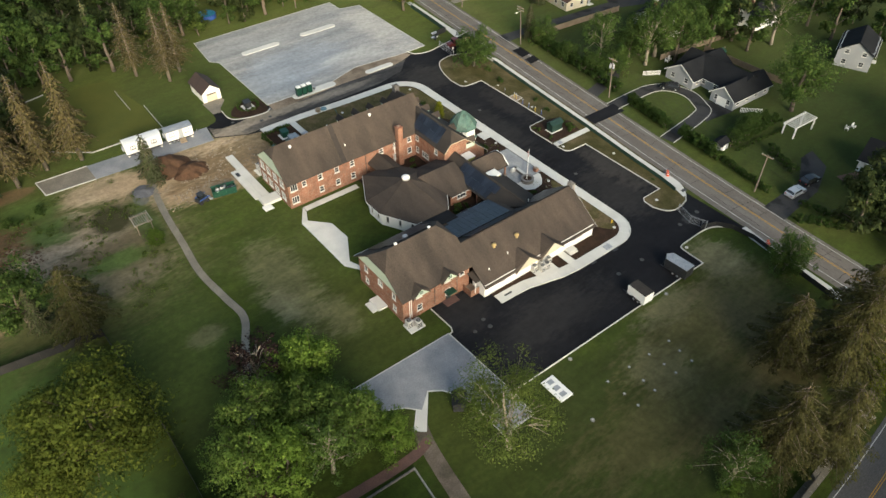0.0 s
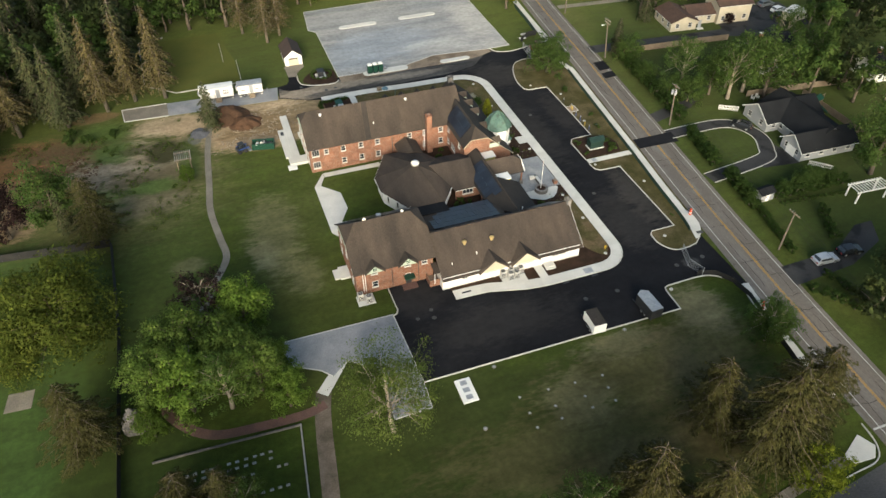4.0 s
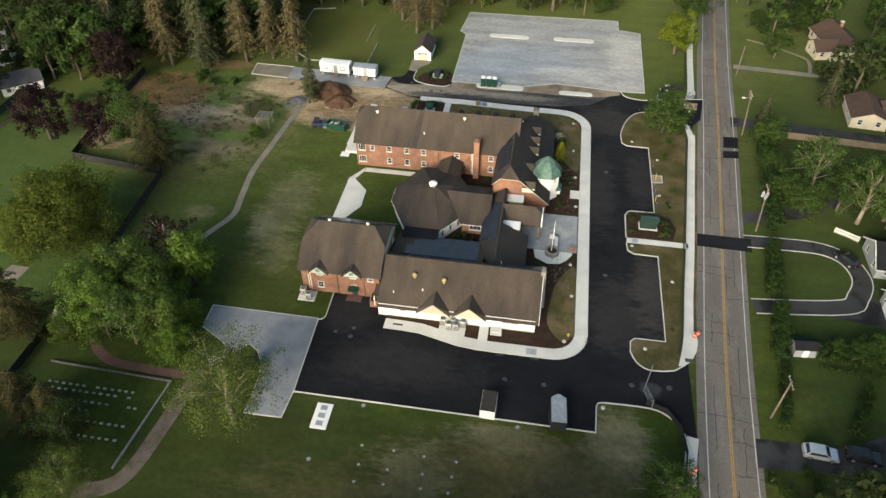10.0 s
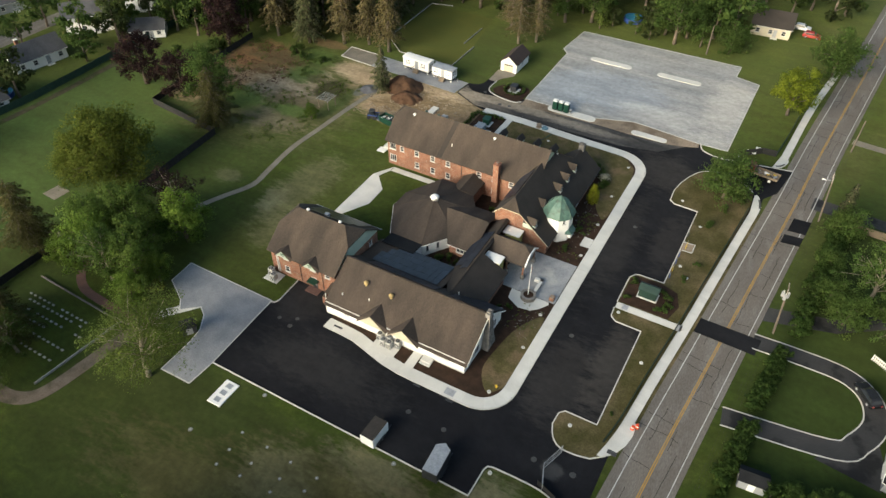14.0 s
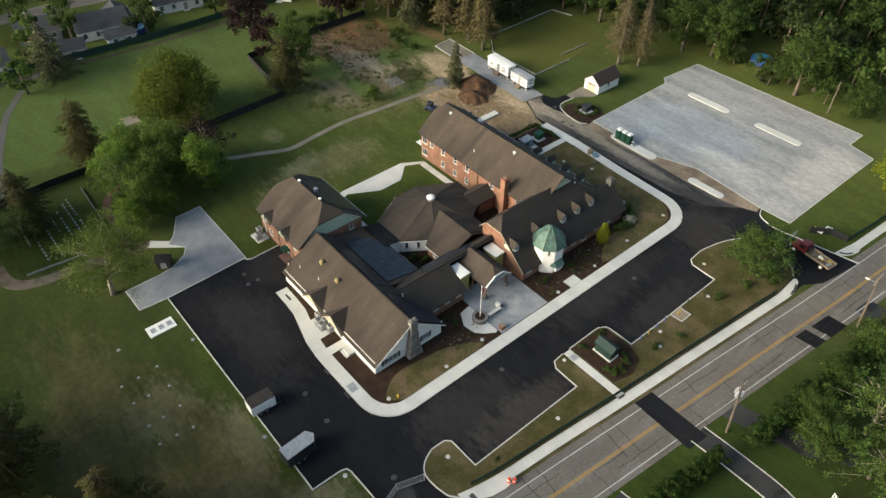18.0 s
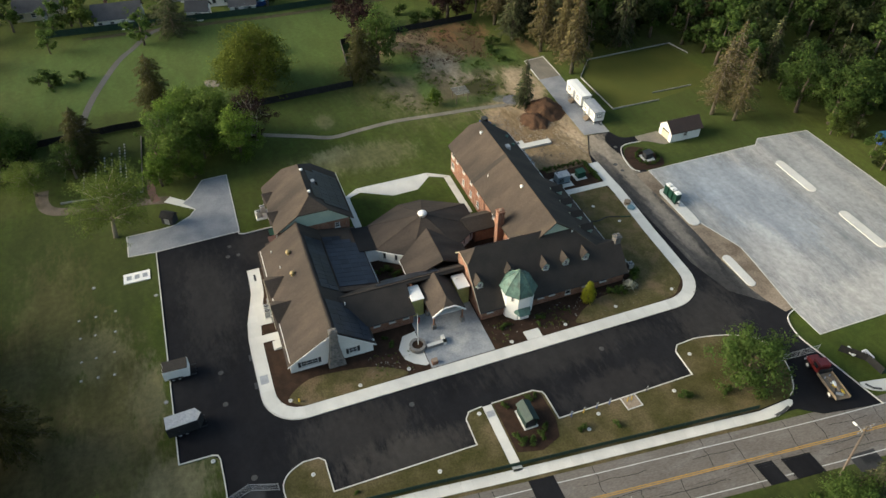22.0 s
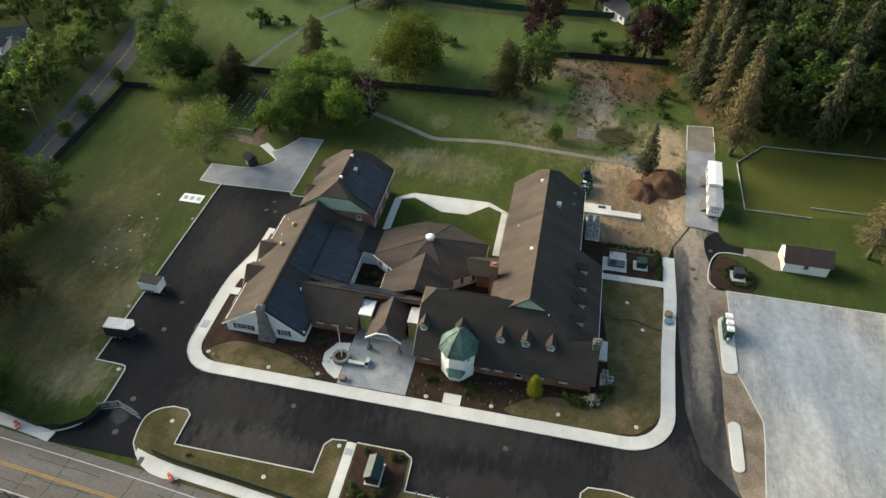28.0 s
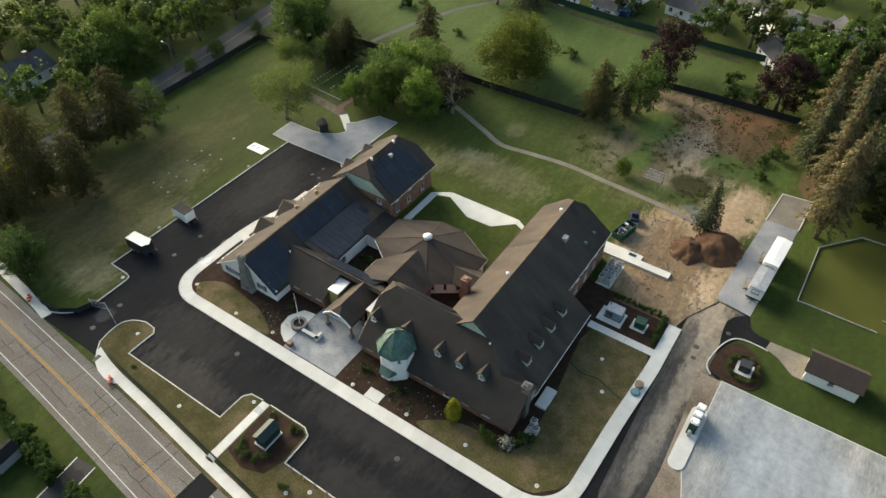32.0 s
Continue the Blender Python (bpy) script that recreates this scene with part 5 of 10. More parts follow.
part("roof", solid([
    [(W0, 62.9, 5.15), (E0, 62.9, 5.15), (E0, BYM - CW, cz), (E0 - CL, BYM, BR), (W0 + CL, BYM, BR), (W0, BYM - CW, cz)],
    [(E0, 76.9, 5.15), (W0, 76.9, 5.15), (W0, BYM + CW, cz), (W0 + CL, BYM, BR), (E0 - CL, BYM, BR), (E0, BYM + CW, cz)],
    [(E0, BYM - CW, cz), (E0, BYM + CW, cz), (E0 - CL, BYM, BR)],
    [(W0, BYM + CW, cz), (W0, BYM - CW, cz), (W0 + CL, BYM, BR)]], 0.2), SHINGLE, block, "brown shingle roof with clipped gables")
for xx, out in ((BX1, 1), (BX0, -1)):
    g = [(xx, BY0 - 0.2, BE), (xx, BY1 + 0.4, BE), (xx, BYM + CW, cz - 0.15), (xx, BYM - CW, cz - 0.15)]
    poly_wall(block, g, (out, 0, 0), GREEN_SIDING)
    siding(block, g, 0, out, GREEN_SIDING)
for c in (43.3, 49.0):
    pk, hw = 6.35, 1.5
    yf = 62.78
    g = [(c - hw, yf, BE - 0.35), (c + hw, yf, BE - 0.35), (c, yf, pk)]
    poly_wall(block, g, (0, -1, 0), GREEN_SIDING, 0.5)
    siding(block, g, 1, -1, GREEN_SIDING, 0.2)
    window(block, (c - 1, yf - 0.06), (c + 1, yf - 0.06), 1.0, 5.30, 0.6, 0.55, frame_mat=GREEN_PLASTIC)
    yb = 62.9 + (pk + 0.12 - 5.15) / bs
    part("gable_roof", solid([[(c, yf - 0.18, pk + 0.12), (c, yb, pk + 0.12), (c - hw - 0.25, 63.1, 5.28), (c - hw - 0.25, yf - 0.18, 4.85)],
                              [(c, yf - 0.18, pk + 0.12), (c + hw + 0.25, yf - 0.18, 4.85), (c + hw + 0.25, 63.1, 5.28), (c, yb, pk + 0.12)]], 0.1), SHINGLE, block)
for x in (41.3, 41.65):
    downpipe(block, x, BY0 - 0.1, 0.6, 5.1)
downpipe(block, 46.3, BY0 - 0.08, 0.1, 5.1, STEEL_DARK, 0.05)
downpipe(block, 50.9, BY0 - 0.08, 0.1, 5.1, STEEL_DARK, 0.05)
gutter(block, (W0, 77.0, 5.05), (E0, 77.0, 5.05))
for x in (43.8, 50.4):
    roof_vent(block, x, BYM + 0.3, BR - 0.2, 0.3, 0.4, WHITE)
part("hatch", boxes((46.2, 47.0, 71.3, 71.9, 8.9, 9.6)), METAL, block)
nd = Vector((0, 7.0, -5.2)).normalized()
solar_grid(block, (42.2, 70.9, BR - 1.0 * bs), (1, 0, 0), nd, 10, 4, 1.03, 1.72, skip={(0, 0), (9, 0), (4, 0)})
part("awning", boxes((48.2, 50.0, 62.3, 63.38, 2.1, 2.2), (48.2, 50.0, 62.25, 62.35, 1.9, 2.2)), GREEN_PLASTIC, block, "dark green door canopy")
part("door", boxes((48.6, 49.6, 63.34, 63.44, 0.1, 2.05)), STEEL_DARK, block)
part("door_step", boxes((47.8, 50.4, 61.9, 63.4, 0, 0.12)), BRICK_PATH, block)
part("side_step", boxes((38.4, 40.1, 68.0, 71.0, 0, 0.35), (37.4, 38.4, 68.3, 70.7, 0, 0.18)), CONCRETE, block)
lobby = part("lobby", boxes((52.2, 53.98, 61.2, 63.38, 0, 0.6), (52.2, 52.3, 61.2, 63.38, 0.6, 1.5), (52.3, 53.98, 61.2, 61.3, 0.6, 1.5)), BRICK, block, "brick entrance stair with pale rail")
part("lobby_roof", solid([[(53.0, 61.0, 3.1), (54.4, 61.0, 3.1), (54.4, 63.3, 3.5), (53.0, 63.3, 3.5)]], 0.12), SHINGLE, lobby)
part("lobby_post", boxes((53.0, 53.12, 61.1, 61.22, 0.6, 3.0)), WHITE, lobby)

# ---- north wing: two storeys, brick, with a long lower north slope ----
wing = thing("north_wing", 56, 106.5, 0, "long two-storey red brick wing with a brown shingle roof", "building")
NX0, NS, NY, NR, NE = 40.0, 100.6, 106.2, 11.0, 5.9
ss, ns = (NR - 5.8) / (NY - 100.1), 0.733
wins = [(1.2, 0.9, 1.5, 1.6, (3, 1)), (1.2, 3.75, 1.5, 1.6, (3, 1)), (3.4, 3.9, 0.95, 1.2)]
for x in (6.9, 10.6, 14.1):
    wins += [(x, 1.0, 1.0, 1.35), (x, 3.9, 1.0, 1.25)]
for x in (21.0, 24.4, 27.9):
    wins += [(x, 3.9, 1.0, 1.2)]
wins += [(24.4, 1.2, 1.0, 1.35), (27.9, 1.2, 1.0, 1.35)]
walled(wing, (NX0, NS), (69.6, NS), 0, NE, BRICK, wins)
walled(wing, (NX0, 112.7), (NX0, NS), 0, NE, BRICK, [(u, z, 1.7, 1.7, (3, 1)) for u in (1.6, 4.2, 6.9, 9.6) for z in (0.9, 3.75)])
walled(wing, (57.0, 112.7), (NX0, 112.7), 0, NE, BRICK, [(u, z, 1.0, 1.3) for u in (2.5, 6.0, 9.5, 13.0) for z in (1.0, 3.9)])
walled(wing, (79.0, 116.7), (56.2, 116.7), 0, 2.9, BRICK, [(u, 1.1, 1.0, 1.2) for u in (6.0, 10.0, 14.0, 18.0)])
wall(wing, (56.2, 116.7), (56.2, 112.7), 0, 2.9, BRICK)
c2, cl2 = 1.7, 1.6
czs, czn = NR - c2 * ss, NR - c2 * ns
NW = NX0 - 0.4
part("roof", solid([
    [(NW, 100.1, 5.8), (73.2, 100.1, 5.8), (73.2, NY, NR), (NW + cl2, NY, NR), (NW, NY - c2, czs)],
    [(NW, 113.1, NR - 6.9 * ns), (NW, NY + c2, czn), (NW + cl2, NY, NR), (73.2, NY, NR), (73.2, 109.5, NR - 3.3 * ns), (75.8, 112.7, NR - 6.5 * ns), (72.0, 117.3, NR - 11.1 * ns), (55.6, 117.3, NR - 11.1 * ns), (55.6, 113.1, NR - 6.9 * ns)],
    [(NW, NY + c2, czn), (NW, NY - c2, czs), (NW + cl2, NY, NR)]], 0.2), SHINGLE, wing, "brown shingle roof, long on its north side")
g = [(NX0, NS - 0.2, NE), (NX0, 112.9, NE), (NX0, NY + c2, czn - 0.15), (NX0, NY - c2, czs - 0.15)]
poly_wall(wing, g, (-1, 0, 0), GREEN_SIDING)
siding(wing, g, 0, -1, GREEN_SIDING)
poly_wall(wing, [(72.9, 102.6, 7.8), (72.9, 110.0, 7.8), (72.9, NY, NR - 0.25)], (1, 0, 0), GREEN_SIDING)
siding(wing, [(72.9, 102.6, 7.8), (72.9, 110.0, 7.8), (72.9, NY, NR - 0.25)], 0, 1, GREEN_SIDING)
gutter(wing, (NW, 100.02, 5.7), (69.0, 100.02, 5.7), 0.045, SHINGLE_DARK)
gutter(wing, (55.6, 117.4, NR - 11.1 * ns - 0.1), (74.0, 117.4, NR - 11.1 * ns - 0.1))
gutter(wing, (NW, 113.2, NR - 6.9 * ns - 0.1), (55.6, 113.2, NR - 6.9 * ns - 0.1))
part("chimney", boxes((64.5, 65.6, 99.35, 100.55, 0, 8.8)), BRICK, wing, "tall red brick chimney")
part("chimney_cap", boxes((64.42, 65.68, 99.27, 100.63, 8.8, 8.95), (64.8, 65.3, 99.7, 100.2, 8.95, 9.15)), BRICK, wing)
downpipe(wing, 57.2, NS - 0.1, 0.2, 5.6, STEEL_DARK, 0.06)
downpipe(wing, 64.2, NS - 0.1, 0.2, 5.6)
for x, y in ((43.8, 105.2), (61.8, 105.3)):
    roof_vent(wing, x, y, NR - (NY - y) * ss, 0.32, 0.4, WHITE)
vent_pipe(wing, 54.0, 102.4, NR - 3.8 * ss)
part("roof_hatch", boxes((48.3, 49.4, 108.2, 109.0, 8.8, 9.75)), METAL, wing)
for x in (43.0, 46.0):
    roof_vent(wing, x, 111.2, NR - 5.0 * ns, 0.35, 0.5, COPPER)
for x in (59.8, 63.6, 67.3, 71.0):
    dormer(wing, x, 114.6, NR - 8.4 * ns + 0.45, 1.2, 0.85, 2.2, 0.65, (0, 1), roof_mat=SHINGLE_DARK)
part("snow_rail", boxes((52.55, 52.75, 100.4, 106.1, 6.0, 6.02)), SHINGLE_DARK, wing)
streak = solid([[(51.7, 100.12, 5.84), (52.8, 100.12, 5.84), (53.6, NY, NR + 0.03), (52.5, NY, NR + 0.03)]], 0.05)
part("roof_strip", streak, SHINGLE_DARK, wing, "darker strip of newer shingles")

# ---- front wing along the drive ----
fwing = thing("front_wing", 75, 104, 0, "brick front wing with a steep shade-darkened shingle roof and dormers", "building")
FX, FR, FE, FW = 72.3, 9.2, 80.2, 69.1
es, ws = (FR - 2.4) / (FE - FX), (FR - 5.9) / (FX - FW)
walled(fwing, (79.7, 90.6), (79.7, 116.8), 0, 2.6, BRICK, [(u, 1.35, 1.1, 0.85) for u in (1.5, 10.6, 12.6, 18.8)] + [(15.6, 0.6, 1.0, 1.6), (22.2, 1.2, 1.2, 1.1)])
walled(fwing, (69.4, 90.6), (79.7, 90.6), 0, 2.6, BRICK, [(3.6, 1.0, 1.0, 1.3)])
g = [(69.4, 90.6, 2.6), (79.7, 90.6, 2.6), (FX + 2.0, 90.6, FR - 2.0 * es - 0.2), (FX - 1.6, 90.6, FR - 1.6 * ws - 0.2), (69.4, 90.6, 6.0)]
poly_wall(fwing, g, (0, -1, 0), BRICK)
walled(fwing, (69.4, 102.0), (69.4, 90.6), 0, 6.0, BRICK, [(2.2, 1.2, 1.0, 1.3), (5.0, 1.2, 2.2, 1.3, (3, 2)), (8.6, 1.2, 1.0, 1.3), (2.2, 4.0, 1.0, 1.2), (8.6, 4.0, 1.0, 1.2)])
hy = FR - 3.5 * es
poly_wall(fwing, [(72.0, 116.8, 2.6), (79.7, 116.8, 2.6), (75.8, 116.8, hy - 0.25)], (0, 1, 0), BRICK)
# same brown shingle turned from the sun; its shade is put in as SHINGLE_DARK
part("roof", solid([
    [(FX, 92.3, FR), (FX, 108.4, FR), (75.8, 112.7, hy), (75.8, 117.3, hy), (FE, 117.3, 2.4), (FE, 90.2, 2.4), (FX + 2.0, 90.2, FR - 2.0 * es)],
    [(FX, 108.4, FR), (FX, 92.3, FR), (FX - 1.6, 90.2, FR - 1.6 * ws), (FW, 90.2, 5.9), (FW, 104.5, 5.9), (FX, 106.0, FR)],
    [(FX, 92.3, FR), (FX + 2.0, 90.2, FR - 2.0 * es), (FX - 1.6, 90.2, FR - 1.6 * ws)],
    [(75.8, 112.7, hy), (72.0, 117.3, 2.9), (75.8, 117.3, hy)]], 0.2), SHINGLE_DARK, fwing, "brown shingle roof with its shade painted in, clipped south gable")
# sun-facing clip overlaid in the lighter copy of the shingle
part("hip_cap", solid([[(FX, 92.25, FR + 0.04), (FX + 2.0, 90.15, FR - 2.0 * es + 0.04), (FX - 1.6, 90.15, FR - 1.6 * ws + 0.04)]], 0.05), SHINGLE, fwing)
for a, b in (((FX + 2.0, 90.15, FR - 2 * es - 0.1), (FE, 90.15, 2.3)), ((FX - 1.6, 90.15, FR - 1.6 * ws - 0.1), (FW, 90.15, 5.8)), ((FX - 1.6, 90.15, FR - 1.6 * ws - 0.1), (FX + 2.0, 90.15, FR - 2 * es - 0.1))):
    bm = bmesh.new()
    tube(bm, [a, b], [0.06, 0.06], 4)
    part("bargeboard", bm, CREAM, fwing)
gutter(fwing, (FE + 0.05, 90.2, 2.3), (FE + 0.05, 117.3, 2.3), 0.06, STEEL_DARK)
part("chimney", boxes((75.3, 76.4, 116.2, 117.3, 0, 7.0)), STONE, fwing, "pale stone chimney")
part("chimney_cap", boxes((75.2, 76.5, 116.1, 117.4, 7.0, 7.15), (75.5, 75.8, 116.4, 117.0, 7.15, 7.4), (75.95, 76.25, 116.4, 117.0, 7.15, 7.4)), STONE, fwing)
for y in (91.2, 102.9, 106.6, 110.3):
    dormer(fwing, 77.1, y, FR - 4.8 * es - 0.12, 1.25, 0.9, 2.2, 0.75)
dormer(fwing, 76.4, 96.8, FR - 4.1 * es - 0.1, 1.6, 0.5, 2.2, 0.75)
roof_vent(fwing, 73.4, 109.3, FR - 1.1 * es, 0.15, 0.3, WHITE)
wd = Vector((FW - FX, 0, 5.9 - FR)).normalized()
solar_grid(fwing, (FX - 0.35, 93.2, FR - 0.35 * ws), (0, 1, 0), wd, 8, 2, 1.05, 1.72)

# octagonal tower
tower = thing("octagonal_tower", 79.2, 97.0, 0, "white octagonal stair tower with a weathered copper roof", "tower")


def ring(r, z, n=8, turn=22.5, cx=79.2, cy=97.0):
    return [(cx + r * math.cos(radians(turn + 360 * i / n)), cy + r * math.sin(radians(turn + 360 * i / n)), z) for i in range(n)]


TR = 2.65
corners = [p[:2] for p in ring(TR, 0)]
for i in range(8):
    a, b = corners[i], corners[(i + 1) % 8]
    w = (Vector(b) - Vector(a)).length
    if i in (0, 6, 4):
        wins = [(w / 2, 4.1, 0.55, 1.0, (1, 2))]
    else:
        wins = []
    walled(tower, a, b, 0, 5.6, WHITE, wins, thick=0.25)
levels = [(3.05, 5.3), (2.9, 5.65), (2.6, 6.2), (2.1, 6.95), (1.3, 7.8), (0.5, 8.4), (0.08, 8.7)]
bm = bmesh.new()
rows = [[bm.verts.new(p) for p in ring(r, z)] for r, z in levels]
inn = [bm.verts.new(p) for p in ring(2.85, 5.25)]
bm.faces.new(inn[::-1])
for a, b in zip([inn] + rows, rows):
    for i in range(8):
        bm.faces.new((a[i], a[(i + 1) % 8], b[(i + 1) % 8], b[i]))
bm.faces.new(rows[-1])
dome = part("dome", bm, COPPER, tower, "green patinated copper dome")
for i in range(8):
    bm = bmesh.new()
    tube(bm, [(*ring(r + 0.02, z)[i][:2], z + 0.02) for r, z in levels], [0.06] * len(levels), 5)
    part("seam", bm, COPPER, dome)
bay = part("bay", boxes((81.4, 82.2, 96.2, 97.8, 0.6, 1.75)), WHITE, tower)
part("bay_roof", solid([[(81.4, 95.95, 2.9), (81.4, 98.05, 2.9), (82.5, 97.9, 1.7), (82.5, 96.1, 1.7)], [(81.4, 95.95, 2.9), (82.5, 96.1, 1.7), (81.3, 95.5, 1.8)], [(81.4, 98.05, 2.9), (81.3, 98.5, 1.8), (82.5, 97.9, 1.7)]], 0.1), COPPER, bay)
window(bay, (82.2, 96.2), (82.2, 97.8), 0.8, 0.8, 1.1, 0.85, panes=(2, 1))

# ---- octagonal hall in the middle ----
octa = thing("octagonal_hall", 58.2, 88.1, 0, "white octagonal hall with a brown shingle roof and white cupola", "building")
OV = [(50.6, 85.9), (54.5, 78.6), (61.0, 78.5), (64.8, 84.0), (64.8, 92.2), (61.0, 97.7), (54.5, 97.7), (50.6, 90.4)]
AP = (58.3, 88.1, 6.3)
part("roof", solid([[(*OV[i], 3.0), (*OV[(i + 1) % 8], 3.0), AP] for i in range(8)], 0.2), SHINGLE, octa, "faceted brown shingle roof")
ow = [tuple(Vector((58.2, 88.1)) + (Vector(p) - Vector((58.2, 88.1))) * 0.93) for p in OV]
for i in range(8):
    a, b = ow[i], ow[(i + 1) % 8]
    w = (Vector(b) - Vector(a)).length
    k = max(1, int(w / 2.0))
    wins = [(w * (j + 0.5) / k, 0.8, 0.6, 1.5, (1, 1)) for j in range(k)] if i != 3 else []
    walled(octa, a, b, 0, 3.1, WHITE, wins)
    gutter(octa, (*OV[i], 2.9), (*OV[(i + 1) % 8], 2.9), 0.07, STEEL_DARK if i in (3, 4) else WHITE)
    bm = bmesh.new()
    tube(bm, [(*OV[i], 3.02), (AP[0], AP[1], 6.3)], [0.05, 0.05], 4)
    part("hip_cap", bm, SHINGLE, octa)
bm = bmesh.new()
tube(bm, [(AP[0], AP[1], z) for z in (6.0, 6.45, 6.5, 6.75, 6.85)], [0.7, 0.7, 0.85, 0.6, 0.15], 12)
part("cupola", bm, WHITE, octa, "white domed skylight", smooth=True)
# lobby between the octagon and the link
part("lobby_roof", solid([[(61.0, 87.9, 5.3), (69.6, 87.9, 5.3), (69.6, 81.8, 2.6), (64.4, 81.8, 2.6)], [(61.0, 87.9, 5.3), (64.4, 93.4, 2.8), (69.6, 93.4, 2.8), (69.6, 87.9, 5.3)]], 0.18), SHINGLE, octa, "brown shingle lobby roof")
walled(octa, (64.6, 82.3), (69.6, 82.3), 0, 2.6, BRICK, [(2.5, 1.0, 2.2, 1.2, (3, 1))])
wall(octa, (69.6, 93.0), (64.6, 93.0), 0, 2.7, BRICK)
gutter(octa, (64.4, 81.75, 2.5), (69.6, 81.75, 2.5))
# small links to the north wing and the hall
part("link_roof", solid([[(60.0, 94.6, 4.5), (60.0, 100.6, 4.5), (57.6, 100.6, 3.0), (57.6, 96.8, 3.0)], [(60.0, 94.6, 4.5), (62.4, 95.8, 3.0), (62.4, 100.6, 3.0), (60.0, 100.6, 4.5)]], 0.15), SHINGLE, octa)
part("link_wall", boxes((58.0, 62.0, 96.8, 100.6, 0, 2.9)), BRICK, octa)
part("link_roof", solid([[(54.6, 75.8, 3.55), (61.0, 75.8, 3.55), (61.0, 79.6, 3.05), (54.6, 79.6, 3.05)]], 0.15), SHINGLE_GREY, octa)
part("link_wall", boxes((54.9, 60.6, 76.4, 79.2, 0, 2.9)), WHITE, octa)

# ---- link building and entrance portico ----
link = thing("link_building", 72, 80, 0, "low brick link with a dark shingle roof", "building")
walled(link, (76.4, 72.6), (76.4, 80.2), 0, 2.6, BRICK, [(u, 1.5, 1.0, 0.7, (2, 1)) for u in (1.6, 4.1, 6.4)])
wall(link, (76.4, 80.2), (69.0, 80.2), 0, 2.6, BRICK)
LR = 5.2
part("roof", solid([
    [(71.8, 68.5, LR), (71.8, 90.6, LR), (72.3, 90.6, 4.9), (72.3, 80.5, 4.9), (76.9, 80.5, 2.65), (76.9, 72.4, 2.65)],
    [(71.8, 90.6, LR), (71.8, 68.5, LR), (68.4, 74.5, 2.9), (68.4, 90.6, 2.9)]], 0.18), SHINGLE_DARK, link, "dark shingle roof")
part("ridge_cap", boxes((71.66, 71.94, 70.0, 90.5, LR - 0.1, LR + 0.05)), SHINGLE, link)
gutter(link, (76.95, 72.6, 2.55), (76.95, 80.6, 2.55), 0.06, STEEL_DARK)
lw = Vector((-3.4, 0, -2.3)).normalized()
solar_grid(link, (71.5, 76.0, LR - 0.2), (0, 1, 0), lw, 10, 2, 1.05, 1.72, skip={(0, 1)})
for y0, y1 in ((80.35, 82.45), (88.15, 90.3)):
    part("flat_roof", boxes((72.2, 75.4, y0, y1, 3.85, 4.02)), WHITE, link, "white membrane flat roof")
    part("sheathed_wall", boxes((72.6, 75.25, y0 + 0.1, y1 - 0.1, 0.0, 3.85)), surf("yellow_sheathing", (0.42, 0.40, 0.13), (0.36, 0.34, 0.11), 1.0, 6.0, 0.8, 0.0) if y0 < 85 else bpy.data.materials["yellow_sheathing"], link, "unfinished yellow sheathing")
    vent_pipe(link, 73.2, y0 + 0.6, 4.02)
porch = thing("entrance_portico", 76, 85.3, 0, "open entrance portico with a brown gable roof on posts", "portico")
PR, PYM = 5.55, 85.3
part("roof", solid([
    [(71.9, PYM, PR), (77.6, PYM, PR), (79.1, PYM - 0.9, PR - 0.72), (79.1, 82.5, 3.3), (71.9, 82.5, 3.3)],
    [(77.6, PYM, PR), (71.9, PYM, PR), (71.9, 88.1, 3.3), (79.1, 88.1, 3.3), (79.1, PYM + 0.9, PR - 0.72)],
    [(77.6, PYM, PR), (79.1, PYM + 0.9, PR - 0.72), (79.1, PYM - 0.9, PR - 0.72)]], 0.18), SHINGLE, porch, "brown shingle gable roof")
for a, b in (((79.15, 82.5, 3.2), (79.15, PYM - 0.9, PR - 0.85)), ((79.15, 88.1, 3.2), (79.15, PYM + 0.9, PR - 0.85)), ((79.15, PYM - 0.9, PR - 0.85), (79.15, PYM + 0.9, PR - 0.85))):
    bm = bmesh.new()
    tube(bm, [a, b], [0.15, 0.15], 4)
    part("fascia", bm, WHITE, porch)
for x in (75.6, 78.7):
    for y in (82.9, 87.7):
        part("post", boxes((x - 0.13, x + 0.13, y - 0.13, y + 0.13, 0.1, 3.25)), BRICK, porch)
        part("pier", rounded_box(x - 0.32, x + 0.32, y - 0.32, y + 0.32, 0.1, 1.0, 0.03), STONE, porch)
part("back_wall", boxes((72.6, 72.9, 82.6, 88.0, 0, 3.4)), BRICK, porch)
part("entrance_door", boxes((72.9, 72.98, 84.2, 86.4, 0.12, 2.4)), GLASS, porch)
for y in (82.5, 88.1):
    part("eaves_board", boxes((71.9, 79.05, y - 0.04, y + 0.04, 3.06, 3.22)), STEEL_DARK, porch)
part("ceiling_board", boxes((72.9, 78.9, 82.7, 87.9, 3.1, 3.16)), WHITE, porch)
# forecourt
slab("forecourt", [(75.2, 79.9), (85.95, 79.9), (85.95, 90.35), (75.2, 90.35)], -0.1, 0.13, PLAZA, "grey block-paved entrance forecourt", "paving")
slab("octagon_pad", [(80.9, 76.3), (78.6, 77.6), (78.2, 79.8), (85.0, 79.8), (85.2, 79.3), (84.2, 77.7), (83.0, 76.6)], -0.1, 0.135, CONCRETE, "pale concrete octagon beside the forecourt", "paving")


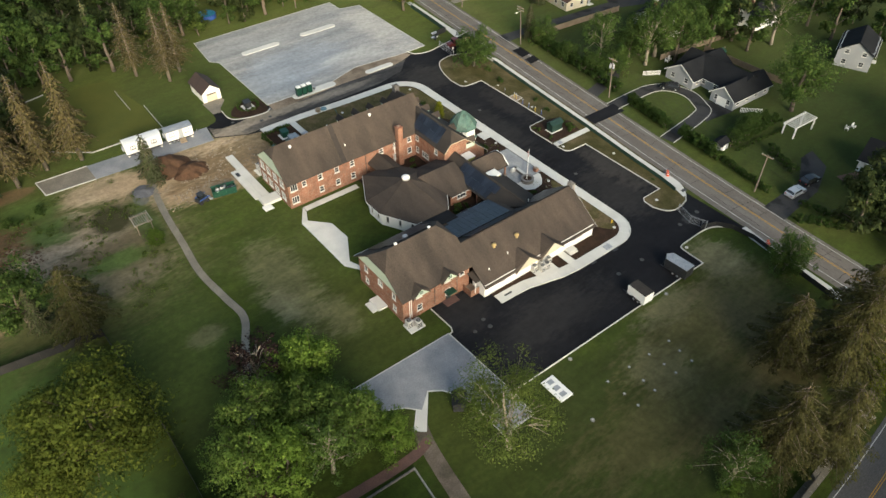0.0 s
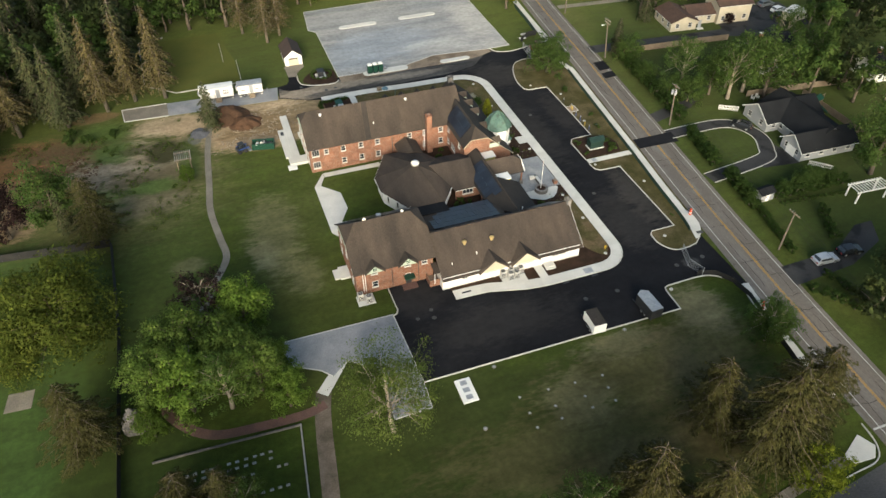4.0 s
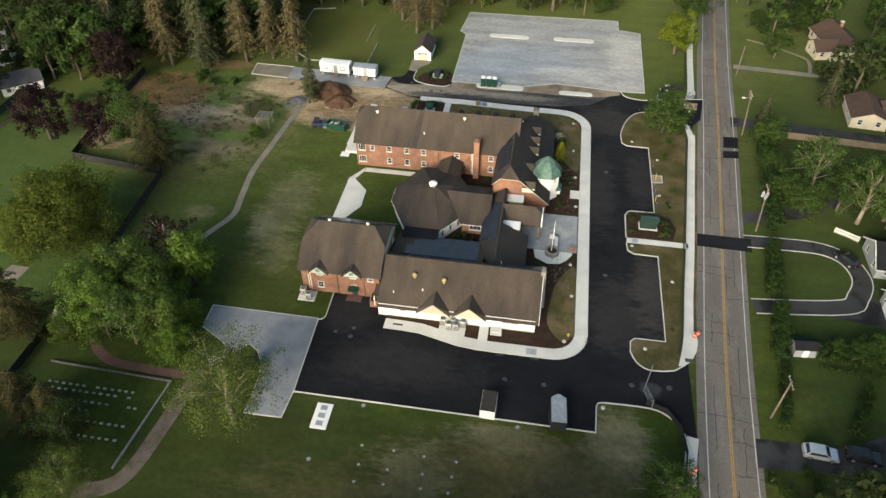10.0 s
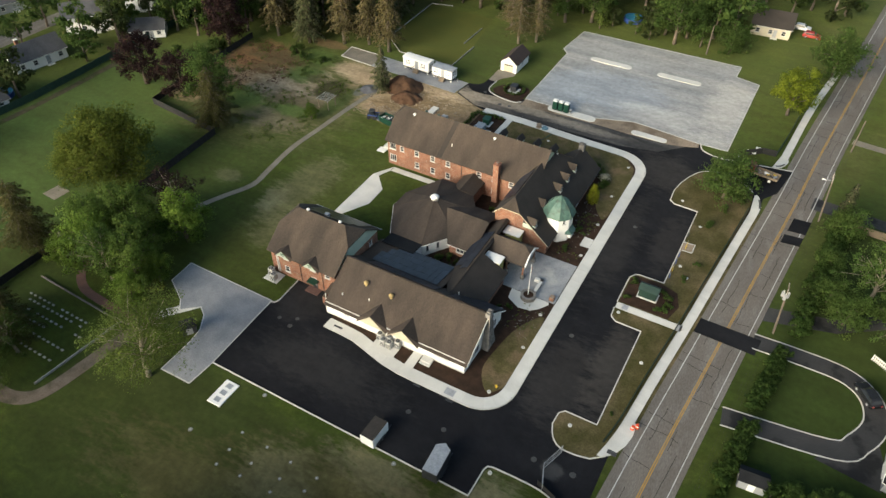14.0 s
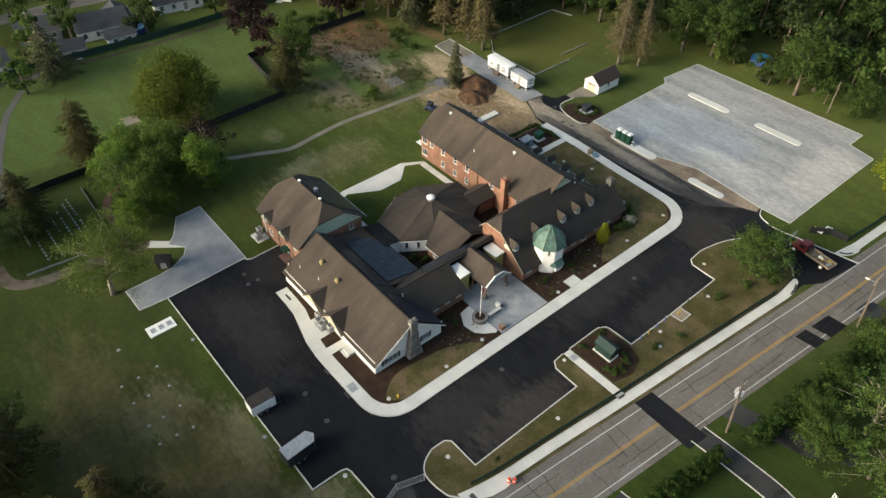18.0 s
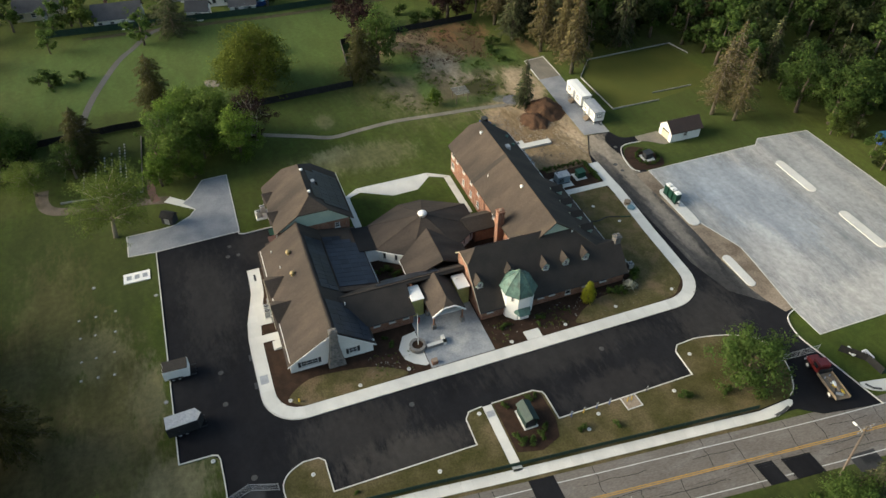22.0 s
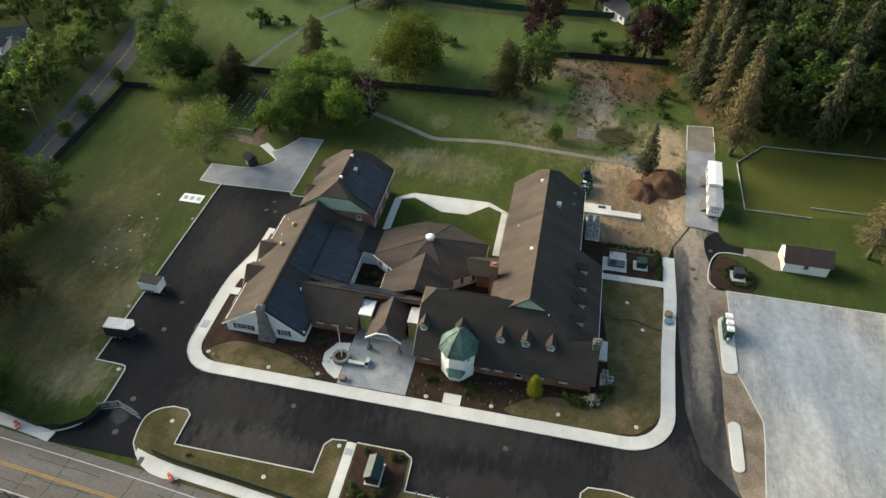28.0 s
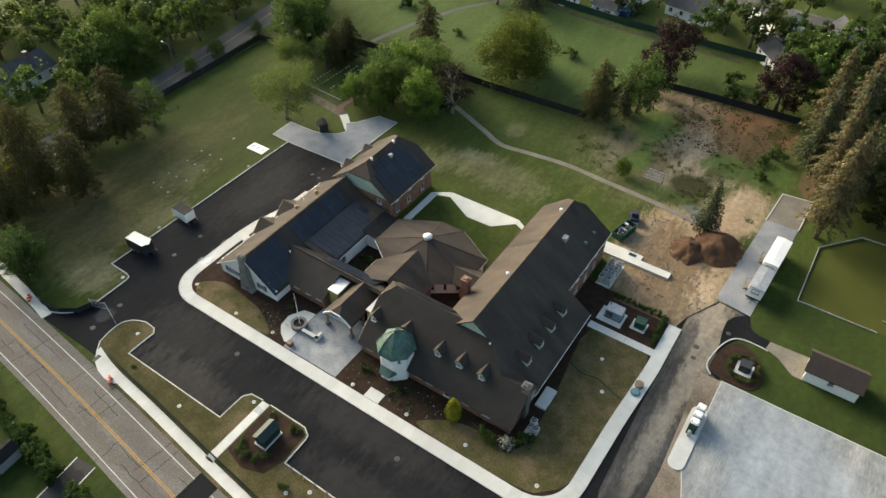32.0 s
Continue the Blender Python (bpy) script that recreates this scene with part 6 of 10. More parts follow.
# ---- things round the building ----
def lattice_fence(name, line, height, material, label, post_step=2.5, sag=0.0):
    """Fabric fence on posts."""
    root = thing(name, *line[0], 0, label, "fence")
    bm = bmesh.new()
    strip(bm, line, 0.02, -0.02, 0.05, height)
    part("fabric", bm, material, root)
    for a, b in zip(line, line[1:]):
        a, b = Vector(a), Vector(b)
        k = max(1, round((b - a).length / post_step))
        for i in range(k):
            p = a + (b - a) * i / k
            bm = bmesh.new()
            tube(bm, [(p.x, p.y, 0), (p.x, p.y, height + 0.08)], [0.03, 0.03], 5)
            part("post", bm, STEEL_DARK, root)
    return root


lattice_fence("fabric_fence", offset_line(road_walk_line, 1.2), 0.95, FENCE_GREEN, "low green fabric fence beside the roadside pavement", 3.0)
lattice_fence("fabric_fence", [(110.4, 143.2), (111.4, 152), (112.2, 162)], 1.2, FENCE_GREEN, "low green fabric fence beside the roadside pavement", 3.0)
lattice_fence("fabric_fence", [(96.6, 48.6), (99.4, 47.6), (101.2, 45.0), (101.7, 41), (100.3, 33), (99.0, 24)], 1.1, FENCE_BLACK, "black fabric fence sagging along the lawn edge", 2.6)
lattice_fence("fabric_fence", [(67.0, 8.0), (52.4, 6.9), (30, 6.1), (15.5, 5.2), (14.8, 13.4)], 1.7, FENCE_BLACK, "black fabric fence along the side road", 3.0)
lattice_fence("fabric_fence", [(14.8, 13.4), (3.4, 20.0), (2.2, 38), (2.4, 67), (1.2, 90.5)], 1.7, FENCE_BLACK, "black fabric boundary fence along the park", 3.0)
lattice_fence("fabric_fence", [(1.2, 90.5), (-20.2, 93.0), (-22, 110), (-23, 131)], 1.7, FENCE_BLACK, "black fabric boundary fence round the cleared ground", 3.0)
lattice_fence("fabric_fence", [(104.6, 140.4), (107.6, 143.0), (110.4, 143.2)], 1.5, FENCE_BLACK, "black fabric fence at the north entrance", 2.0)
lattice_fence("fabric_fence", [(-50, 20), (-47.3, 63), (-46, 81), (-46.8, 116), (-47, 146)], 1.8, FENCE_GREEN, "green boundary fence of the houses behind the park", 4.0)


def chain_gate(line, h=1.7, label="open chain-link gate on steel posts"):
    root = thing("chain_link_gate", *line[0], 0, label, "gate")
    for a, b in zip(line, line[1:]):
        a, b = Vector((*a, 0)), Vector((*b, 0))
        for z in (0.15, h):
            bm = bmesh.new()
            tube(bm, [a + Vector((0, 0, z)), b + Vector((0, 0, z))], [0.035, 0.035], 5)
            part("rail", bm, METAL, root)
        k = max(2, round((b - a).length / 0.28))
        bm = bmesh.new()
        for i in range(-int(h / 0.28), k):
            for s in (0, 1):
                u0, u1 = i * 0.28, i * 0.28 + h
                z0, z1 = 0.15, h
                L = (b - a).length
                c0, c1 = max(u0, 0), min(u1, L)
                if c1 - c0 < 0.1:
                    continue
                f0, f1 = (c0 - u0) / h, (c1 - u0) / h
                d = (b - a).normalized()
                za, zb = z0 + (z1 - z0) * f0, z0 + (z1 - z0) * f1
                if s:
                    za, zb = z0 + z1 - za, z0 + z1 - zb
                tube(bm, [a + d * c0 + Vector((0, 0, za)), a + d * c1 + Vector((0, 0, zb))], [0.008, 0.008], 3)
        part("mesh_infill", bm, METAL, root)
        for p in (a, b):
            bm = bmesh.new()
            tube(bm, [p, p + Vector((0, 0, h + 0.15))], [0.05, 0.05], 6)
            part("post", bm, METAL, root)


chain_gate([(97.6, 54.6), (96.4, 51.0)])
chain_gate([(96.4, 51.0), (97.4, 48.2)])
chain_gate([(103.2, 130.6), (103.4, 133.8), (103.6, 137.1)], label="closed chain-link gate across the north entrance")


def trailer(name, x, y, deg, l, w, h, body_mat, roof_mat, label, round_front=False):
    """A box trailer on an axle with wheels, drawbar, doors and roof."""
    root = thing(name, 0, 0, 0, label, "trailer")
    pts = [(-l / 2, -w / 2), (l / 2, -w / 2), (l / 2 + (0.7 if round_front else 0), 0), (l / 2, w / 2), (-l / 2, w / 2)] if round_front else [(-l / 2, -w / 2), (l / 2, -w / 2), (l / 2, w / 2), (-l / 2, w / 2)]
    bm = prism(bmesh.new(), pts, 0.55, h)
    bmesh.ops.bevel(bm, geom=[e for e in bm.edges if all(v.co.z > 1 for v in e.verts)], offset=0.07, segments=2, affect="EDGES")
    part("body", bm, body_mat, root)
    bm = prism(bmesh.new(), [(px * 0.985, py * 0.97) for px, py in pts], h - 0.01, h + 0.05)
    part("roof", bm, roof_mat, root)
    part("chassis", boxes((-l / 2, l / 2 + 0.9, -w / 2 + 0.1, -w / 2 + 0.22, 0.42, 0.55), (-l / 2, l / 2 + 0.9, w / 2 - 0.22, w / 2 - 0.1, 0.42, 0.55)), STEEL_DARK, root)
    for s in (-1, 1):
        part("rear_door", boxes((-l / 2 - 0.03, -l / 2 - 0.002, s * w / 4 - w / 4 + 0.05, s * w / 4 + w / 4 - 0.05, 0.65, h - 0.15)), body_mat, root)
        for dx in (-0.45, 0.45):
            bm = bmesh.new()
            tube(bm, [(dx - 0.2, s * (w / 2 + 0.02), 0.36), (dx - 0.2, s * (w / 2 - 0.22), 0.36)], [0.36, 0.36], 14)
            wh = part("wheel", bm, RUBBER, root)
            bm = bmesh.new()
            tube(bm, [(dx - 0.2, s * (w / 2 + 0.035), 0.36), (dx - 0.2, s * (w / 2), 0.36)], [0.2, 0.2], 10)
            part("rim", bm, METAL, wh)
        part("mudguard", boxes((-1.2, 0.8, s * (w / 2 + 0.12) - 0.12, s * (w / 2 + 0.12) + 0.1, 0.76, 0.82)), STEEL_DARK, root)
    for i in range(int(l)):
        xx = -l / 2 + 0.5 + i
        part("side_rib", boxes((xx - 0.02, xx + 0.02, -w / 2 - 0.02, -w / 2 - 0.001, 0.6, h - 0.1)), body_mat, root)
    part("jack", boxes((l / 2 + 0.8, l / 2 + 0.9, -0.05, 0.05, 0.05, 0.9)), STEEL_DARK, root)
    root.matrix_world = pose(x, y, 0.03, 0, 0, deg)
    return root


trailer("cargo_trailer", 74.0, 43.9, 88, 3.6, 2.15, 2.4, WHITE, SHINGLE_DARK, "white box trailer with a dark roof on the car park edge")
trailer("cargo_trailer", 83.9, 43.9, 93, 4.2, 2.2, 2.5, STEEL_DARK, METAL, "dark enclosed trailer with a pale roof on the car park edge", True)


def office_trailer(x, y, l, label, h, roof):
    """A site office trailer: siding, windows, door, steps and a flat roof."""
    w = 2.45
    root = thing("office_trailer", 0, 0, 0, label, "site trailer", "trailers on the paver strip")
    part("body", rounded_box(-l / 2, l / 2, -w / 2, w / 2, 0.75, h, 0.04), WHITE, root)
    part("roof", solid([[(-l / 2 - 0.1, -w / 2 - 0.1, h + 0.12), (l / 2 + 0.1, -w / 2 - 0.1, h + 0.12), (l / 2 + 0.1, 0, h + 0.25), (-l / 2 - 0.1, 0, h + 0.25)],
                        [(-l / 2 - 0.1, 0, h + 0.25), (l / 2 + 0.1, 0, h + 0.25), (l / 2 + 0.1, w / 2 + 0.1, h + 0.12), (-l / 2 - 0.1, w / 2 + 0.1, h + 0.12)]], 0.14), roof, root)
    part("skirt", boxes((-l / 2 + 0.05, l / 2 - 0.05, -w / 2 + 0.06, w / 2 - 0.06, 0.45, 0.75)), STEEL_DARK, root)
    for i in range(int(l / 0.4)):
        xx = -l / 2 + 0.2 + i * 0.4
        part("panel_rib", boxes((xx - 0.015, xx + 0.015, -w / 2 - 0.02, -w / 2 + 0.001, 0.8, h - 0.05)), WHITE, root)
    for xx in (-l * 0.3, l * 0.28):
        window(root, (-l / 2, -w / 2 - 0.02), (l / 2, -w / 2 - 0.02), xx + l / 2, 1.7, 1.1, 0.8, frame_mat=STEEL_DARK, panes=(2, 1))
    window(root, (l / 2 + 0.02, -w / 2), (l / 2 + 0.02, w / 2), w / 2, 1.7, 1.2, 0.9, frame_mat=STEEL_DARK, panes=(2, 1))
    door = part("door", boxes((-0.2, 0.75, -w / 2 - 0.05, -w / 2 - 0.005, 0.85, 2.85)), GREY_SIDING, root)
    part("handle", boxes((0.6, 0.7, -w / 2 - 0.1, -w / 2 - 0.05, 1.8, 1.86)), METAL, door)
    st = part("steps", boxes(*[(-0.4, 0.95, -w / 2 - 0.35 - 0.3 * i, -w / 2 - 0.06 - 0.3 * i, 0, 0.75 - 0.25 * i) for i in range(3)]), TIMBER, root)
    part("handrail", boxes((-0.45, -0.38, -w / 2 - 1.0, -w / 2 - 0.06, 1.5, 1.57), (-0.45, -0.38, -w / 2 - 1.0, -w / 2 - 0.93, 0, 1.5)), TIMBER, st)
    part("air_conditioner", rounded_box(-l / 2 - 0.45, -l / 2 - 0.005, -0.4, 0.4, 1.4, 2.4, 0.03), METAL, root)
    for xx in (-l * 0.2 - 0.45, -l * 0.2 + 0.45):
        for sy in (-1, 1):
            wh = part("wheel", tube(bmesh.new(), [(xx, sy * (w / 2 - 0.28), 0.36), (xx, sy * (w / 2 - 0.06), 0.36)], [0.36, 0.36], 14), RUBBER, root)
            part("rim", tube(bmesh.new(), [(xx, sy * (w / 2 - 0.10), 0.36), (xx, sy * (w / 2 - 0.04), 0.36)], [0.19, 0.19], 10), METAL, wh)
    for xx in (-l / 2 + 0.4, l / 2 - 0.4):
        for sy in (-0.8, 0.8):
            part("block", boxes((xx - 0.2, xx + 0.2, sy - 0.2, sy + 0.2, 0, 0.45)), CONCRETE, root)
    hitch = part("drawbar", boxes((l / 2 - 0.1, l / 2 + 1.3, -0.08, 0.08, 0.5, 0.62)), STEEL_DARK, root)
    part("jack", boxes((l / 2 + 0.95, l / 2 + 1.05, -0.05, 0.05, 0.0, 0.9)), METAL, hitch)
    root.matrix_world = pose(x, y, 0.05, 0, 0, -3)
    return root


office_trailer(24.9, 138.0, 7.6, "long white site office trailer with a pale roof", 3.1, WHITE)
office_trailer(32.6, 137.6, 5.7, "short white site office trailer with a grey roof", 2.85, METAL)


def garage(x, y):
    root = thing("garage", 0, 0, 0, "small white gabled garage with a dark brown roof", "garage")
    l, w, h, r = 7.4, 4.3, 2.5, 4.35
    wall(root, (-w / 2, -l / 2), (w / 2, -l / 2), 0, h, WHITE, [(w / 2, 0, 2.6, 2.1)])
    wall(root, (w / 2, -l / 2), (w / 2, l / 2), 0, h, WHITE, [(3.6, 1.1, 0.9, 0.9)])
    window(root, (w / 2, -l / 2), (w / 2, l / 2), 3.6, 1.1, 0.9, 0.9)
    wall(root, (w / 2, l / 2), (-w / 2, l / 2), 0, h, WHITE)
    wall(root, (-w / 2, l / 2), (-w / 2, -l / 2), 0, h, WHITE, [(3.6, 1.1, 0.9, 0.9)])
    window(root, (-w / 2, l / 2), (-w / 2, -l / 2), 3.6, 1.1, 0.9, 0.9)
    for s in (-1, 1):
        poly_wall(root, [(-w / 2, s * l / 2, h), (w / 2, s * l / 2, h), (0, s * l / 2, r - 0.1)], (0, s, 0), WHITE, 0.2)
    part("roof", solid([[(-w / 2 - 0.35, -l / 2 - 0.35, h - 0.1), (0, -l / 2 - 0.35, r), (0, l / 2 + 0.35, r), (-w / 2 - 0.35, l / 2 + 0.35, h - 0.1)],
                        [(0, -l / 2 - 0.35, r), (w / 2 + 0.35, -l / 2 - 0.35, h - 0.1), (w / 2 + 0.35, l / 2 + 0.35, h - 0.1), (0, l / 2 + 0.35, r)]], 0.15), surf("garage_shingle", (0.055, 0.036, 0.030), (0.042, 0.029, 0.025), 0.5, 6.0), root)
    door = part("garage_door", boxes(*[(-1.28, 1.28, -l / 2 + 0.08, -l / 2 + 0.14, 0.02 + 0.52 * i, 0.51 + 0.52 * i) for i in range(4)]), CREAM, root)
    for i in range(4):
        part("pane", boxes((-1.1 + i * 0.57, -0.65 + i * 0.57, -l / 2 + 0.06, -l / 2 + 0.079, 1.66, 1.96)), GLASS, door)
    root.matrix_world = pose(x, y, 0, 0, 0, 0)


garage(45.0, 152.0)


def portable_toilet(x, y, deg):
    root = thing("portable_toilet", 0, 0, 0, "green portable toilet with a white domed roof", "toilet", "portable toilets on the island")
    part("cabin", rounded_box(-0.56, 0.56, -0.56, 0.56, 0.1, 2.05, 0.04), GREEN_PLASTIC, root)
    part("base", boxes((-0.6, 0.6, -0.6, 0.6, 0, 0.12)), STEEL_DARK, root)
    bm = rounded_box(-0.6, 0.6, -0.6, 0.6, 2.04, 2.36, 0.14, 3)
    part("roof", bm, WHITE, root)
    door = part("door", rounded_box(-0.4, 0.4, -0.60, -0.55, 0.18, 1.95, 0.02), GREEN_PLASTIC, root)
    part("latch", boxes((0.28, 0.36, -0.63, -0.6, 1.0, 1.12)), WHITE, door)
    part("vent_stack", tube(bmesh.new(), [(-0.4, 0.4, 2.2), (-0.4, 0.4, 2.6)], [0.05, 0.05], 6), STEEL_DARK, root)
    root.matrix_world = pose(x, y, 0.2, 0, 0, deg)


for i in range(3):
    portable_toilet(62.1 + 1.38 * i, 137.6, 180)
sink = thing("hand_wash_stand", 66.0, 137.5, 0.2, "small grey hand wash stand", "wash stand")
part("tank", rounded_box(65.75, 66.25, 137.25, 137.75, 0.2, 1.3, 0.08), METAL, sink)
part("basin", rounded_box(65.72, 66.28, 137.0, 137.3, 0.85, 1.0, 0.03), STEEL_DARK, sink)


def condenser(x, y, s=0.95, h=1.15, z=0.0, group="condensers"):
    root = thing("air_conditioner", 0, 0, 0, "pale grey outdoor air-conditioning unit on a pad", "air conditioner", group)
    part("casing", rounded_box(-s / 2, s / 2, -s / 2, s / 2, 0.1, h, 0.04), PALE_METAL, root)
    for yy in (-s / 2, s / 2 - 0.1):
        part("foot", boxes((-s / 2, s / 2, yy, yy + 0.1, 0, 0.1)), STEEL_DARK, root)
    fan = part("fan_guard", tube(bmesh.new(), [(0, 0, h), (0, 0, h + 0.05)], [s * 0.42, s * 0.38], 14), IRON, root)
    for k in range(4):
        bm = boxes((-s * 0.4, s * 0.4, -0.012, 0.012, h + 0.05, h + 0.065))
        bm.transform(Matrix.Rotation(math.pi * k / 4, 4, "Z"))
        part("guard_bar", bm, METAL, fan)
    for k in range(5):
        part("louvre", boxes((-s / 2 + 0.08, s / 2 - 0.08, -s / 2 - 0.012, -s / 2 + 0.002, 0.25 + 0.16 * k, 0.33 + 0.16 * k)), STEEL_DARK, root)
    root.matrix_world = pose(x, y, z, 0, 0, 0)
    return root


def pad(x0, x1, y0, y1, z=0.1, label="pale concrete equipment pad"):
    return single("equipment_pad", rounded_box(x0, x1, y0, y1, -0.1, z, 0.03), CONCRETE, label, "pad", "equipment pads")


pad(39.7, 42.6, 60.8, 63.2)
for x, y in ((40.4, 62.4), (41.6, 61.5)):
    condenser(x, y, 0.95, 1.35, 0.1)
for x, y in ((64.8, 59.4), (65.9, 58.6), (67.0, 58.6), (68.1, 59.4), (66.4, 59.6)):
    condenser(x, y, 0.9, 1.3, 0.15)
pad(39.9, 46.2, 114.2, 116.8)
for i in range(4):
    for j in range(2):
        condenser(41.0 + 1.45 * i, 114.9 + 1.25 * j, 0.95, 1.5, 0.1)
pad(75.9, 78.3, 118.2, 120.2)
for x, y in ((76.5, 118.8), (77.5, 119.6)):
    condenser(x, y, 0.9, 1.2, 0.1)
pad(69.8, 73.6, 117.4, 119.1, 0.45, "low pale concrete hatch slab by the wall")
pad(50.0, 53.4, 117.6, 121.8)
gen = thing("generator", 51.4, 119.8, 0.1, "blue-grey standby generator in a steel housing", "generator")
part("housing", rounded_box(50.5, 52.3, 118.6, 121.3, 0.3, 1.9, 0.06), surf("blue_grey_paint", (0.20, 0.25, 0.28), (0.17, 0.22, 0.25), 1.0, 5.0, 0.5, 0.0), gen)
part("skid", boxes((50.5, 52.3, 118.5, 121.4, 0.1, 0.3)), STEEL_DARK, gen)
part("roof_panel", rounded_box(50.42, 52.38, 118.55, 121.35, 1.9, 1.98, 0.03), METAL, gen)
for k in range(6):
    part("louvre", boxes((52.3, 52.33, 118.8, 119.9, 0.6 + 0.18 * k, 0.7 + 0.18 * k)), STEEL_DARK, gen)
part("exhaust", tube(bmesh.new(), [(51.0, 118.9, 1.9), (51.0, 118.9, 2.5)], [0.08, 0.08], 8), STEEL_DARK, gen)


def transformer(x, y, z=0.1, roof=METAL, body=GREEN_PLASTIC, label="dark green utility transformer cabinet on a pad"):
    root = thing("transformer", x, y, z, label, "transformer", "transformers")
    part("cabinet", rounded_box(x - 0.7, x + 0.7, y - 0.75, y + 0.75, z, z + 1.25, 0.05), body, root)
    part("lid", solid([[(x - 0.8, y - 0.85, z + 1.35), (x + 0.8, y - 0.85, z + 1.35), (x + 0.8, y + 0.85, z + 1.5), (x - 0.8, y + 0.85, z + 1.5)]], 0.1), roof, root)
    part("door_seam", boxes((x - 0.01, x + 0.01, y - 0.765, y - 0.748, z + 0.1, z + 1.15)), STEEL_DARK, root)
    part("radiator", boxes(*[(x - 0.6 + 0.2 * k, x - 0.52 + 0.2 * k, y + 0.75, y + 0.95, z + 0.2, z + 1.1) for k in range(7)]), body, root)
    return root


pad(49.9, 52.3, 122.9, 125.4, 0.1)
transformer(51.1, 124.2, 0.1, GREEN_PLASTIC)
pad(48.9, 51.5, 139.4, 141.9, 0.12)
transformer(50.2, 140.6, 0.12, STEEL_DARK, STEEL_DARK, "dark grey utility cabinet on a pad in a mulch bed")

# service dock and loading platform behind the north wing
dock = thing("loading_ramp", 38.2, 115, 0, "long pale concrete loading ramp with a step", "ramp")
part("deck", boxes((37.2, 38.7, 107.0, 124.2, -0.1, 0.42)), CONCRETE, dock)
part("platform", boxes((35.8, 37.2, 107.4, 118.6, -0.1, 0.3)), CONCRETE, dock)
part("landing", boxes((36.2, 39.9, 104.4, 107.0, -0.1, 0.55)), CONCRETE, dock)
part("white_sheet", boxes((35.6, 37.4, 102.6, 104.3, 0.25, 0.33)), WHITE, dock, "white board leaning at the landing")
part("hatch", boxes((36.2, 36.9, 116.2, 117.6, 0.3, 0.36)), STEEL_DARK, dock)


def dumpster(x, y, deg, paint, label):
    root = thing("dumpster", 0, 0, 0, label, "dumpster", "dumpsters")
    l, w, h = 4.6, 2.0, 1.5
    part("bin", boxes((-l / 2, l / 2, -w / 2, -w / 2 + 0.07, 0.0, h), (-l / 2, l / 2, w / 2 - 0.07, w / 2, 0.15, h), (-l / 2, -l / 2 + 0.07, -w / 2 + 0.07, w / 2 - 0.07, 0.15, h), (l / 2 - 0.07, l / 2, -w / 2 + 0.07, w / 2 - 0.07, 0.15, h), (-l / 2 + 0.07, l / 2 - 0.07, -w / 2 + 0.07, w / 2 - 0.07, 0.15, 0.25)), paint, root)
    part("rim", boxes((-l / 2 - 0.05, l / 2 + 0.05, -w / 2 - 0.06, -w / 2 + 0.09, h, h + 0.1), (-l / 2 - 0.05, l / 2 + 0.05, w / 2 - 0.09, w / 2 + 0.06, h, h + 0.1)), paint, root)
    for i in range(6):
        xx = -l / 2 + 0.5 + i * 0.72
        for s in (-1, 1):
            part("rib", boxes((xx - 0.05, xx + 0.05, s * (w / 2 + 0.045) - 0.045, s * (w / 2 + 0.045) + 0.045, 0.15, h)), paint, root)
    random.seed(int(x * 10))
    for i in range(26):
        s = random.uniform(0.2, 0.55)
        bm = rounded_box(-s, s, -s * 0.5, s * 0.5, -s * 0.3, s * 0.3, 0.04)
        bm.transform(pose(random.uniform(-l / 2 + 0.5, l / 2 - 0.5), random.uniform(-0.6, 0.6), random.uniform(0.8, 1.45), random.uniform(-25, 25), random.uniform(-25, 25), random.uniform(0, 180)))
        part("rubbish", bm, random.choice([TIMBER, METAL, CONCRETE, STEEL_DARK, WHITE]), root)
    root.matrix_world = pose(x, y, 0.02, 0, 0, deg)


dumpster(32.0, 113.3, 168, GREEN_PLASTIC, "open green dumpster full of mixed rubbish")
skid = thing("skid_steer", 0, 0, 0, "small dark compact loader with a bucket", "loader")
part("chassis", rounded_box(-1.1, 1.1, -0.7, 0.7, 0.3, 1.1, 0.06), STEEL_DARK, skid)
part("cab", rounded_box(-0.6, 0.5, -0.55, 0.55, 1.1, 2.0, 0.06), GLASS, skid)
part("cab_roof", rounded_box(-0.7, 0.6, -0.6, 0.6, 2.0, 2.1, 0.03), STEEL_DARK, skid)
part("bucket", boxes((1.3, 1.9, -0.9, 0.9, 0.05, 0.15), (1.3, 1.36, -0.9, 0.9, 0.15, 0.7)), METAL, skid)
part("arm", boxes((-0.9, 1.4, -0.85, -0.72, 1.0, 1.15), (-0.9, 1.4, 0.72, 0.85, 1.0, 1.15)), BLUE, skid)
for sx_ in (-0.7, 0.7):
    for s in (-1, 1):
        part("wheel", tube(bmesh.new(), [(sx_, s * 0.9, 0.4), (sx_, s * 0.66, 0.4)], [0.4, 0.4], 12), RUBBER, skid)
skid.matrix_world = pose(27.4, 113.4, 0, 0, 0, 15)


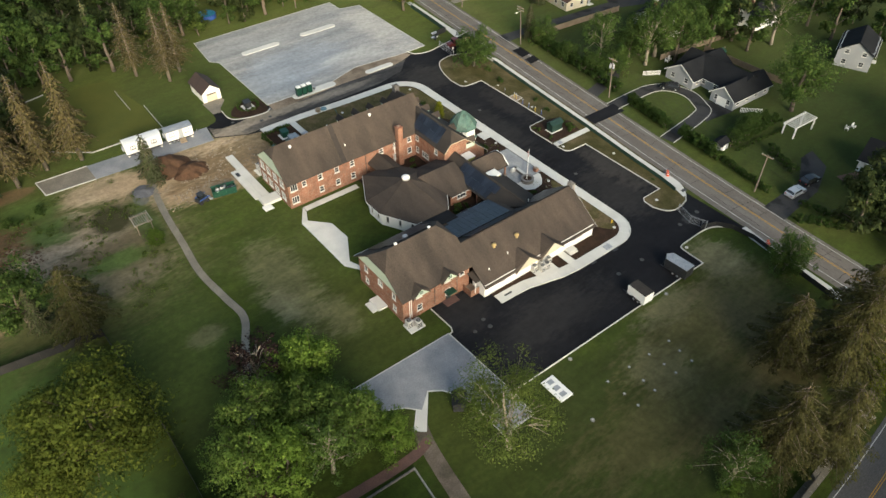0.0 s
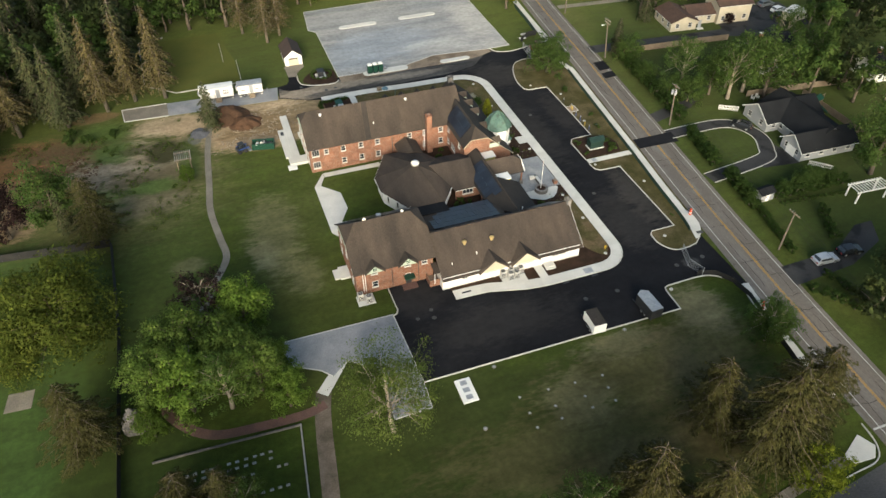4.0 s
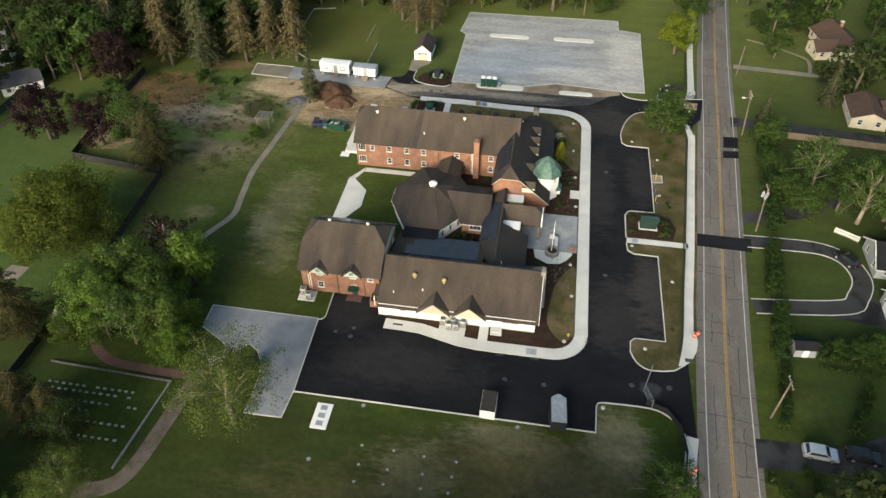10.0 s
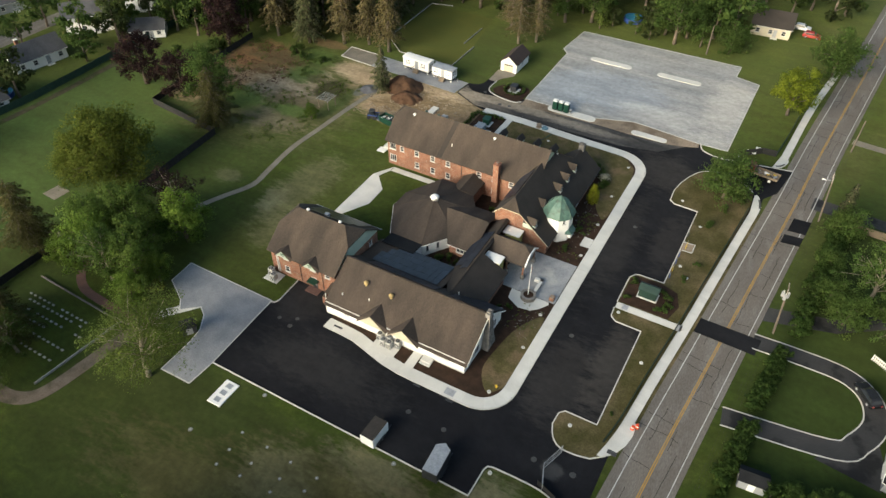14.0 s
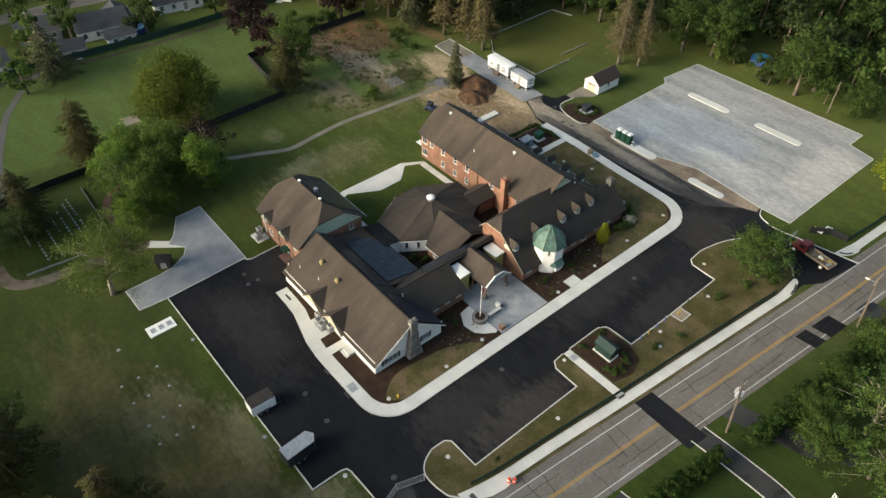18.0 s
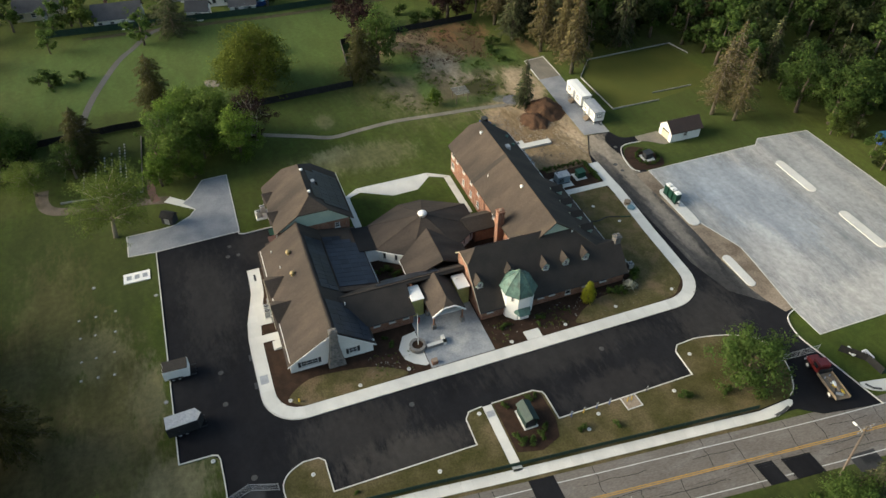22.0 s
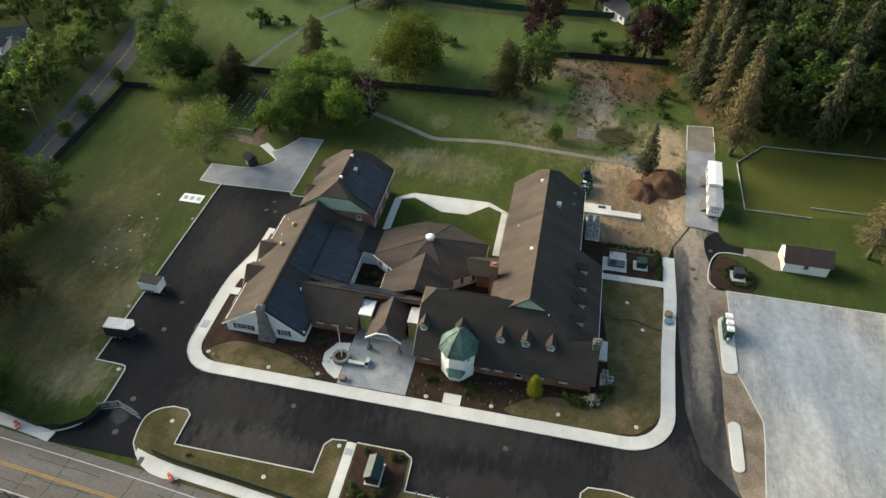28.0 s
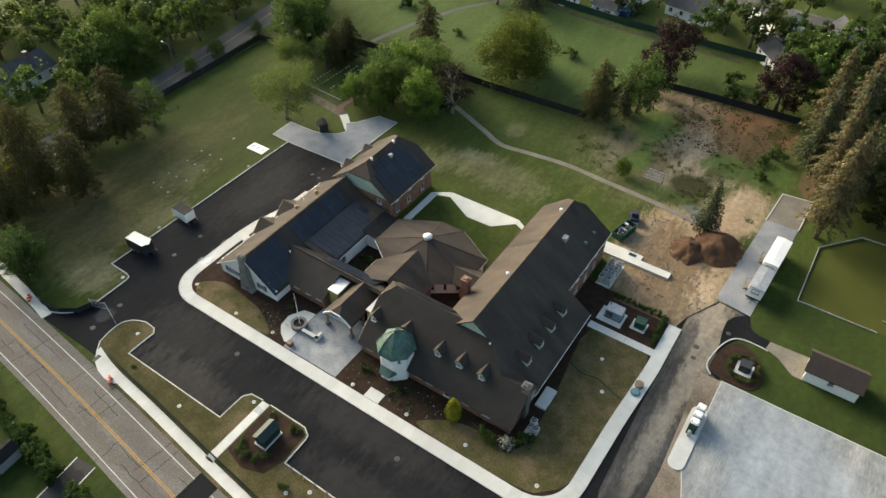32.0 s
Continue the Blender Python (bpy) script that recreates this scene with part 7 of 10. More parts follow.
# heaps of soil
def heap(x, y, rx, ry, h, material, label):
    bm = bmesh.new()
    bmesh.ops.create_grid(bm, x_segments=36, y_segments=36, size=1.3)
    for v in bm.verts:
        d = math.hypot(v.co.x, v.co.y)
        n1 = noise.noise(Vector((v.co.x * 2.2 + x, v.co.y * 2.2 + y, 0)))
        n2 = noise.noise(Vector((v.co.x * 6 + x, v.co.y * 6, 3)))
        z = max(0.0, 1 - d + 0.22 * n1) ** 0.85 * h + (0.10 * n2 * h if d < 1 else 0)
        v.co = Vector((x + v.co.x * rx, y + v.co.y * ry, z - 0.06 if d > 1.1 else z))
    return single("earth_mound", bm, material, label, "earth mound", "mounds of earth", smooth=True)


heap(29.6, 124.6, 3.6, 3.0, 1.9, SOIL, "low heap of reddish-brown soil")
heap(26.2, 128.8, 4.6, 4.4, 3.0, SOIL, "large heap of reddish-brown soil")
heap(19.5, 123.8, 2.2, 2.2, 0.5, surf("grey_grit", (0.13, 0.13, 0.14), (0.10, 0.10, 0.11), 0.5, 4.0), "low heap of grey grit")

# utility vault slab in the lawn
vault = thing("vault_slab", 50.4, 39.2, 0, "white concrete vault slab with three hatches", "vault slab")
part("slab", rounded_box(49.2, 51.6, 37.0, 41.3, -0.1, 0.16, 0.03), WHITE, vault)
for y in (37.9, 39.2, 40.5):
    part("hatch", boxes((49.9, 50.9, y - 0.4, y + 0.4, 0.16, 0.2)), METAL, vault)

# dark shed beside the apron
cabin = thing("dark_shed", 37.3, 45.7, 0, "small black gabled shed beside the paving", "shed")
part("body", boxes((-0.9, 0.9, -1.1, 1.1, 0, 1.7)), STEEL_DARK, cabin)
part("roof", solid([[(-1.1, -1.3, 1.65), (0, -1.3, 2.4), (0, 1.3, 2.4), (-1.1, 1.3, 1.65)], [(0, -1.3, 2.4), (1.1, -1.3, 1.65), (1.1, 1.3, 1.65), (0, 1.3, 2.4)]], 0.1), FENCE_BLACK, cabin)
part("door", boxes((0.9, 0.95, -0.5, 0.5, 0.1, 1.6)), METAL, cabin)
for c in cabin.children:
    c.data.transform(Matrix.Translation((37.3, 45.7, 0)))
cabin.rotation_euler = (0, 0, radians(-35))

# garden pergola on the cleared ground
perg = thing("pergola", 15.5, 112.3, 0, "weathered timber garden pergola with slats", "pergola")
for x in (14.2, 16.8):
    for y in (110.9, 113.7):
        part("post", boxes((x - 0.08, x + 0.08, y - 0.08, y + 0.08, 0, 2.3)), TIMBER, perg)
for y in (110.9, 113.7):
    part("beam", boxes((13.8, 17.2, y - 0.06, y + 0.06, 2.3, 2.48)), TIMBER, perg)
for i in range(9):
    x = 13.95 + i * 0.39
    part("slat", boxes((x - 0.04, x + 0.04, 110.5, 114.1, 2.48, 2.6)), GRAVE, perg)

# green utility shed in the island bed
ush = thing("utility_shed", 99.0, 89.4, 0, "small dark green steel utility shed on a pale base", "shed")
part("base", boxes((97.3, 100.7, 88.4, 90.5, -0.1, 0.3)), CONCRETE, ush)
part("body", boxes((97.5, 100.5, 88.6, 90.3, 0.3, 2.0)), SHED_GREEN, ush)
part("roof", solid([[(97.3, 88.4, 2.0), (100.7, 88.4, 2.0), (100.7, 89.45, 2.7), (97.3, 89.45, 2.7)], [(97.3, 89.45, 2.7), (100.7, 89.45, 2.7), (100.7, 90.5, 2.0), (97.3, 90.5, 2.0)]], 0.08), SHED_GREEN, ush)
part("door", boxes((100.5, 100.54, 88.9, 89.9, 0.35, 1.95)), STEEL_DARK, ush)

# planter with flag pole
planter = thing("stone_planter", 81.6, 79.3, 0.13, "round fieldstone planter with a low wing wall", "planter")
bm = bmesh.new()
strip(bm, arc(81.5, 79.2, 1.1, 0, 345, 20), 0.2, -0.2, 0.1, 0.85, True)
part("ring_wall", bm, STONE, planter)
bm = bmesh.new()
strip(bm, arc(81.5, 79.2, 1.1, 0, 345, 20), 0.22, -0.22, 0.85, 0.92, True)
part("coping", bm, STONE, planter)
part("wing_wall", rounded_box(81.9, 82.35, 80.5, 83.6, 0.1, 0.75, 0.03), STONE, planter)
part("wing_coping", boxes((81.84, 82.41, 80.5, 83.65, 0.75, 0.83), (80.9, 82.41, 83.15, 83.65, 0.1, 0.83)), CONCRETE, planter)
part("soil", prism(bmesh.new(), arc(81.5, 79.2, 0.95, 0, 345, 20), 0.1, 0.7), MULCH, planter)
pole = thing("flag_pole", 81.4, 79.3, 0.7, "white flag pole in the stone planter", "flag pole")
part("pole", tube(bmesh.new(), [(81.4, 79.3, 0.7), (81.4, 79.3, 4.0), (81.4, 79.3, 7.6)], [0.07, 0.06, 0.035], 8), WHITE, pole)
part("finial", tube(bmesh.new(), [(81.4, 79.3, 7.58), (81.4, 79.3, 7.7), (81.4, 79.3, 7.8)], [0.03, 0.09, 0.02], 8), METAL, pole)
fl = bmesh.new()
bmesh.ops.create_grid(fl, x_segments=8, y_segments=6, size=0.5)
for v in fl.verts:
    v.co = Vector((81.45 + 0.05 * math.sin(v.co.y * 9 + 1.5), 79.35 + (v.co.x + 0.5) * 0.28 + 0.05 * math.sin(v.co.y * 5), 6.4 + v.co.y * 1.3))
part("furled_flag", fl, RED_PAINT, pole, "furled red and pale flag")
part("pedestal", rounded_box(84.8, 85.6, 80.2, 81.1, 0.1, 0.9, 0.05), BRICK, thing("brick_pedestal", 85.2, 80.6, 0.13, "small brick pedestal with a pale cap", "pedestal"))


# spotlights, marker discs, manholes
def marker(x, y, z=0.12, r=0.3, label="round pale concrete valve cover in the grass"):
    bm = bmesh.new()
    tube(bm, [(x, y, z - 0.1), (x, y, z + 0.06), (x, y, z + 0.08)], [r, r, r * 0.85], 12)
    ob = single("valve_cover", bm, CAP if z < 0.05 else CONCRETE, label, "valve cover", "valve covers")
    bm = bmesh.new()
    tube(bm, [(x, y, z + 0.07), (x, y, z + 0.10)], [r * 0.45, r * 0.4], 10)
    bmesh.ops.recalc_face_normals(bm, faces=bm.faces)
    me = bpy.data.meshes.new("lid")
    bm.to_mesh(me)
    bm.free()
    me.materials.append(METAL)
    lid = new("lid", me)
    lid.parent = ob


for x, y in ((90.4, 47.0), (85.3, 68.9), (84.4, 58.7), (102.4, 75.1), (84.9, 76.6), (101.8, 99.5), (97.0, 59.2), (95.9, 83.5), (102.2, 112.0), (97.2, 118.2), (85.2, 103.0), (85.5, 93.4), (84.6, 112.6), (84.4, 123.6), (60.5, 122.0), (66.0, 124.5), (103.6, 97.0)):
    marker(x, y)
for x, y in ((55.9, 41.9), (78.4, 41.8), (50.6, 32.2)):
    marker(x, y, 0.0, 0.34)
for i, x in enumerate((57.3, 61.8, 66.2, 70.5)):
    for j, y in enumerate((35.2, 32.6, 30.1)):
        marker(x + 0.3 * math.sin(i * 3 + j), y + 0.25 * math.cos(i + 2 * j), -0.04, 0.25, "pale round drainage cap in the lawn")
for x, y, r in ((50.7, 56.2, 0.35), (50.6, 54.4, 0.4), (75.8, 49.9, 0.4), (81.7, 49.8, 0.4), (94.7, 51.8, 0.42), (100.2, 52.2, 0.45), (50.0, 133.2, 0.45), (91.0, 75.0, 0.4), (91.5, 106.0, 0.4), (44.5, 136.5, 0.4), (52.3, 133.5, 0.4), (48.0, 55.0, 0.35)):
    bm = bmesh.new()
    tube(bm, [(x, y, 0.0), (x, y, 0.045), (x, y, 0.05)], [r, r, r * 0.9], 14)
    ob = single("manhole_cover", bm, IRON, "round grey manhole cover in the asphalt", "manhole cover", "manhole covers")
for x, y, sx_, sy_ in ((80.0, 54.5, 1.2, 0.5), (74.5, 54.55, 1.2, 0.5), (57.6, 58.0, 1.6, 0.35)):
    gr = single("drain_grate", boxes((x - sx_ / 2, x + sx_ / 2, y - sy_ / 2, y + sy_ / 2, 0.0, 0.16 if y > 55 else 0.055)), STEEL_DARK, "dark steel drain grate", "drain", "drain grates")
single("tactile_pad", boxes((96.0, 97.0, 84.5, 85.6, 0.0, 0.155)), METAL, "grey tactile paving pad on the walk", "tactile pad", "tactile pads")
single("tactile_pad", boxes((78.6, 80.2, 55.2, 56.4, 0.0, 0.152)), METAL, "grey tactile paving pad on the walk", "tactile pad", "tactile pads")


def bollard(x, y, paint):
    root = thing("bollard", x, y, 0.1, "slim painted steel bollard at the kerb", "bollard", "bollards")
    part("post", tube(bmesh.new(), [(x, y, 0.1), (x, y, 1.15), (x, y, 1.2)], [0.075, 0.075, 0.04], 8), paint, root)
    part("sign", boxes((x - 0.02, x + 0.02, y - 0.15, y + 0.15, 1.1, 1.5)), METAL, root)


for y, c in ((95.6, BLUE), (97.6, YELLOW), (99.7, BLUE), (101.8, BLUE), (104.5, YELLOW), (105.2, YELLOW), (108.0, STEEL_DARK)):
    bollard(100.9 if not 104 < y < 106 else 101.4, y, c)
hyd = thing("hydrant", 85.0, 59.9, 0.12, "yellow fire hydrant on the lawn corner", "hydrant")
part("barrel", tube(bmesh.new(), [(85.0, 59.9, 0.1), (85.0, 59.9, 0.7), (85.0, 59.9, 0.85)], [0.14, 0.14, 0.05], 8), YELLOW, hyd)
part("outlet", tube(bmesh.new(), [(84.75, 59.9, 0.5), (85.25, 59.9, 0.5)], [0.07, 0.07], 8), YELLOW, hyd)
for x, y in ((104.9, 63.0), (102.0, 38.2)):
    bar = thing("traffic_drum", x, y, 0.1, "orange safety barrels heaped at the pavement edge", "traffic drum", "traffic drums")
    for k, (dx, dy) in enumerate(((0, 0), (0.5, 0.5))):
        part("drum", tube(bmesh.new(), [(x + dx, y + dy, 0.1), (x + dx, y + dy, 0.5), (x + dx, y + dy, 0.9)], [0.3, 0.27, 0.22], 10), ORANGE, bar)
        part("band", tube(bmesh.new(), [(x + dx, y + dy, 0.55), (x + dx, y + dy, 0.7)], [0.275, 0.255], 10), WHITE, bar)
spools = thing("cable_spool", 62.5, 128.6, 0.14, "wooden cable spool and blue pipe coil on the walk", "cable spool")
part("spool", tube(bmesh.new(), [(62.0, 128.6, 0.14), (62.0, 128.6, 0.24), (62.0, 128.6, 0.24), (62.0, 128.6, 0.7), (62.0, 128.6, 0.7), (62.0, 128.6, 0.8)], [0.65, 0.65, 0.3, 0.3, 0.65, 0.65], 14), TIMBER, spools)
part("pipe_coil", tube(bmesh.new(), [(63.4, 128.6, 0.14), (63.4, 128.6, 0.3), (63.4, 128.6, 0.5)], [0.7, 0.75, 0.6], 14), surf("blue_pipe", (0.14, 0.25, 0.30), (0.11, 0.20, 0.25), 2.0, 6.0), spools)
bm = bmesh.new()
tube(bm, [Vector((*p, 0.16)) for p in smooth_line([(63.6, 118.2), (64.6, 120.5), (64.2, 123), (65.0, 125.3), (65.6, 127.2)], n=4)], [0.09] * 17, 5)
single("hose", bm, STEEL_DARK, "dark hose lying across the dry lawn", "hose")
bm = bmesh.new()
tube(bm, [(65.0, 125.3, 0.2), (65.6, 127.2, 0.2)], [0.1, 0.1], 5)
single("hose", bm, GREEN_PLASTIC, "green hose end on the dry lawn", "hose")
for x, y, d in ((107.0, 143.8, 20), (105.6, 141.8, 35)):
    sg = thing("site_sign", x, y, 0, "white site notice board lying by the entrance", "sign")
    part("board", boxes((x - 0.9, x + 0.9, y - 0.5, y + 0.5, 0.5, 0.56)), WHITE, sg)
    for k in range(3):
        part("text_bar", boxes((x - 0.7, x + 0.5 - 0.15 * k, y - 0.34 + 0.25 * k, y - 0.24 + 0.25 * k, 0.56, 0.566)), STEEL_DARK, sg)
    for s in (-0.7, 0.7):
        part("leg", boxes((x + s - 0.04, x + s + 0.04, y - 0.04, y + 0.04, 0, 0.5)), TIMBER, sg)


# vehicles
def car(x, y, deg, paint, label, l=4.6, w=1.85, h=1.6, kind="car"):
    root = thing("parked_car", 0, 0, 0, label, "car", "parked cars")
    prof = [(-l / 2, 0.45), (-l / 2 + 0.05, 0.95), (-l * 0.43, 1.05), (-l * 0.36, h - 0.08), (-l * 0.30, h), (l * 0.08, h), (l * 0.24, 1.05), (l * 0.45, 0.9), (l / 2, 0.7), (l / 2, 0.4), (l / 2 - 0.2, 0.3), (-l / 2 + 0.2, 0.3)]
    bm = bmesh.new()

    def inset(z):
        return w / 2 - max(0.0, (z - 0.95)) * 0.26
    a = [bm.verts.new((px, -inset(pz), pz)) for px, pz in prof]
    b = [bm.verts.new((px, inset(pz), pz)) for px, pz in prof]
    bm.faces.new(a)
    bm.faces.new(b[::-1])
    for i in range(len(prof)):
        j = (i + 1) % len(prof)
        bm.faces.new((a[i], b[i], b[j], a[j]))
    body = part("body", bm, paint, root)
    for s in (-1, 1):
        bm = bmesh.new()
        pts = [(-l * 0.37, 1.07), (-l * 0.33, h - 0.14), (l * 0.07, h - 0.12), (l * 0.20, 1.08)]
        v = [bm.verts.new((px, s * (inset(pz) + 0.012), pz)) for px, pz in pts]
        v2 = [bm.verts.new((px, s * (inset(pz) - 0.03), pz)) for px, pz in pts]
        bm.faces.new(v)
        bm.faces.new(v2[::-1])
        for i in range(4):
            bm.faces.new((v[i], v[(i + 1) % 4], v2[(i + 1) % 4], v2[i]))
        part("side_window", bm, GLASS, body)
        part("mirror", rounded_box(l * 0.17, l * 0.2, s * (w / 2 + 0.08) - 0.07, s * (w / 2 + 0.08) + 0.07, 1.0, 1.14, 0.02), paint, root)
        part("headlight", boxes((l / 2 - 0.06, l / 2 + 0.012, s * 0.62 - 0.2, s * 0.62 + 0.2, 0.58, 0.70)), WHITE, root)
        part("tail_light", boxes((-l / 2 - 0.012, -l / 2 + 0.06, s * 0.68 - 0.15, s * 0.68 + 0.15, 0.75, 0.95)), RED_PAINT, root)
    for (x0, z0), (x1, z1), nm in (((l * 0.095, h - 0.02), (l * 0.235, 1.07), "windscreen"), ((-l * 0.365, h - 0.1), (-l * 0.425, 1.07), "rear_window")):
        bm = bmesh.new()
        d = 0.02 if nm == "windscreen" else -0.02
        q = [(x0 + d, -inset(z0) + 0.08, z0), (x0 + d, inset(z0) - 0.08, z0), (x1 + d, inset(z1) - 0.06, z1), (x1 + d, -inset(z1) + 0.06, z1)]
        v = [bm.verts.new(p) for p in q]
        v2 = [bm.verts.new((p[0] - 3 * d, p[1], p[2] - 0.03)) for p in q]
        bm.faces.new(v)
        bm.faces.new(v2[::-1])
        for i in range(4):
            bm.faces.new((v[i], v[(i + 1) % 4], v2[(i + 1) % 4], v2[i]))
        part(nm, bm, GLASS, body)
    for dx in (-l * 0.30, l * 0.31):
        for s in (-1, 1):
            wh = part("wheel", tube(bmesh.new(), [(dx, s * (w / 2 + 0.01), 0.34), (dx, s * (w / 2 - 0.2), 0.34)], [0.34, 0.34], 14), RUBBER, root)
            part("rim", tube(bmesh.new(), [(dx, s * (w / 2 + 0.03), 0.34), (dx, s * (w / 2), 0.34)], [0.2, 0.21], 10), METAL, wh)
    root.matrix_world = pose(x, y, 0.03, 0, 0, deg)
    return root


SILVER = surf("silver_paint", (0.45, 0.47, 0.50), (0.42, 0.44, 0.47), 1.0, 5.0, 0.3, 0.0, metal=0.4, fine_amount=0.05)
BLACK_PAINT = surf("black_paint", (0.012, 0.013, 0.016), (0.016, 0.017, 0.02), 1.0, 5.0, 0.25, 0.0, fine_amount=0.05)
WHITE_PAINT = surf("white_car_paint", (0.70, 0.70, 0.70), (0.66, 0.66, 0.66), 1.0, 5.0, 0.3, 0.0, fine_amount=0.05)
GREY_PAINT = surf("grey_car_paint", (0.10, 0.11, 0.12), (0.09, 0.10, 0.11), 1.0, 5.0, 0.3, 0.0, fine_amount=0.05)
car(119.6, 43.9, -4, SILVER, "silver estate car parked on a house drive")
car(125.3, 44.3, -6, BLACK_PAINT, "black car parked on a house drive")
car(133.4, 85.4, 125, BLACK_PAINT, "black estate car parked on the looped drive")
car(182.2, 133.4, 10, WHITE_PAINT, "white car parked on a house drive")
car(181.5, 138.0, 5, GREY_PAINT, "grey pickup parked on a house drive", 5.2, 1.95, 1.75)
car(179.6, 129.9, 60, BLACK_PAINT, "black car parked on a house drive")
car(-83.2, 77.8, 85, BLACK_PAINT, "dark car parked in the far street")
car(-83.0, 84.0, 85, RED_PAINT, "red car parked in the far street")
car(20.4, -32.6, 40, WHITE_PAINT, "white pickup parked beside a house across the side road", 5.2, 1.95, 1.75)
car(187, 57, 30, GREY_PAINT, "grey car parked beside a house")
car(190, 53, 30, SILVER, "silver car parked beside a house")
car(108.5, 207, 0, RED_PAINT, "red car parked by a cream house")
car(105.5, 211, 0, WHITE_PAINT, "white car parked by a cream house")
trailer("camper_trailer", 182, 128.5, 25, 6.5, 2.3, 2.7, CREAM, WHITE, "cream camper trailer with a rounded front", True)

MAROON = surf("maroon_paint", (0.17, 0.022, 0.022), (0.13, 0.018, 0.018), 1.0, 5.0, 0.35, 0.0)
truck = thing("flatbed_truck", 0, 0, 0, "maroon flatbed truck loaded with timber and gear", "truck")
part("hood", rounded_box(2.4, 3.9, -0.9, 0.9, 0.75, 1.5, 0.15, 2), MAROON, truck)
cab = part("cab", rounded_box(0.9, 2.5, -1.0, 1.0, 0.75, 2.5, 0.15, 2), MAROON, truck)
part("windscreen", boxes((2.48, 2.53, -0.85, 0.85, 1.6, 2.3)), GLASS, cab)
for s in (-1, 1):
    part("side_window", boxes((1.2, 2.2, s * 1.0 - 0.015, s * 1.0 + 0.015, 1.6, 2.25)), GLASS, cab)
    part("headlight", boxes((3.88, 3.93, s * 0.65 - 0.15, s * 0.65 + 0.15, 0.95, 1.15)), WHITE, truck)
part("bumper", rounded_box(3.85, 4.05, -1.0, 1.0, 0.5, 0.75, 0.04), METAL, truck)
bed = part("flatbed", boxes((-4.0, 0.7, -1.15, 1.15, 0.95, 1.1)), TIMBER, truck)
part("side_board", boxes((-4.0, 0.7, -1.17, -1.1, 1.1, 1.45), (-4.0, 0.7, 1.1, 1.17, 1.1, 1.45)), TIMBER, bed)
part("headboard", boxes((0.6, 0.7, -1.15, 1.15, 1.1, 2.0)), STEEL_DARK, bed)
part("chassis", boxes((-3.8, 3.6, -0.5, 0.5, 0.55, 0.9)), STEEL_DARK, truck)
random.seed(8)
for k in range(14):
    s = random.uniform(0.15, 0.5)
    bm = rounded_box(-s, s, -s * 0.4, s * 0.4, 0, s * 0.6, 0.03)
    bm.transform(pose(random.uniform(-3.5, 0.2), random.uniform(-0.7, 0.7), 1.1, 0, 0, random.uniform(0, 180)))
    part("cargo", bm, random.choice([METAL, TIMBER, WHITE, YELLOW, STEEL_DARK]), bed)
for dx in (-2.6, 2.9):
    for s in (-1, 1):
        wh = part("wheel", tube(bmesh.new(), [(dx, s * 1.08, 0.48), (dx, s * 0.75, 0.48)], [0.48, 0.48], 16), RUBBER, truck)
        part("rim", tube(bmesh.new(), [(dx, s * 1.1, 0.48), (dx, s * 1.0, 0.48)], [0.28, 0.28], 12), WHITE, wh)
truck.matrix_world = pose(108.4, 134.2, 0.03, 0, 0, 171)


# utility poles and wires
def utility_pole(x, y, h, lean=0.0, arms=1, cans=0, lamp=False, deg=0.0):
    root = thing("utility_pole", 0, 0, 0, "weathered timber utility pole with crossarm", "utility pole", "utility poles along the road")
    part("pole", tube(bmesh.new(), [(0, 0, 0), (lean * 0.5, 0, h * 0.5), (lean, 0, h)], [0.17, 0.15, 0.11], 8), POLE_WOOD, root)
    for k in range(arms):
        z = h - 0.4 - 0.7 * k
        arm = part("crossarm", boxes((lean - 0.06, lean + 0.06, -1.2, 1.2, z - 0.07, z + 0.07)), TIMBER, root)
        for yy in (-1.1, -0.5, 0.5, 1.1):
            part("insulator", tube(bmesh.new(), [(lean, yy, z + 0.07), (lean, yy, z + 0.17), (lean, yy, z + 0.25)], [0.05, 0.07, 0.03], 6), METAL, arm)
    for k in range(cans):
        a = 2 * math.pi * k / max(1, cans) + 0.5
        cx_, cy_ = lean + 0.42 * math.cos(a), 0.42 * math.sin(a)
        can = part("transformer_can", tube(bmesh.new(), [(cx_, cy_, h - 2.3), (cx_, cy_, h - 1.4), (cx_, cy_, h - 1.3)], [0.25, 0.25, 0.1], 10), METAL, root)
        part("bushing", tube(bmesh.new(), [(cx_, cy_, h - 1.3), (cx_, cy_, h - 1.05)], [0.04, 0.03], 6), WHITE, can)
    if lamp:
        br = part("lamp_arm", tube(bmesh.new(), [(lean, 0, h - 1.8), (-0.8, 0, h - 1.3), (-2.0, 0, h - 1.35)], [0.04, 0.035, 0.03], 6), METAL, root)
        part("lamp_head", rounded_box(-2.5, -1.9, -0.14, 0.14, h - 1.48, h - 1.3, 0.04), WHITE, br)
    root.matrix_world = pose(x, y, 0, 0, 0, deg)


POLES = [(114.2, 49.2, 8.6), (119.0, 91.6, 10.2), (121.4, 125.0, 10.6), (124.2, 153.2, 7.8)]
utility_pole(*POLES[0], 0.2, 1, 0, False, 2)
utility_pole(*POLES[1], -0.8, 1, 3, False, 2)
utility_pole(*POLES[2], -0.9, 2, 0, True, 2)
utility_pole(*POLES[3], 0.0, 0, 0, False, 2)
utility_pole(108.2, 8.0, 9.0, 0.0, 1)
utility_pole(131.0, 200, 10.0, 0.0, 1)
utility_pole(86.0, 183.0, 8.0, 0.0, 0)
utility_pole(37.9, -1.1, 8.0, 0.0, 0, 0, True, 90)
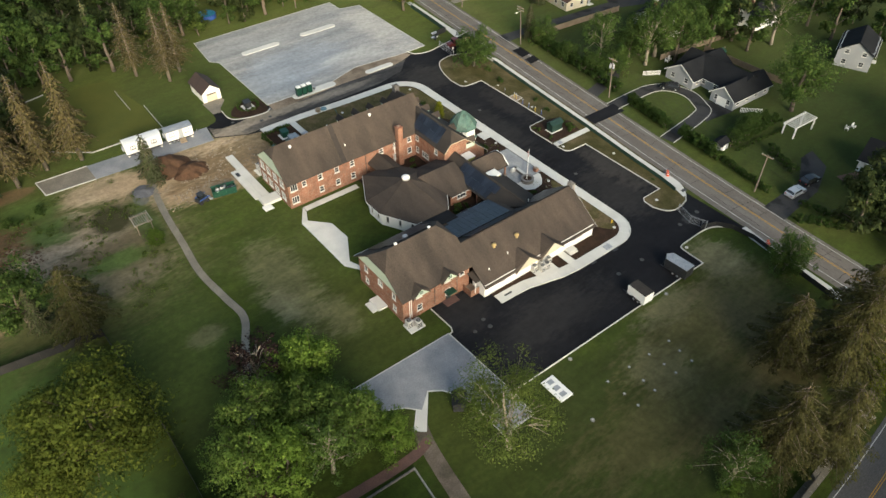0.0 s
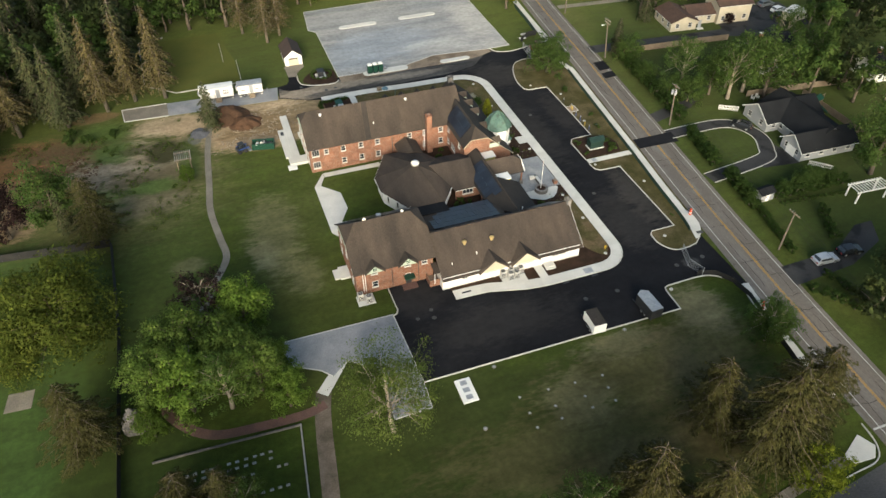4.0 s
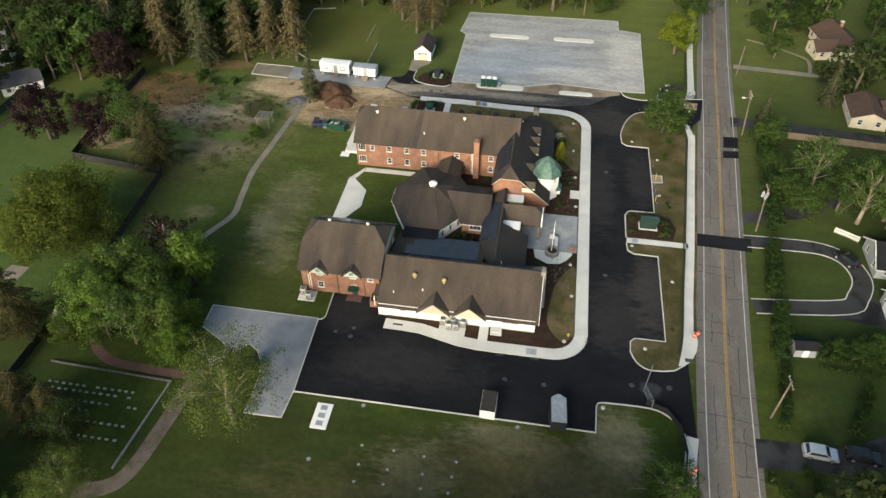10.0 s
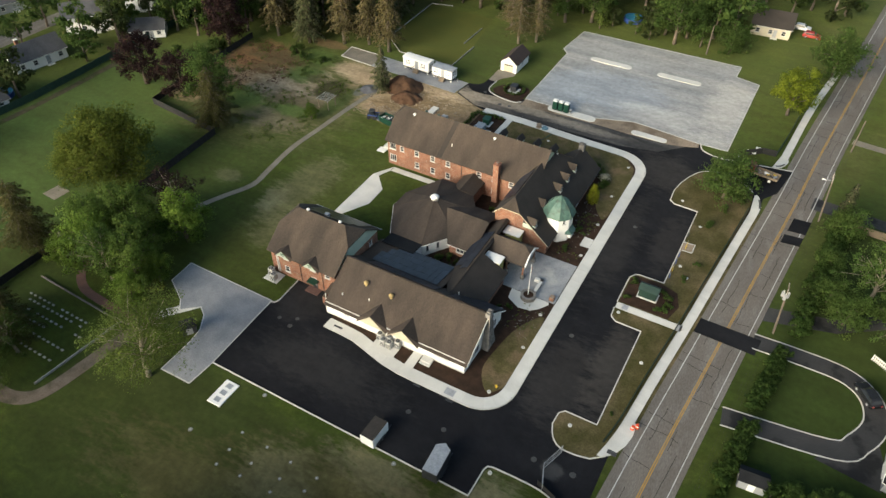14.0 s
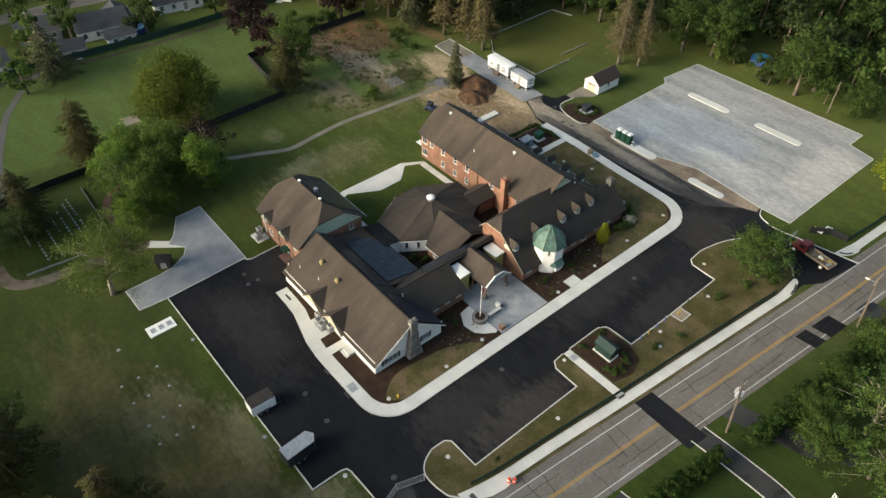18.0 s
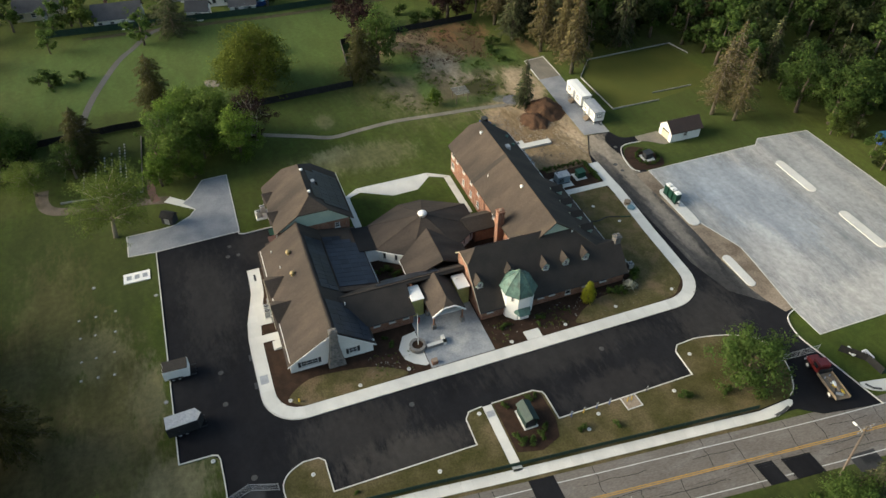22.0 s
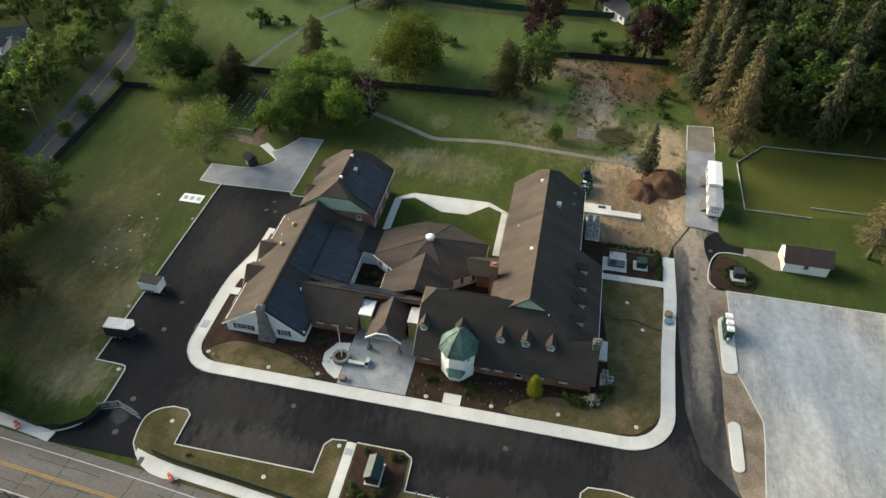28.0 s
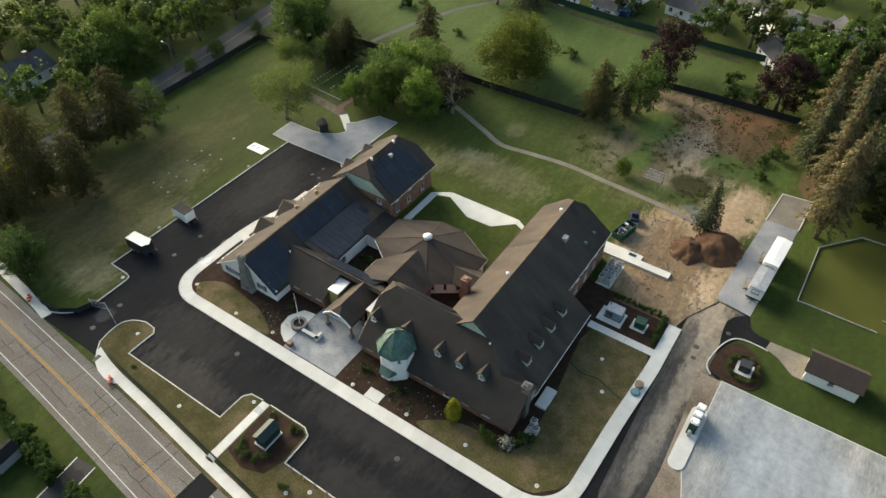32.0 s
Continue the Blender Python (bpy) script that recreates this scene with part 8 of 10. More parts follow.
wires = thing("overhead_wires", 115, 50, 0, "thin black overhead wires between the poles", "wires")
full = [(108.2, 8.0, 9.0), (114.4, 49.2, 8.6), (118.2, 91.6, 10.2), (120.5, 125.0, 10.6), (131.0, 200, 10.0)]
for a, b in zip(full, full[1:]):
    for s, drop in ((-1.1, 0.3), (0.0, 2.4), (1.1, 0.3)):
        pts = []
        for i in range(9):
            t = i / 8
            pts.append((a[0] + (b[0] - a[0]) * t + 0.0, a[1] + (b[1] - a[1]) * t, a[2] + (b[2] - a[2]) * t - drop - 0.9 * 4 * t * (1 - t) * 0.5))
        pts = [(p[0] + s * 0.4, p[1], p[2]) for p in pts]
        part("wire", tube(bmesh.new(), pts, [0.012] * 9, 4), RUBBER, wires)

# gravestones in the burial plot
random.seed(12)
for y, x0, n_ in ((38.6, 8.2, 14), (37.6, 9.2, 13), (36.0, 11.0, 12), (34.6, 12.0, 5), (32.9, 13.0, 10), (30.6, 14.0, 9)):
    for i in range(n_):
        if random.random() < 0.12:
            continue
        x = x0 + i * 1.12 + random.uniform(-0.08, 0.08)
        if x > 24.6:
            continue
        st = single("gravestone", rounded_box(x - 0.26, x + 0.26, y - 0.16, y + 0.16, 0.0, 0.16 + random.uniform(0, 0.05), 0.03), GRAVE, "small low pale gravestone in the burial plot", "gravestone", "gravestones")
wallp = thing("plot_wall", 26, 34, 0, "low white wall edging the burial plot", "wall", kind="structure")
for pts, mt in (([(6.3, 42.1), (26.2, 41.4)], STONE), ([(26.3, 41.5), (24.9, 26.5)], GRAVE)):
    bm = bmesh.new()
    strip(bm, pts, 0.10, -0.10, -0.1, 0.35)
    part("wall", bm, mt, wallp)

sign = thing("sign_post", 79.4, 8.1, 0, "thin steel sign post at the junction", "sign post")
part("post", tube(bmesh.new(), [(79.4, 8.1, 0), (79.4, 8.1, 3.0)], [0.035, 0.03], 6), METAL, sign)
part("plate", boxes((79.36, 79.40, 7.75, 8.45, 2.3, 3.0)), METAL, sign)

# fieldstone grotto under the garden trees
grotto = thing("stone_grotto", 4.6, 48.8, 0, "tall pointed fieldstone grotto under the trees", "grotto")
bm = bmesh.new()
random.seed(3)
rows = []
for k in range(9):
    u = k / 8
    z = 4.6 * u
    rows.append([bm.verts.new((4.6 + (1.9 * (1 - u ** 1.6) + 0.05) * math.cos(2 * math.pi * j / 14) * random.uniform(0.9, 1.1), 48.8 + (1.4 * (1 - u ** 1.6) + 0.05) * math.sin(2 * math.pi * j / 14) * random.uniform(0.9, 1.1), z)) for j in range(14)])
for p, q in zip(rows, rows[1:]):
    for j in range(14):
        bm.faces.new((p[j], p[(j + 1) % 14], q[(j + 1) % 14], q[j]))
bm.faces.new(rows[0][::-1])
bm.faces.new(rows[-1])
part("shell", bm, STONE, grotto)
for k in range(60):
    u = random.uniform(0.03, 0.9)
    a = random.uniform(0, 2 * math.pi)
    rr = 1 - u ** 1.6
    bm = bmesh.new()
    bmesh.ops.create_icosphere(bm, subdivisions=1, radius=random.uniform(0.16, 0.3), matrix=Matrix.Translation((4.6 + 1.9 * rr * math.cos(a), 48.8 + 1.4 * rr * math.sin(a), 4.6 * u)))
    part("stone", bm, STONE, grotto)


# ---- neighbouring houses ----
def house(x, y, deg, l, w, eave, rise, wall_mat, roof_mat, label, wing=None, storeys=1, chimney=True, garage_side=False, porch=False, blocks=None):
    """A gabled dwelling with windows, door, roof, chimney; wing: (offset, length, width, side)."""
    root = thing("house", 0, 0, 0, label, "house", "neighbouring houses")

    def block_(cx, cy, bl, bw, e, r, along_x, front_wins):
        m = (lambda u, v: (cx + u, cy + v)) if along_x else (lambda u, v: (cx - v, cy + u))
        c = [m(-bl / 2, -bw / 2), m(bl / 2, -bw / 2), m(bl / 2, bw / 2), m(-bl / 2, bw / 2)]
        for i in range(4):
            a, b = c[i], c[(i + 1) % 4]
            ln = (Vector(b) - Vector(a)).length
            k = max(1, int(ln / 3.0))
            wins = []
            for s in range(storeys):
                wins += [(ln * (j + 0.5) / k, 0.9 + 2.7 * s, 1.1, 1.25) for j in range(k)]
            walled(root, a, b, 0, e, wall_mat, wins, thick=0.25)
        for s in (-1, 1):
            q = [(*m(s * bl / 2, -bw / 2), e), (*m(s * bl / 2, bw / 2), e), (*m(s * bl / 2, 0), e + r - 0.15)]
            nrm = (s, 0, 0) if along_x else (0, s, 0)
            poly_wall(root, q, nrm, wall_mat, 0.2)
        o = 0.45
        k = r / (bw / 2)
        part("roof", solid([
            [(*m(-bl / 2 - o, -bw / 2 - o), e - o * k), (*m(bl / 2 + o, -bw / 2 - o), e - o * k), (*m(bl / 2 + o, 0), e + r), (*m(-bl / 2 - o, 0), e + r)],
            [(*m(bl / 2 + o, bw / 2 + o), e - o * k), (*m(-bl / 2 - o, bw / 2 + o), e - o * k), (*m(-bl / 2 - o, 0), e + r), (*m(bl / 2 + o, 0), e + r)]], 0.18), roof_mat, root)
        for sv in (-1, 1):
            p, q = m(-bl / 2 - o, sv * (bw / 2 + o + 0.04)), m(bl / 2 + o, sv * (bw / 2 + o + 0.04))
            gutter(root, (*p, e - o * k - 0.1), (*q, e - o * k - 0.1))
    for spec in blocks or [(0, 0, l, w, eave, rise, True)]:
        block_(*spec, True)
    if wing:
        off, wl, ww, side = wing
        block_(off, side * (w / 2 + wl / 2 - 1.2), wl + 2.0, ww, eave - 0.15, rise * ww / w * 0.98, False, True)
        if garage_side:
            yy = side * (w / 2 + wl - 0.15)
            d = part("garage_door", boxes(*[(off - 1.3, off + 1.3, yy - 0.06 * 1, yy + 0.06, 0.05 + 0.5 * i, 0.52 + 0.5 * i) for i in range(4)]), WHITE, root)
    part("door", boxes((l * 0.12 - 0.5, l * 0.12 + 0.5, -w / 2 - 0.05, -w / 2 + 0.02, 0.15, 2.2)), STEEL_DARK if storeys > 1 else GREY_SIDING, root)
    part("doorstep", boxes((l * 0.12 - 0.9, l * 0.12 + 0.9, -w / 2 - 1.1, -w / 2 - 0.002, 0, 0.16)), CONCRETE, root)
    if chimney:
        ch = part("chimney", boxes((-l * 0.2 - 0.4, -l * 0.2 + 0.4, 0.3, 1.1, eave, eave + rise + 0.9)), BRICK, root)
        part("chimney_cap", boxes((-l * 0.2 - 0.46, -l * 0.2 + 0.46, 0.24, 1.16, eave + rise + 0.9, eave + rise + 1.02)), CONCRETE, ch)
    if porch:
        dk = part("deck", boxes((-l * 0.4, l * 0.1, -w / 2 - 2.6, -w / 2 - 0.01, 0.5, 0.65)), WHITE, root)
        for i in range(9):
            xx = -l * 0.4 + 0.06 + i * (l * 0.5 - 0.12) / 8
            part("baluster", boxes((xx - 0.04, xx + 0.04, -w / 2 - 2.6, -w / 2 - 2.52, 0.0, 1.6)), WHITE, dk)
        part("rail", boxes((-l * 0.4, l * 0.1, -w / 2 - 2.62, -w / 2 - 2.5, 1.6, 1.7)), WHITE, dk)
    root.matrix_world = pose(x, y, 0, 0, 0, deg)
    return root


grey_house = house(144.5, 81.0, -2, 10.0, 10.0, 2.6, 2.2, GREY_SIDING, SHINGLE_GREY, "grey single-storey house with a charcoal roof and white trim", chimney=False,
                   blocks=[(1.0, 0.0, 17.0, 10.5, 2.6, 2.7, False), (-0.5, 4.6, 14.0, 8.0, 2.6, 2.5, True), (-1.0, -8.0, 13.5, 6.2, 2.6, 2.3, True)])
for side in (-1, 1):   # white bargeboards on the two front gables
    for yy, half, rise_, x_ in ((4.6, 4.45, 2.5, -7.98), (-8.0, 3.55, 2.3, -8.23)):
        bm = bmesh.new()
        k_ = rise_ / (half - 0.45)
        vs = [bm.verts.new(p) for p in ((x_, yy, 2.6 + rise_ - 0.02), (x_, yy + side * half, 2.6 - 0.45 * k_), (x_, yy + side * half, 2.38 - 0.45 * k_), (x_, yy, 2.38 + rise_))]
        f_ = bm.faces.new(vs)
        r_ = bmesh.ops.extrude_face_region(bm, geom=[f_])
        bmesh.ops.translate(bm, verts=[v for v in r_["geom"] if isinstance(v, bmesh.types.BMVert)], vec=(-0.06, 0, 0))
        ob_ = link_mesh("bargeboard", bm, WHITE)
        ob_.parent = grey_house
bm = boxes(*[(-7.88, -7.80, -9.3, -6.7, 0.05 + 0.5 * i, 0.52 + 0.5 * i) for i in range(4)])
link_mesh("garage_door", bm, WHITE).parent = grey_house
house(154.0, 136.0, -6, 8.0, 8.0, 2.8, 1.9, CREAM, SHINGLE_RED, "cream split-level house with russet roofs and an integral garage", None, 1, False,
      blocks=[(-4.2, 0.2, 9.6, 7.6, 2.8, 1.5, False), (3.0, 1.8, 8.0, 7.0, 2.8, 1.5, True), (11.8, 0.8, 9.8, 7.6, 5.2, 1.5, True)])
house(152.5, 172.0, -80, 15.0, 9.0, 2.8, 2.6, CREAM, SHINGLE_RED, "cream house with a brown roof among trees", (3, 4, 6, -1))
house(157.0, 108.5, 8, 12.0, 9.0, 5.2, 2.4, GREY_SIDING, SHINGLE_GREY, "grey two-storey house with a white deck", None, 2, True, False, True)
house(141.0, 36.5, -80, 10.0, 7.5, 3.0, 3.0, WHITE, SHINGLE_GREY, "white cottage with a charcoal roof beside a brick patio", (2, 4, 5, -1), 1, False)
house(181.5, 66.0, 20, 11.0, 8.0, 4.5, 2.6, GREY_SIDING, SHINGLE_GREY, "grey house with a charcoal roof", None, 2, False)
house(98.0, 206.0, 5, 10.0, 8.5, 3.2, 2.8, CREAM, SHINGLE_DARK, "cream gabled house with a brown roof", None, 1, False)
house(182.0, 95.0, 0, 12.0, 8.0, 3.0, 2.6, WHITE, SHINGLE_GREY, "white house with a charcoal roof among trees")
house(190.0, 160.0, 80, 13.0, 8.5, 3.0, 2.6, CREAM, SHINGLE_RED, "cream house with a russet roof among trees")
# behind the park
house(-59.0, 70.8, 82, 13.0, 9.0, 3.0, 2.8, WHITE, SHINGLE_ASH, "white house with a grey roof beside a blue pool", blocks=[(0, 0, 13.0, 9.0, 3.0, 2.8, True), (5.0, 3.5, 8.0, 6.0, 2.8, 1.9, False)], chimney=False)
house(-50.6, 72.6, 84, 7.0, 4.2, 2.3, 1.3, WHITE, SHINGLE_ASH, "low white outbuilding with a grey roof by the fence", None, 1, False)
house(-50.4, 60.6, 72, 5.6, 4.4, 2.6, 1.8, WHITE, SHINGLE_ASH, "small white gabled outbuilding by the fence", None, 1, False)
house(-53.5, 40.0, 85, 12.0, 8.0, 3.0, 2.6, WHITE, SHINGLE_ASH, "white house with a grey roof behind the park")
house(-66.0, 57.0, 80, 10.0, 8.0, 3.0, 2.6, GREY_SIDING, SHINGLE_ASH, "grey house behind the park")
house(-62.0, 93.2, 80, 13.0, 8.0, 3.0, 2.6, WHITE, SHINGLE_ASH, "white house with a grey roof behind the park")
house(-66.0, 114.0, 50, 12.0, 8.0, 5.0, 2.6, WHITE, SHINGLE_ASH, "white two-storey house with a grey roof", None, 2, False)
house(-64.0, 131.0, 30, 8.0, 6.5, 4.6, 2.8, WHITE, SHINGLE_ASH, "white gabled house behind the trees", None, 1, False)
house(-49.0, 119.0, 40, 9.0, 6.0, 2.6, 2.0, WHITE, SHINGLE_ASH, "low white outbuilding with a grey roof", None, 1, False)
house(-66.0, 20.0, 85, 12.0, 8.0, 3.0, 2.6, CREAM, SHINGLE_ASH, "cream house behind the park")
house(-96.0, 80.0, 85, 12.0, 8.0, 3.0, 2.6, WHITE, SHINGLE_ASH, "white house in the far street")
house(-97.0, 110.0, 70, 12.0, 8.0, 3.0, 2.6, GREY_SIDING, SHINGLE_ASH, "grey house in the far street")
# across the side road
house(8.8, -31.0, 126, 14.0, 9.0, 4.6, 3.0, GREY_SIDING, SHINGLE_ASH, "pale grey house with solar panels on a grey roof", (3, 4, 6, -1), 2, False)
house(62.0, -26.0, 5, 13.0, 8.5, 3.0, 2.8, WHITE, SHINGLE_ASH, "white house across the side road")
house(-30.0, -34.0, 15, 13.0, 8.5, 3.0, 2.8, WHITE, SHINGLE_ASH, "white house across the side road")
house(90.0, -24.0, 5, 12.0, 8.5, 3.0, 2.8, GREY_SIDING, SHINGLE_ASH, "grey house across the side road")


def white_pergola(x, y, deg, l=6.4, w=3.6):
    root = thing("pergola", 0, 0, 0, "white slatted garden pergola on the lawn", "pergola")
    for sx_ in (-1, 1):
        for sy_ in (-1, 1):
            part("post", boxes((sx_ * l * 0.42 - 0.12, sx_ * l * 0.42 + 0.12, sy_ * w * 0.42 - 0.12, sy_ * w * 0.42 + 0.12, 0, 2.5)), WHITE, root)
    for s in (-1, 1):
        part("beam", boxes((-l / 2, l / 2, s * w * 0.42 - 0.07, s * w * 0.42 + 0.07, 2.5, 2.72)), WHITE, root)
    for i in range(12):
        xx = -l / 2 + 0.2 + i * (l - 0.4) / 11
        part("slat", boxes((xx - 0.04, xx + 0.04, -w / 2, w / 2, 2.72, 2.88)), WHITE, root)
    root.matrix_world = pose(x, y, 0, 0, 0, deg)


white_pergola(140.3, 56.3, -3, 7.8, 3.2)


def small_shed(x, y, deg, wall_mat, roof_mat, label, l=2.8, w=2.2):
    root = thing("garden_shed", 0, 0, 0, label, "shed", "garden sheds")
    part("body", boxes((-l / 2, l / 2, -w / 2, w / 2, 0, 1.9)), wall_mat, root)
    part("roof", solid([[(-l / 2 - 0.2, -w / 2 - 0.2, 1.85), (l / 2 + 0.2, -w / 2 - 0.2, 1.85), (l / 2 + 0.2, 0, 2.6), (-l / 2 - 0.2, 0, 2.6)], [(-l / 2 - 0.2, 0, 2.6), (l / 2 + 0.2, 0, 2.6), (l / 2 + 0.2, w / 2 + 0.2, 1.85), (-l / 2 - 0.2, w / 2 + 0.2, 1.85)]], 0.1), roof_mat, root)
    part("door", boxes((-0.45, 0.45, -w / 2 - 0.04, -w / 2 - 0.002, 0.05, 1.75)), WHITE, root)
    root.matrix_world = pose(x, y, 0, 0, 0, deg)


small_shed(121.2, 62.6, 5, GREY_SIDING, SHINGLE_GREY, "pale grey garden shed with a dark roof by the hedge", 3.4, 2.2)


def lawn_chair(x, y, deg):
    root = thing("garden_chair", 0, 0, 0, "white slatted garden armchair on the lawn", "chair", "garden chairs")
    part("seat", boxes((-0.35, 0.35, -0.35, 0.35, 0.36, 0.42)), WHITE, root)
    part("backrest", boxes((-0.35, 0.35, 0.3, 0.38, 0.42, 1.1)), WHITE, root)
    for sx_ in (-0.33, 0.33):
        part("arm", boxes((sx_ - 0.06, sx_ + 0.06, -0.4, 0.35, 0.6, 0.65)), WHITE, root)
        for sy_ in (-0.33, 0.33):
            part("leg", boxes((sx_ - 0.04, sx_ + 0.04, sy_ - 0.04, sy_ + 0.04, 0, 0.6)), WHITE, root)
    root.matrix_world = pose(x, y, 0, 0, 0, deg)


for x, y, d in ((149.4, 49.9, 20), (151.2, 49.4, -10), (143.6, 94.6, 30), (145.0, 94.8, 0)):
    lawn_chair(x, y, d)
for pts, label in (([(143, 96.2), (158, 94.6), (172, 93)], "pale timber garden fence behind the grey house"), ([(156, 92.5), (156, 70)], "timber garden fence beside the lawn"), ([(127, 125.4), (142, 124.4), (157.6, 123.0)], "weathered timber fence beside a drive")):
    fn = thing("timber_fence", *pts[0], 0, label, "fence")
    for a, b in zip(pts, pts[1:]):
        a, b = Vector(a), Vector(b)
        k = max(1, round((b - a).length / 2.4))
        for i in range(k):
            p, q = a + (b - a) * (i / k), a + (b - a) * ((i + 0.97) / k)
            bm = bmesh.new()
            strip(bm, [tuple(p), tuple(q)], 0.03, -0.03, 0.05, 1.6)
            part("panel", bm, TIMBER, fn)
            part("post", tube(bmesh.new(), [(p.x, p.y, 0), (p.x, p.y, 1.75)], [0.06, 0.06], 5), TIMBER, fn)
for x, y in ((62.9, 193.0), (-53.6, 77.6)):
    pool = thing("swimming_pool", x, y, 0, "round blue above-ground swimming pool", "pool", "pools")
    part("wall", tube(bmesh.new(), [(x, y, 0), (x, y, 1.2)], [2.6, 2.6], 24), BLUE, pool)
    part("water", tube(bmesh.new(), [(x, y, 1.2), (x, y, 1.21)], [2.45, 2.45], 24), surf("pool_water", (0.05, 0.22, 0.35), (0.04, 0.18, 0.30), 1.0, 3.0, 0.1, 0.0) if x > 0 else bpy.data.materials["pool_water"], pool)
slab("brick_patio", [(130.5, 38.0), (136.5, 36.4), (137.3, 40.0), (131.5, 42.0)], -0.1, 0.05, BRICK_PATH, "red brick patio", "patio")


def camper(x, y, deg):
    root = thing("camper_trailer", 0, 0, 0, "pale beige camper trailer parked on a house drive", "camper")
    part("body", rounded_box(-3.2, 3.2, -1.2, 1.2, 0.55, 2.9, 0.25, 2), PALE_METAL, root)
    for xx in (-1.9, -0.2, 1.6):
        part("window", boxes((xx - 0.45, xx + 0.45, -1.23, -1.195, 1.5, 2.2)), GLASS, root)
    part("stripe", boxes((-3.0, 3.0, -1.215, -1.19, 1.05, 1.25)), STEEL_DARK, root)
    part("drawbar", boxes((3.2, 4.4, -0.06, 0.06, 0.45, 0.57)), STEEL_DARK, root)
    part("roof_box", rounded_box(-0.6, 0.4, -0.4, 0.4, 2.9, 3.15, 0.05), WHITE, root)
    for xx in (-0.5, 0.4):
        for s in (-1, 1):
            part("wheel", tube(bmesh.new(), [(xx, s * 0.95, 0.36), (xx, s * 1.18, 0.36)], [0.36, 0.36], 14), RUBBER, root)
    root.matrix_world = pose(x, y, 0, 0, 0, deg)


camper(183.0, 126.5, 12)
swing = thing("play_set", 0, 0, 0, "timber play set with a green roof and slide", "play set")
for sx_ in (-0.8, 0.8):
    for sy_ in (-0.8, 0.8):
        part("post", boxes((sx_ - 0.06, sx_ + 0.06, sy_ - 0.06, sy_ + 0.06, 0, 2.6)), TIMBER, swing)
part("platform", boxes((-0.9, 0.9, -0.9, 0.9, 1.2, 1.3)), TIMBER, swing)
part("roof", solid([[(-1.1, -1.1, 2.5), (1.1, -1.1, 2.5), (1.1, 0, 3.3), (-1.1, 0, 3.3)], [(-1.1, 0, 3.3), (1.1, 0, 3.3), (1.1, 1.1, 2.5), (-1.1, 1.1, 2.5)]], 0.06), GREEN_PLASTIC, swing)
part("slide", solid([[(-0.3, -0.9, 1.3), (0.3, -0.9, 1.3), (0.3, -3.4, 0.15), (-0.3, -3.4, 0.15)]], 0.08), GREEN_PLASTIC, swing)
part("swing_beam", boxes((0.9, 3.8, -0.06, 0.06, 2.2, 2.32)), TIMBER, swing)
part("swing_leg", boxes((3.7, 3.82, -0.06, 0.06, 0, 2.2)), TIMBER, swing)
swing.matrix_world = pose(154.6, 86.8, 0, 0, 0, 20)

for x0, y0, x1, y1 in ((137.4, 68.6, 140.6, 65.4), (137.0, 91.4, 133.4, 93.6)):
    fn = thing("picket_fence", x0, y0, 0, "short white picket fence beside the grey house", "fence", "picket fences")
    k_ = 14
    for i in range(k_):
        px_, py_ = x0 + (x1 - x0) * i / (k_ - 1), y0 + (y1 - y0) * i / (k_ - 1)
        part("picket", boxes((px_ - 0.05, px_ + 0.05, py_ - 0.05, py_ + 0.05, 0, 1.2)), WHITE, fn)
    for z in (0.35, 0.95):
        bm = bmesh.new()
        strip(bm, [(x0, y0), (x1, y1)], 0.03, -0.03, z, z + 0.09)
        part("rail", bm, WHITE, fn)


# ---- trees and shrubs ----
SOFT = {}   # crown normals by mesh name


def soft_crown(name, quads, normals):
    """A crown of small quads whose normals follow the crown's rounded masses."""
    g = np.cross(quads[:, 2] - quads[:, 0], quads[:, 3] - quads[:, 1])
    away = np.einsum("ij,ij->i", g, normals) < 0
    quads[away] = quads[away][:, ::-1]
    v = quads.reshape(-1, 3)
    me = bpy.data.meshes.new(name)
    me.from_pydata(v.tolist(), [], np.arange(len(v)).reshape(-1, 4).tolist())
    n = np.repeat(normals / (np.linalg.norm(normals, axis=1)[:, None] + 1e-9), 4, axis=0)
    me.polygons.foreach_set("use_smooth", [True] * len(me.polygons))
    me.normals_split_custom_set_from_vertices(n.tolist())
    SOFT[me.name] = n
    return me


def leaf_mesh(name, centres, radii, per, size, rng, squash=0.85):
    """Leaf sprays as small bent quads scattered in clumps."""
    mid = np.mean(np.array(centres), axis=0)
    quads, normals = [], []
    for c, r in zip(centres, radii):
        k = per
        d = rng.normal(size=(k, 3))
        d /= np.linalg.norm(d, axis=1)[:, None] + 1e-9
        rad = r * rng.uniform(0.15, 1.15, size=(k, 1)) ** 0.75
        p = np.asarray(c) + d * rad * np.array([1, 1, squash])
        nrm = d * 0.9 + rng.normal(size=(k, 3)) * 0.55 + np.array([0, 0, 0.45])
        nrm /= np.linalg.norm(nrm, axis=1)[:, None] + 1e-9
        a = np.cross(nrm, rng.normal(size=(k, 3)))
        a /= np.linalg.norm(a, axis=1)[:, None] + 1e-9
        b = np.cross(nrm, a)
        s = size * rng.uniform(0.5, 1.4, size=(k, 1))
        quads.append(np.stack([p - a * s, p - b * s * 0.55 + nrm * s * 0.15, p + a * s, p + b * s * 0.55 + nrm * s * 0.15], axis=1))
        out = p - mid
        out /= np.linalg.norm(out, axis=1)[:, None] + 1e-9
        normals.append(0.50 * d + 0.35 * out + 0.40 * nrm)
    return soft_crown(name, np.concatenate(quads), np.concatenate(normals))


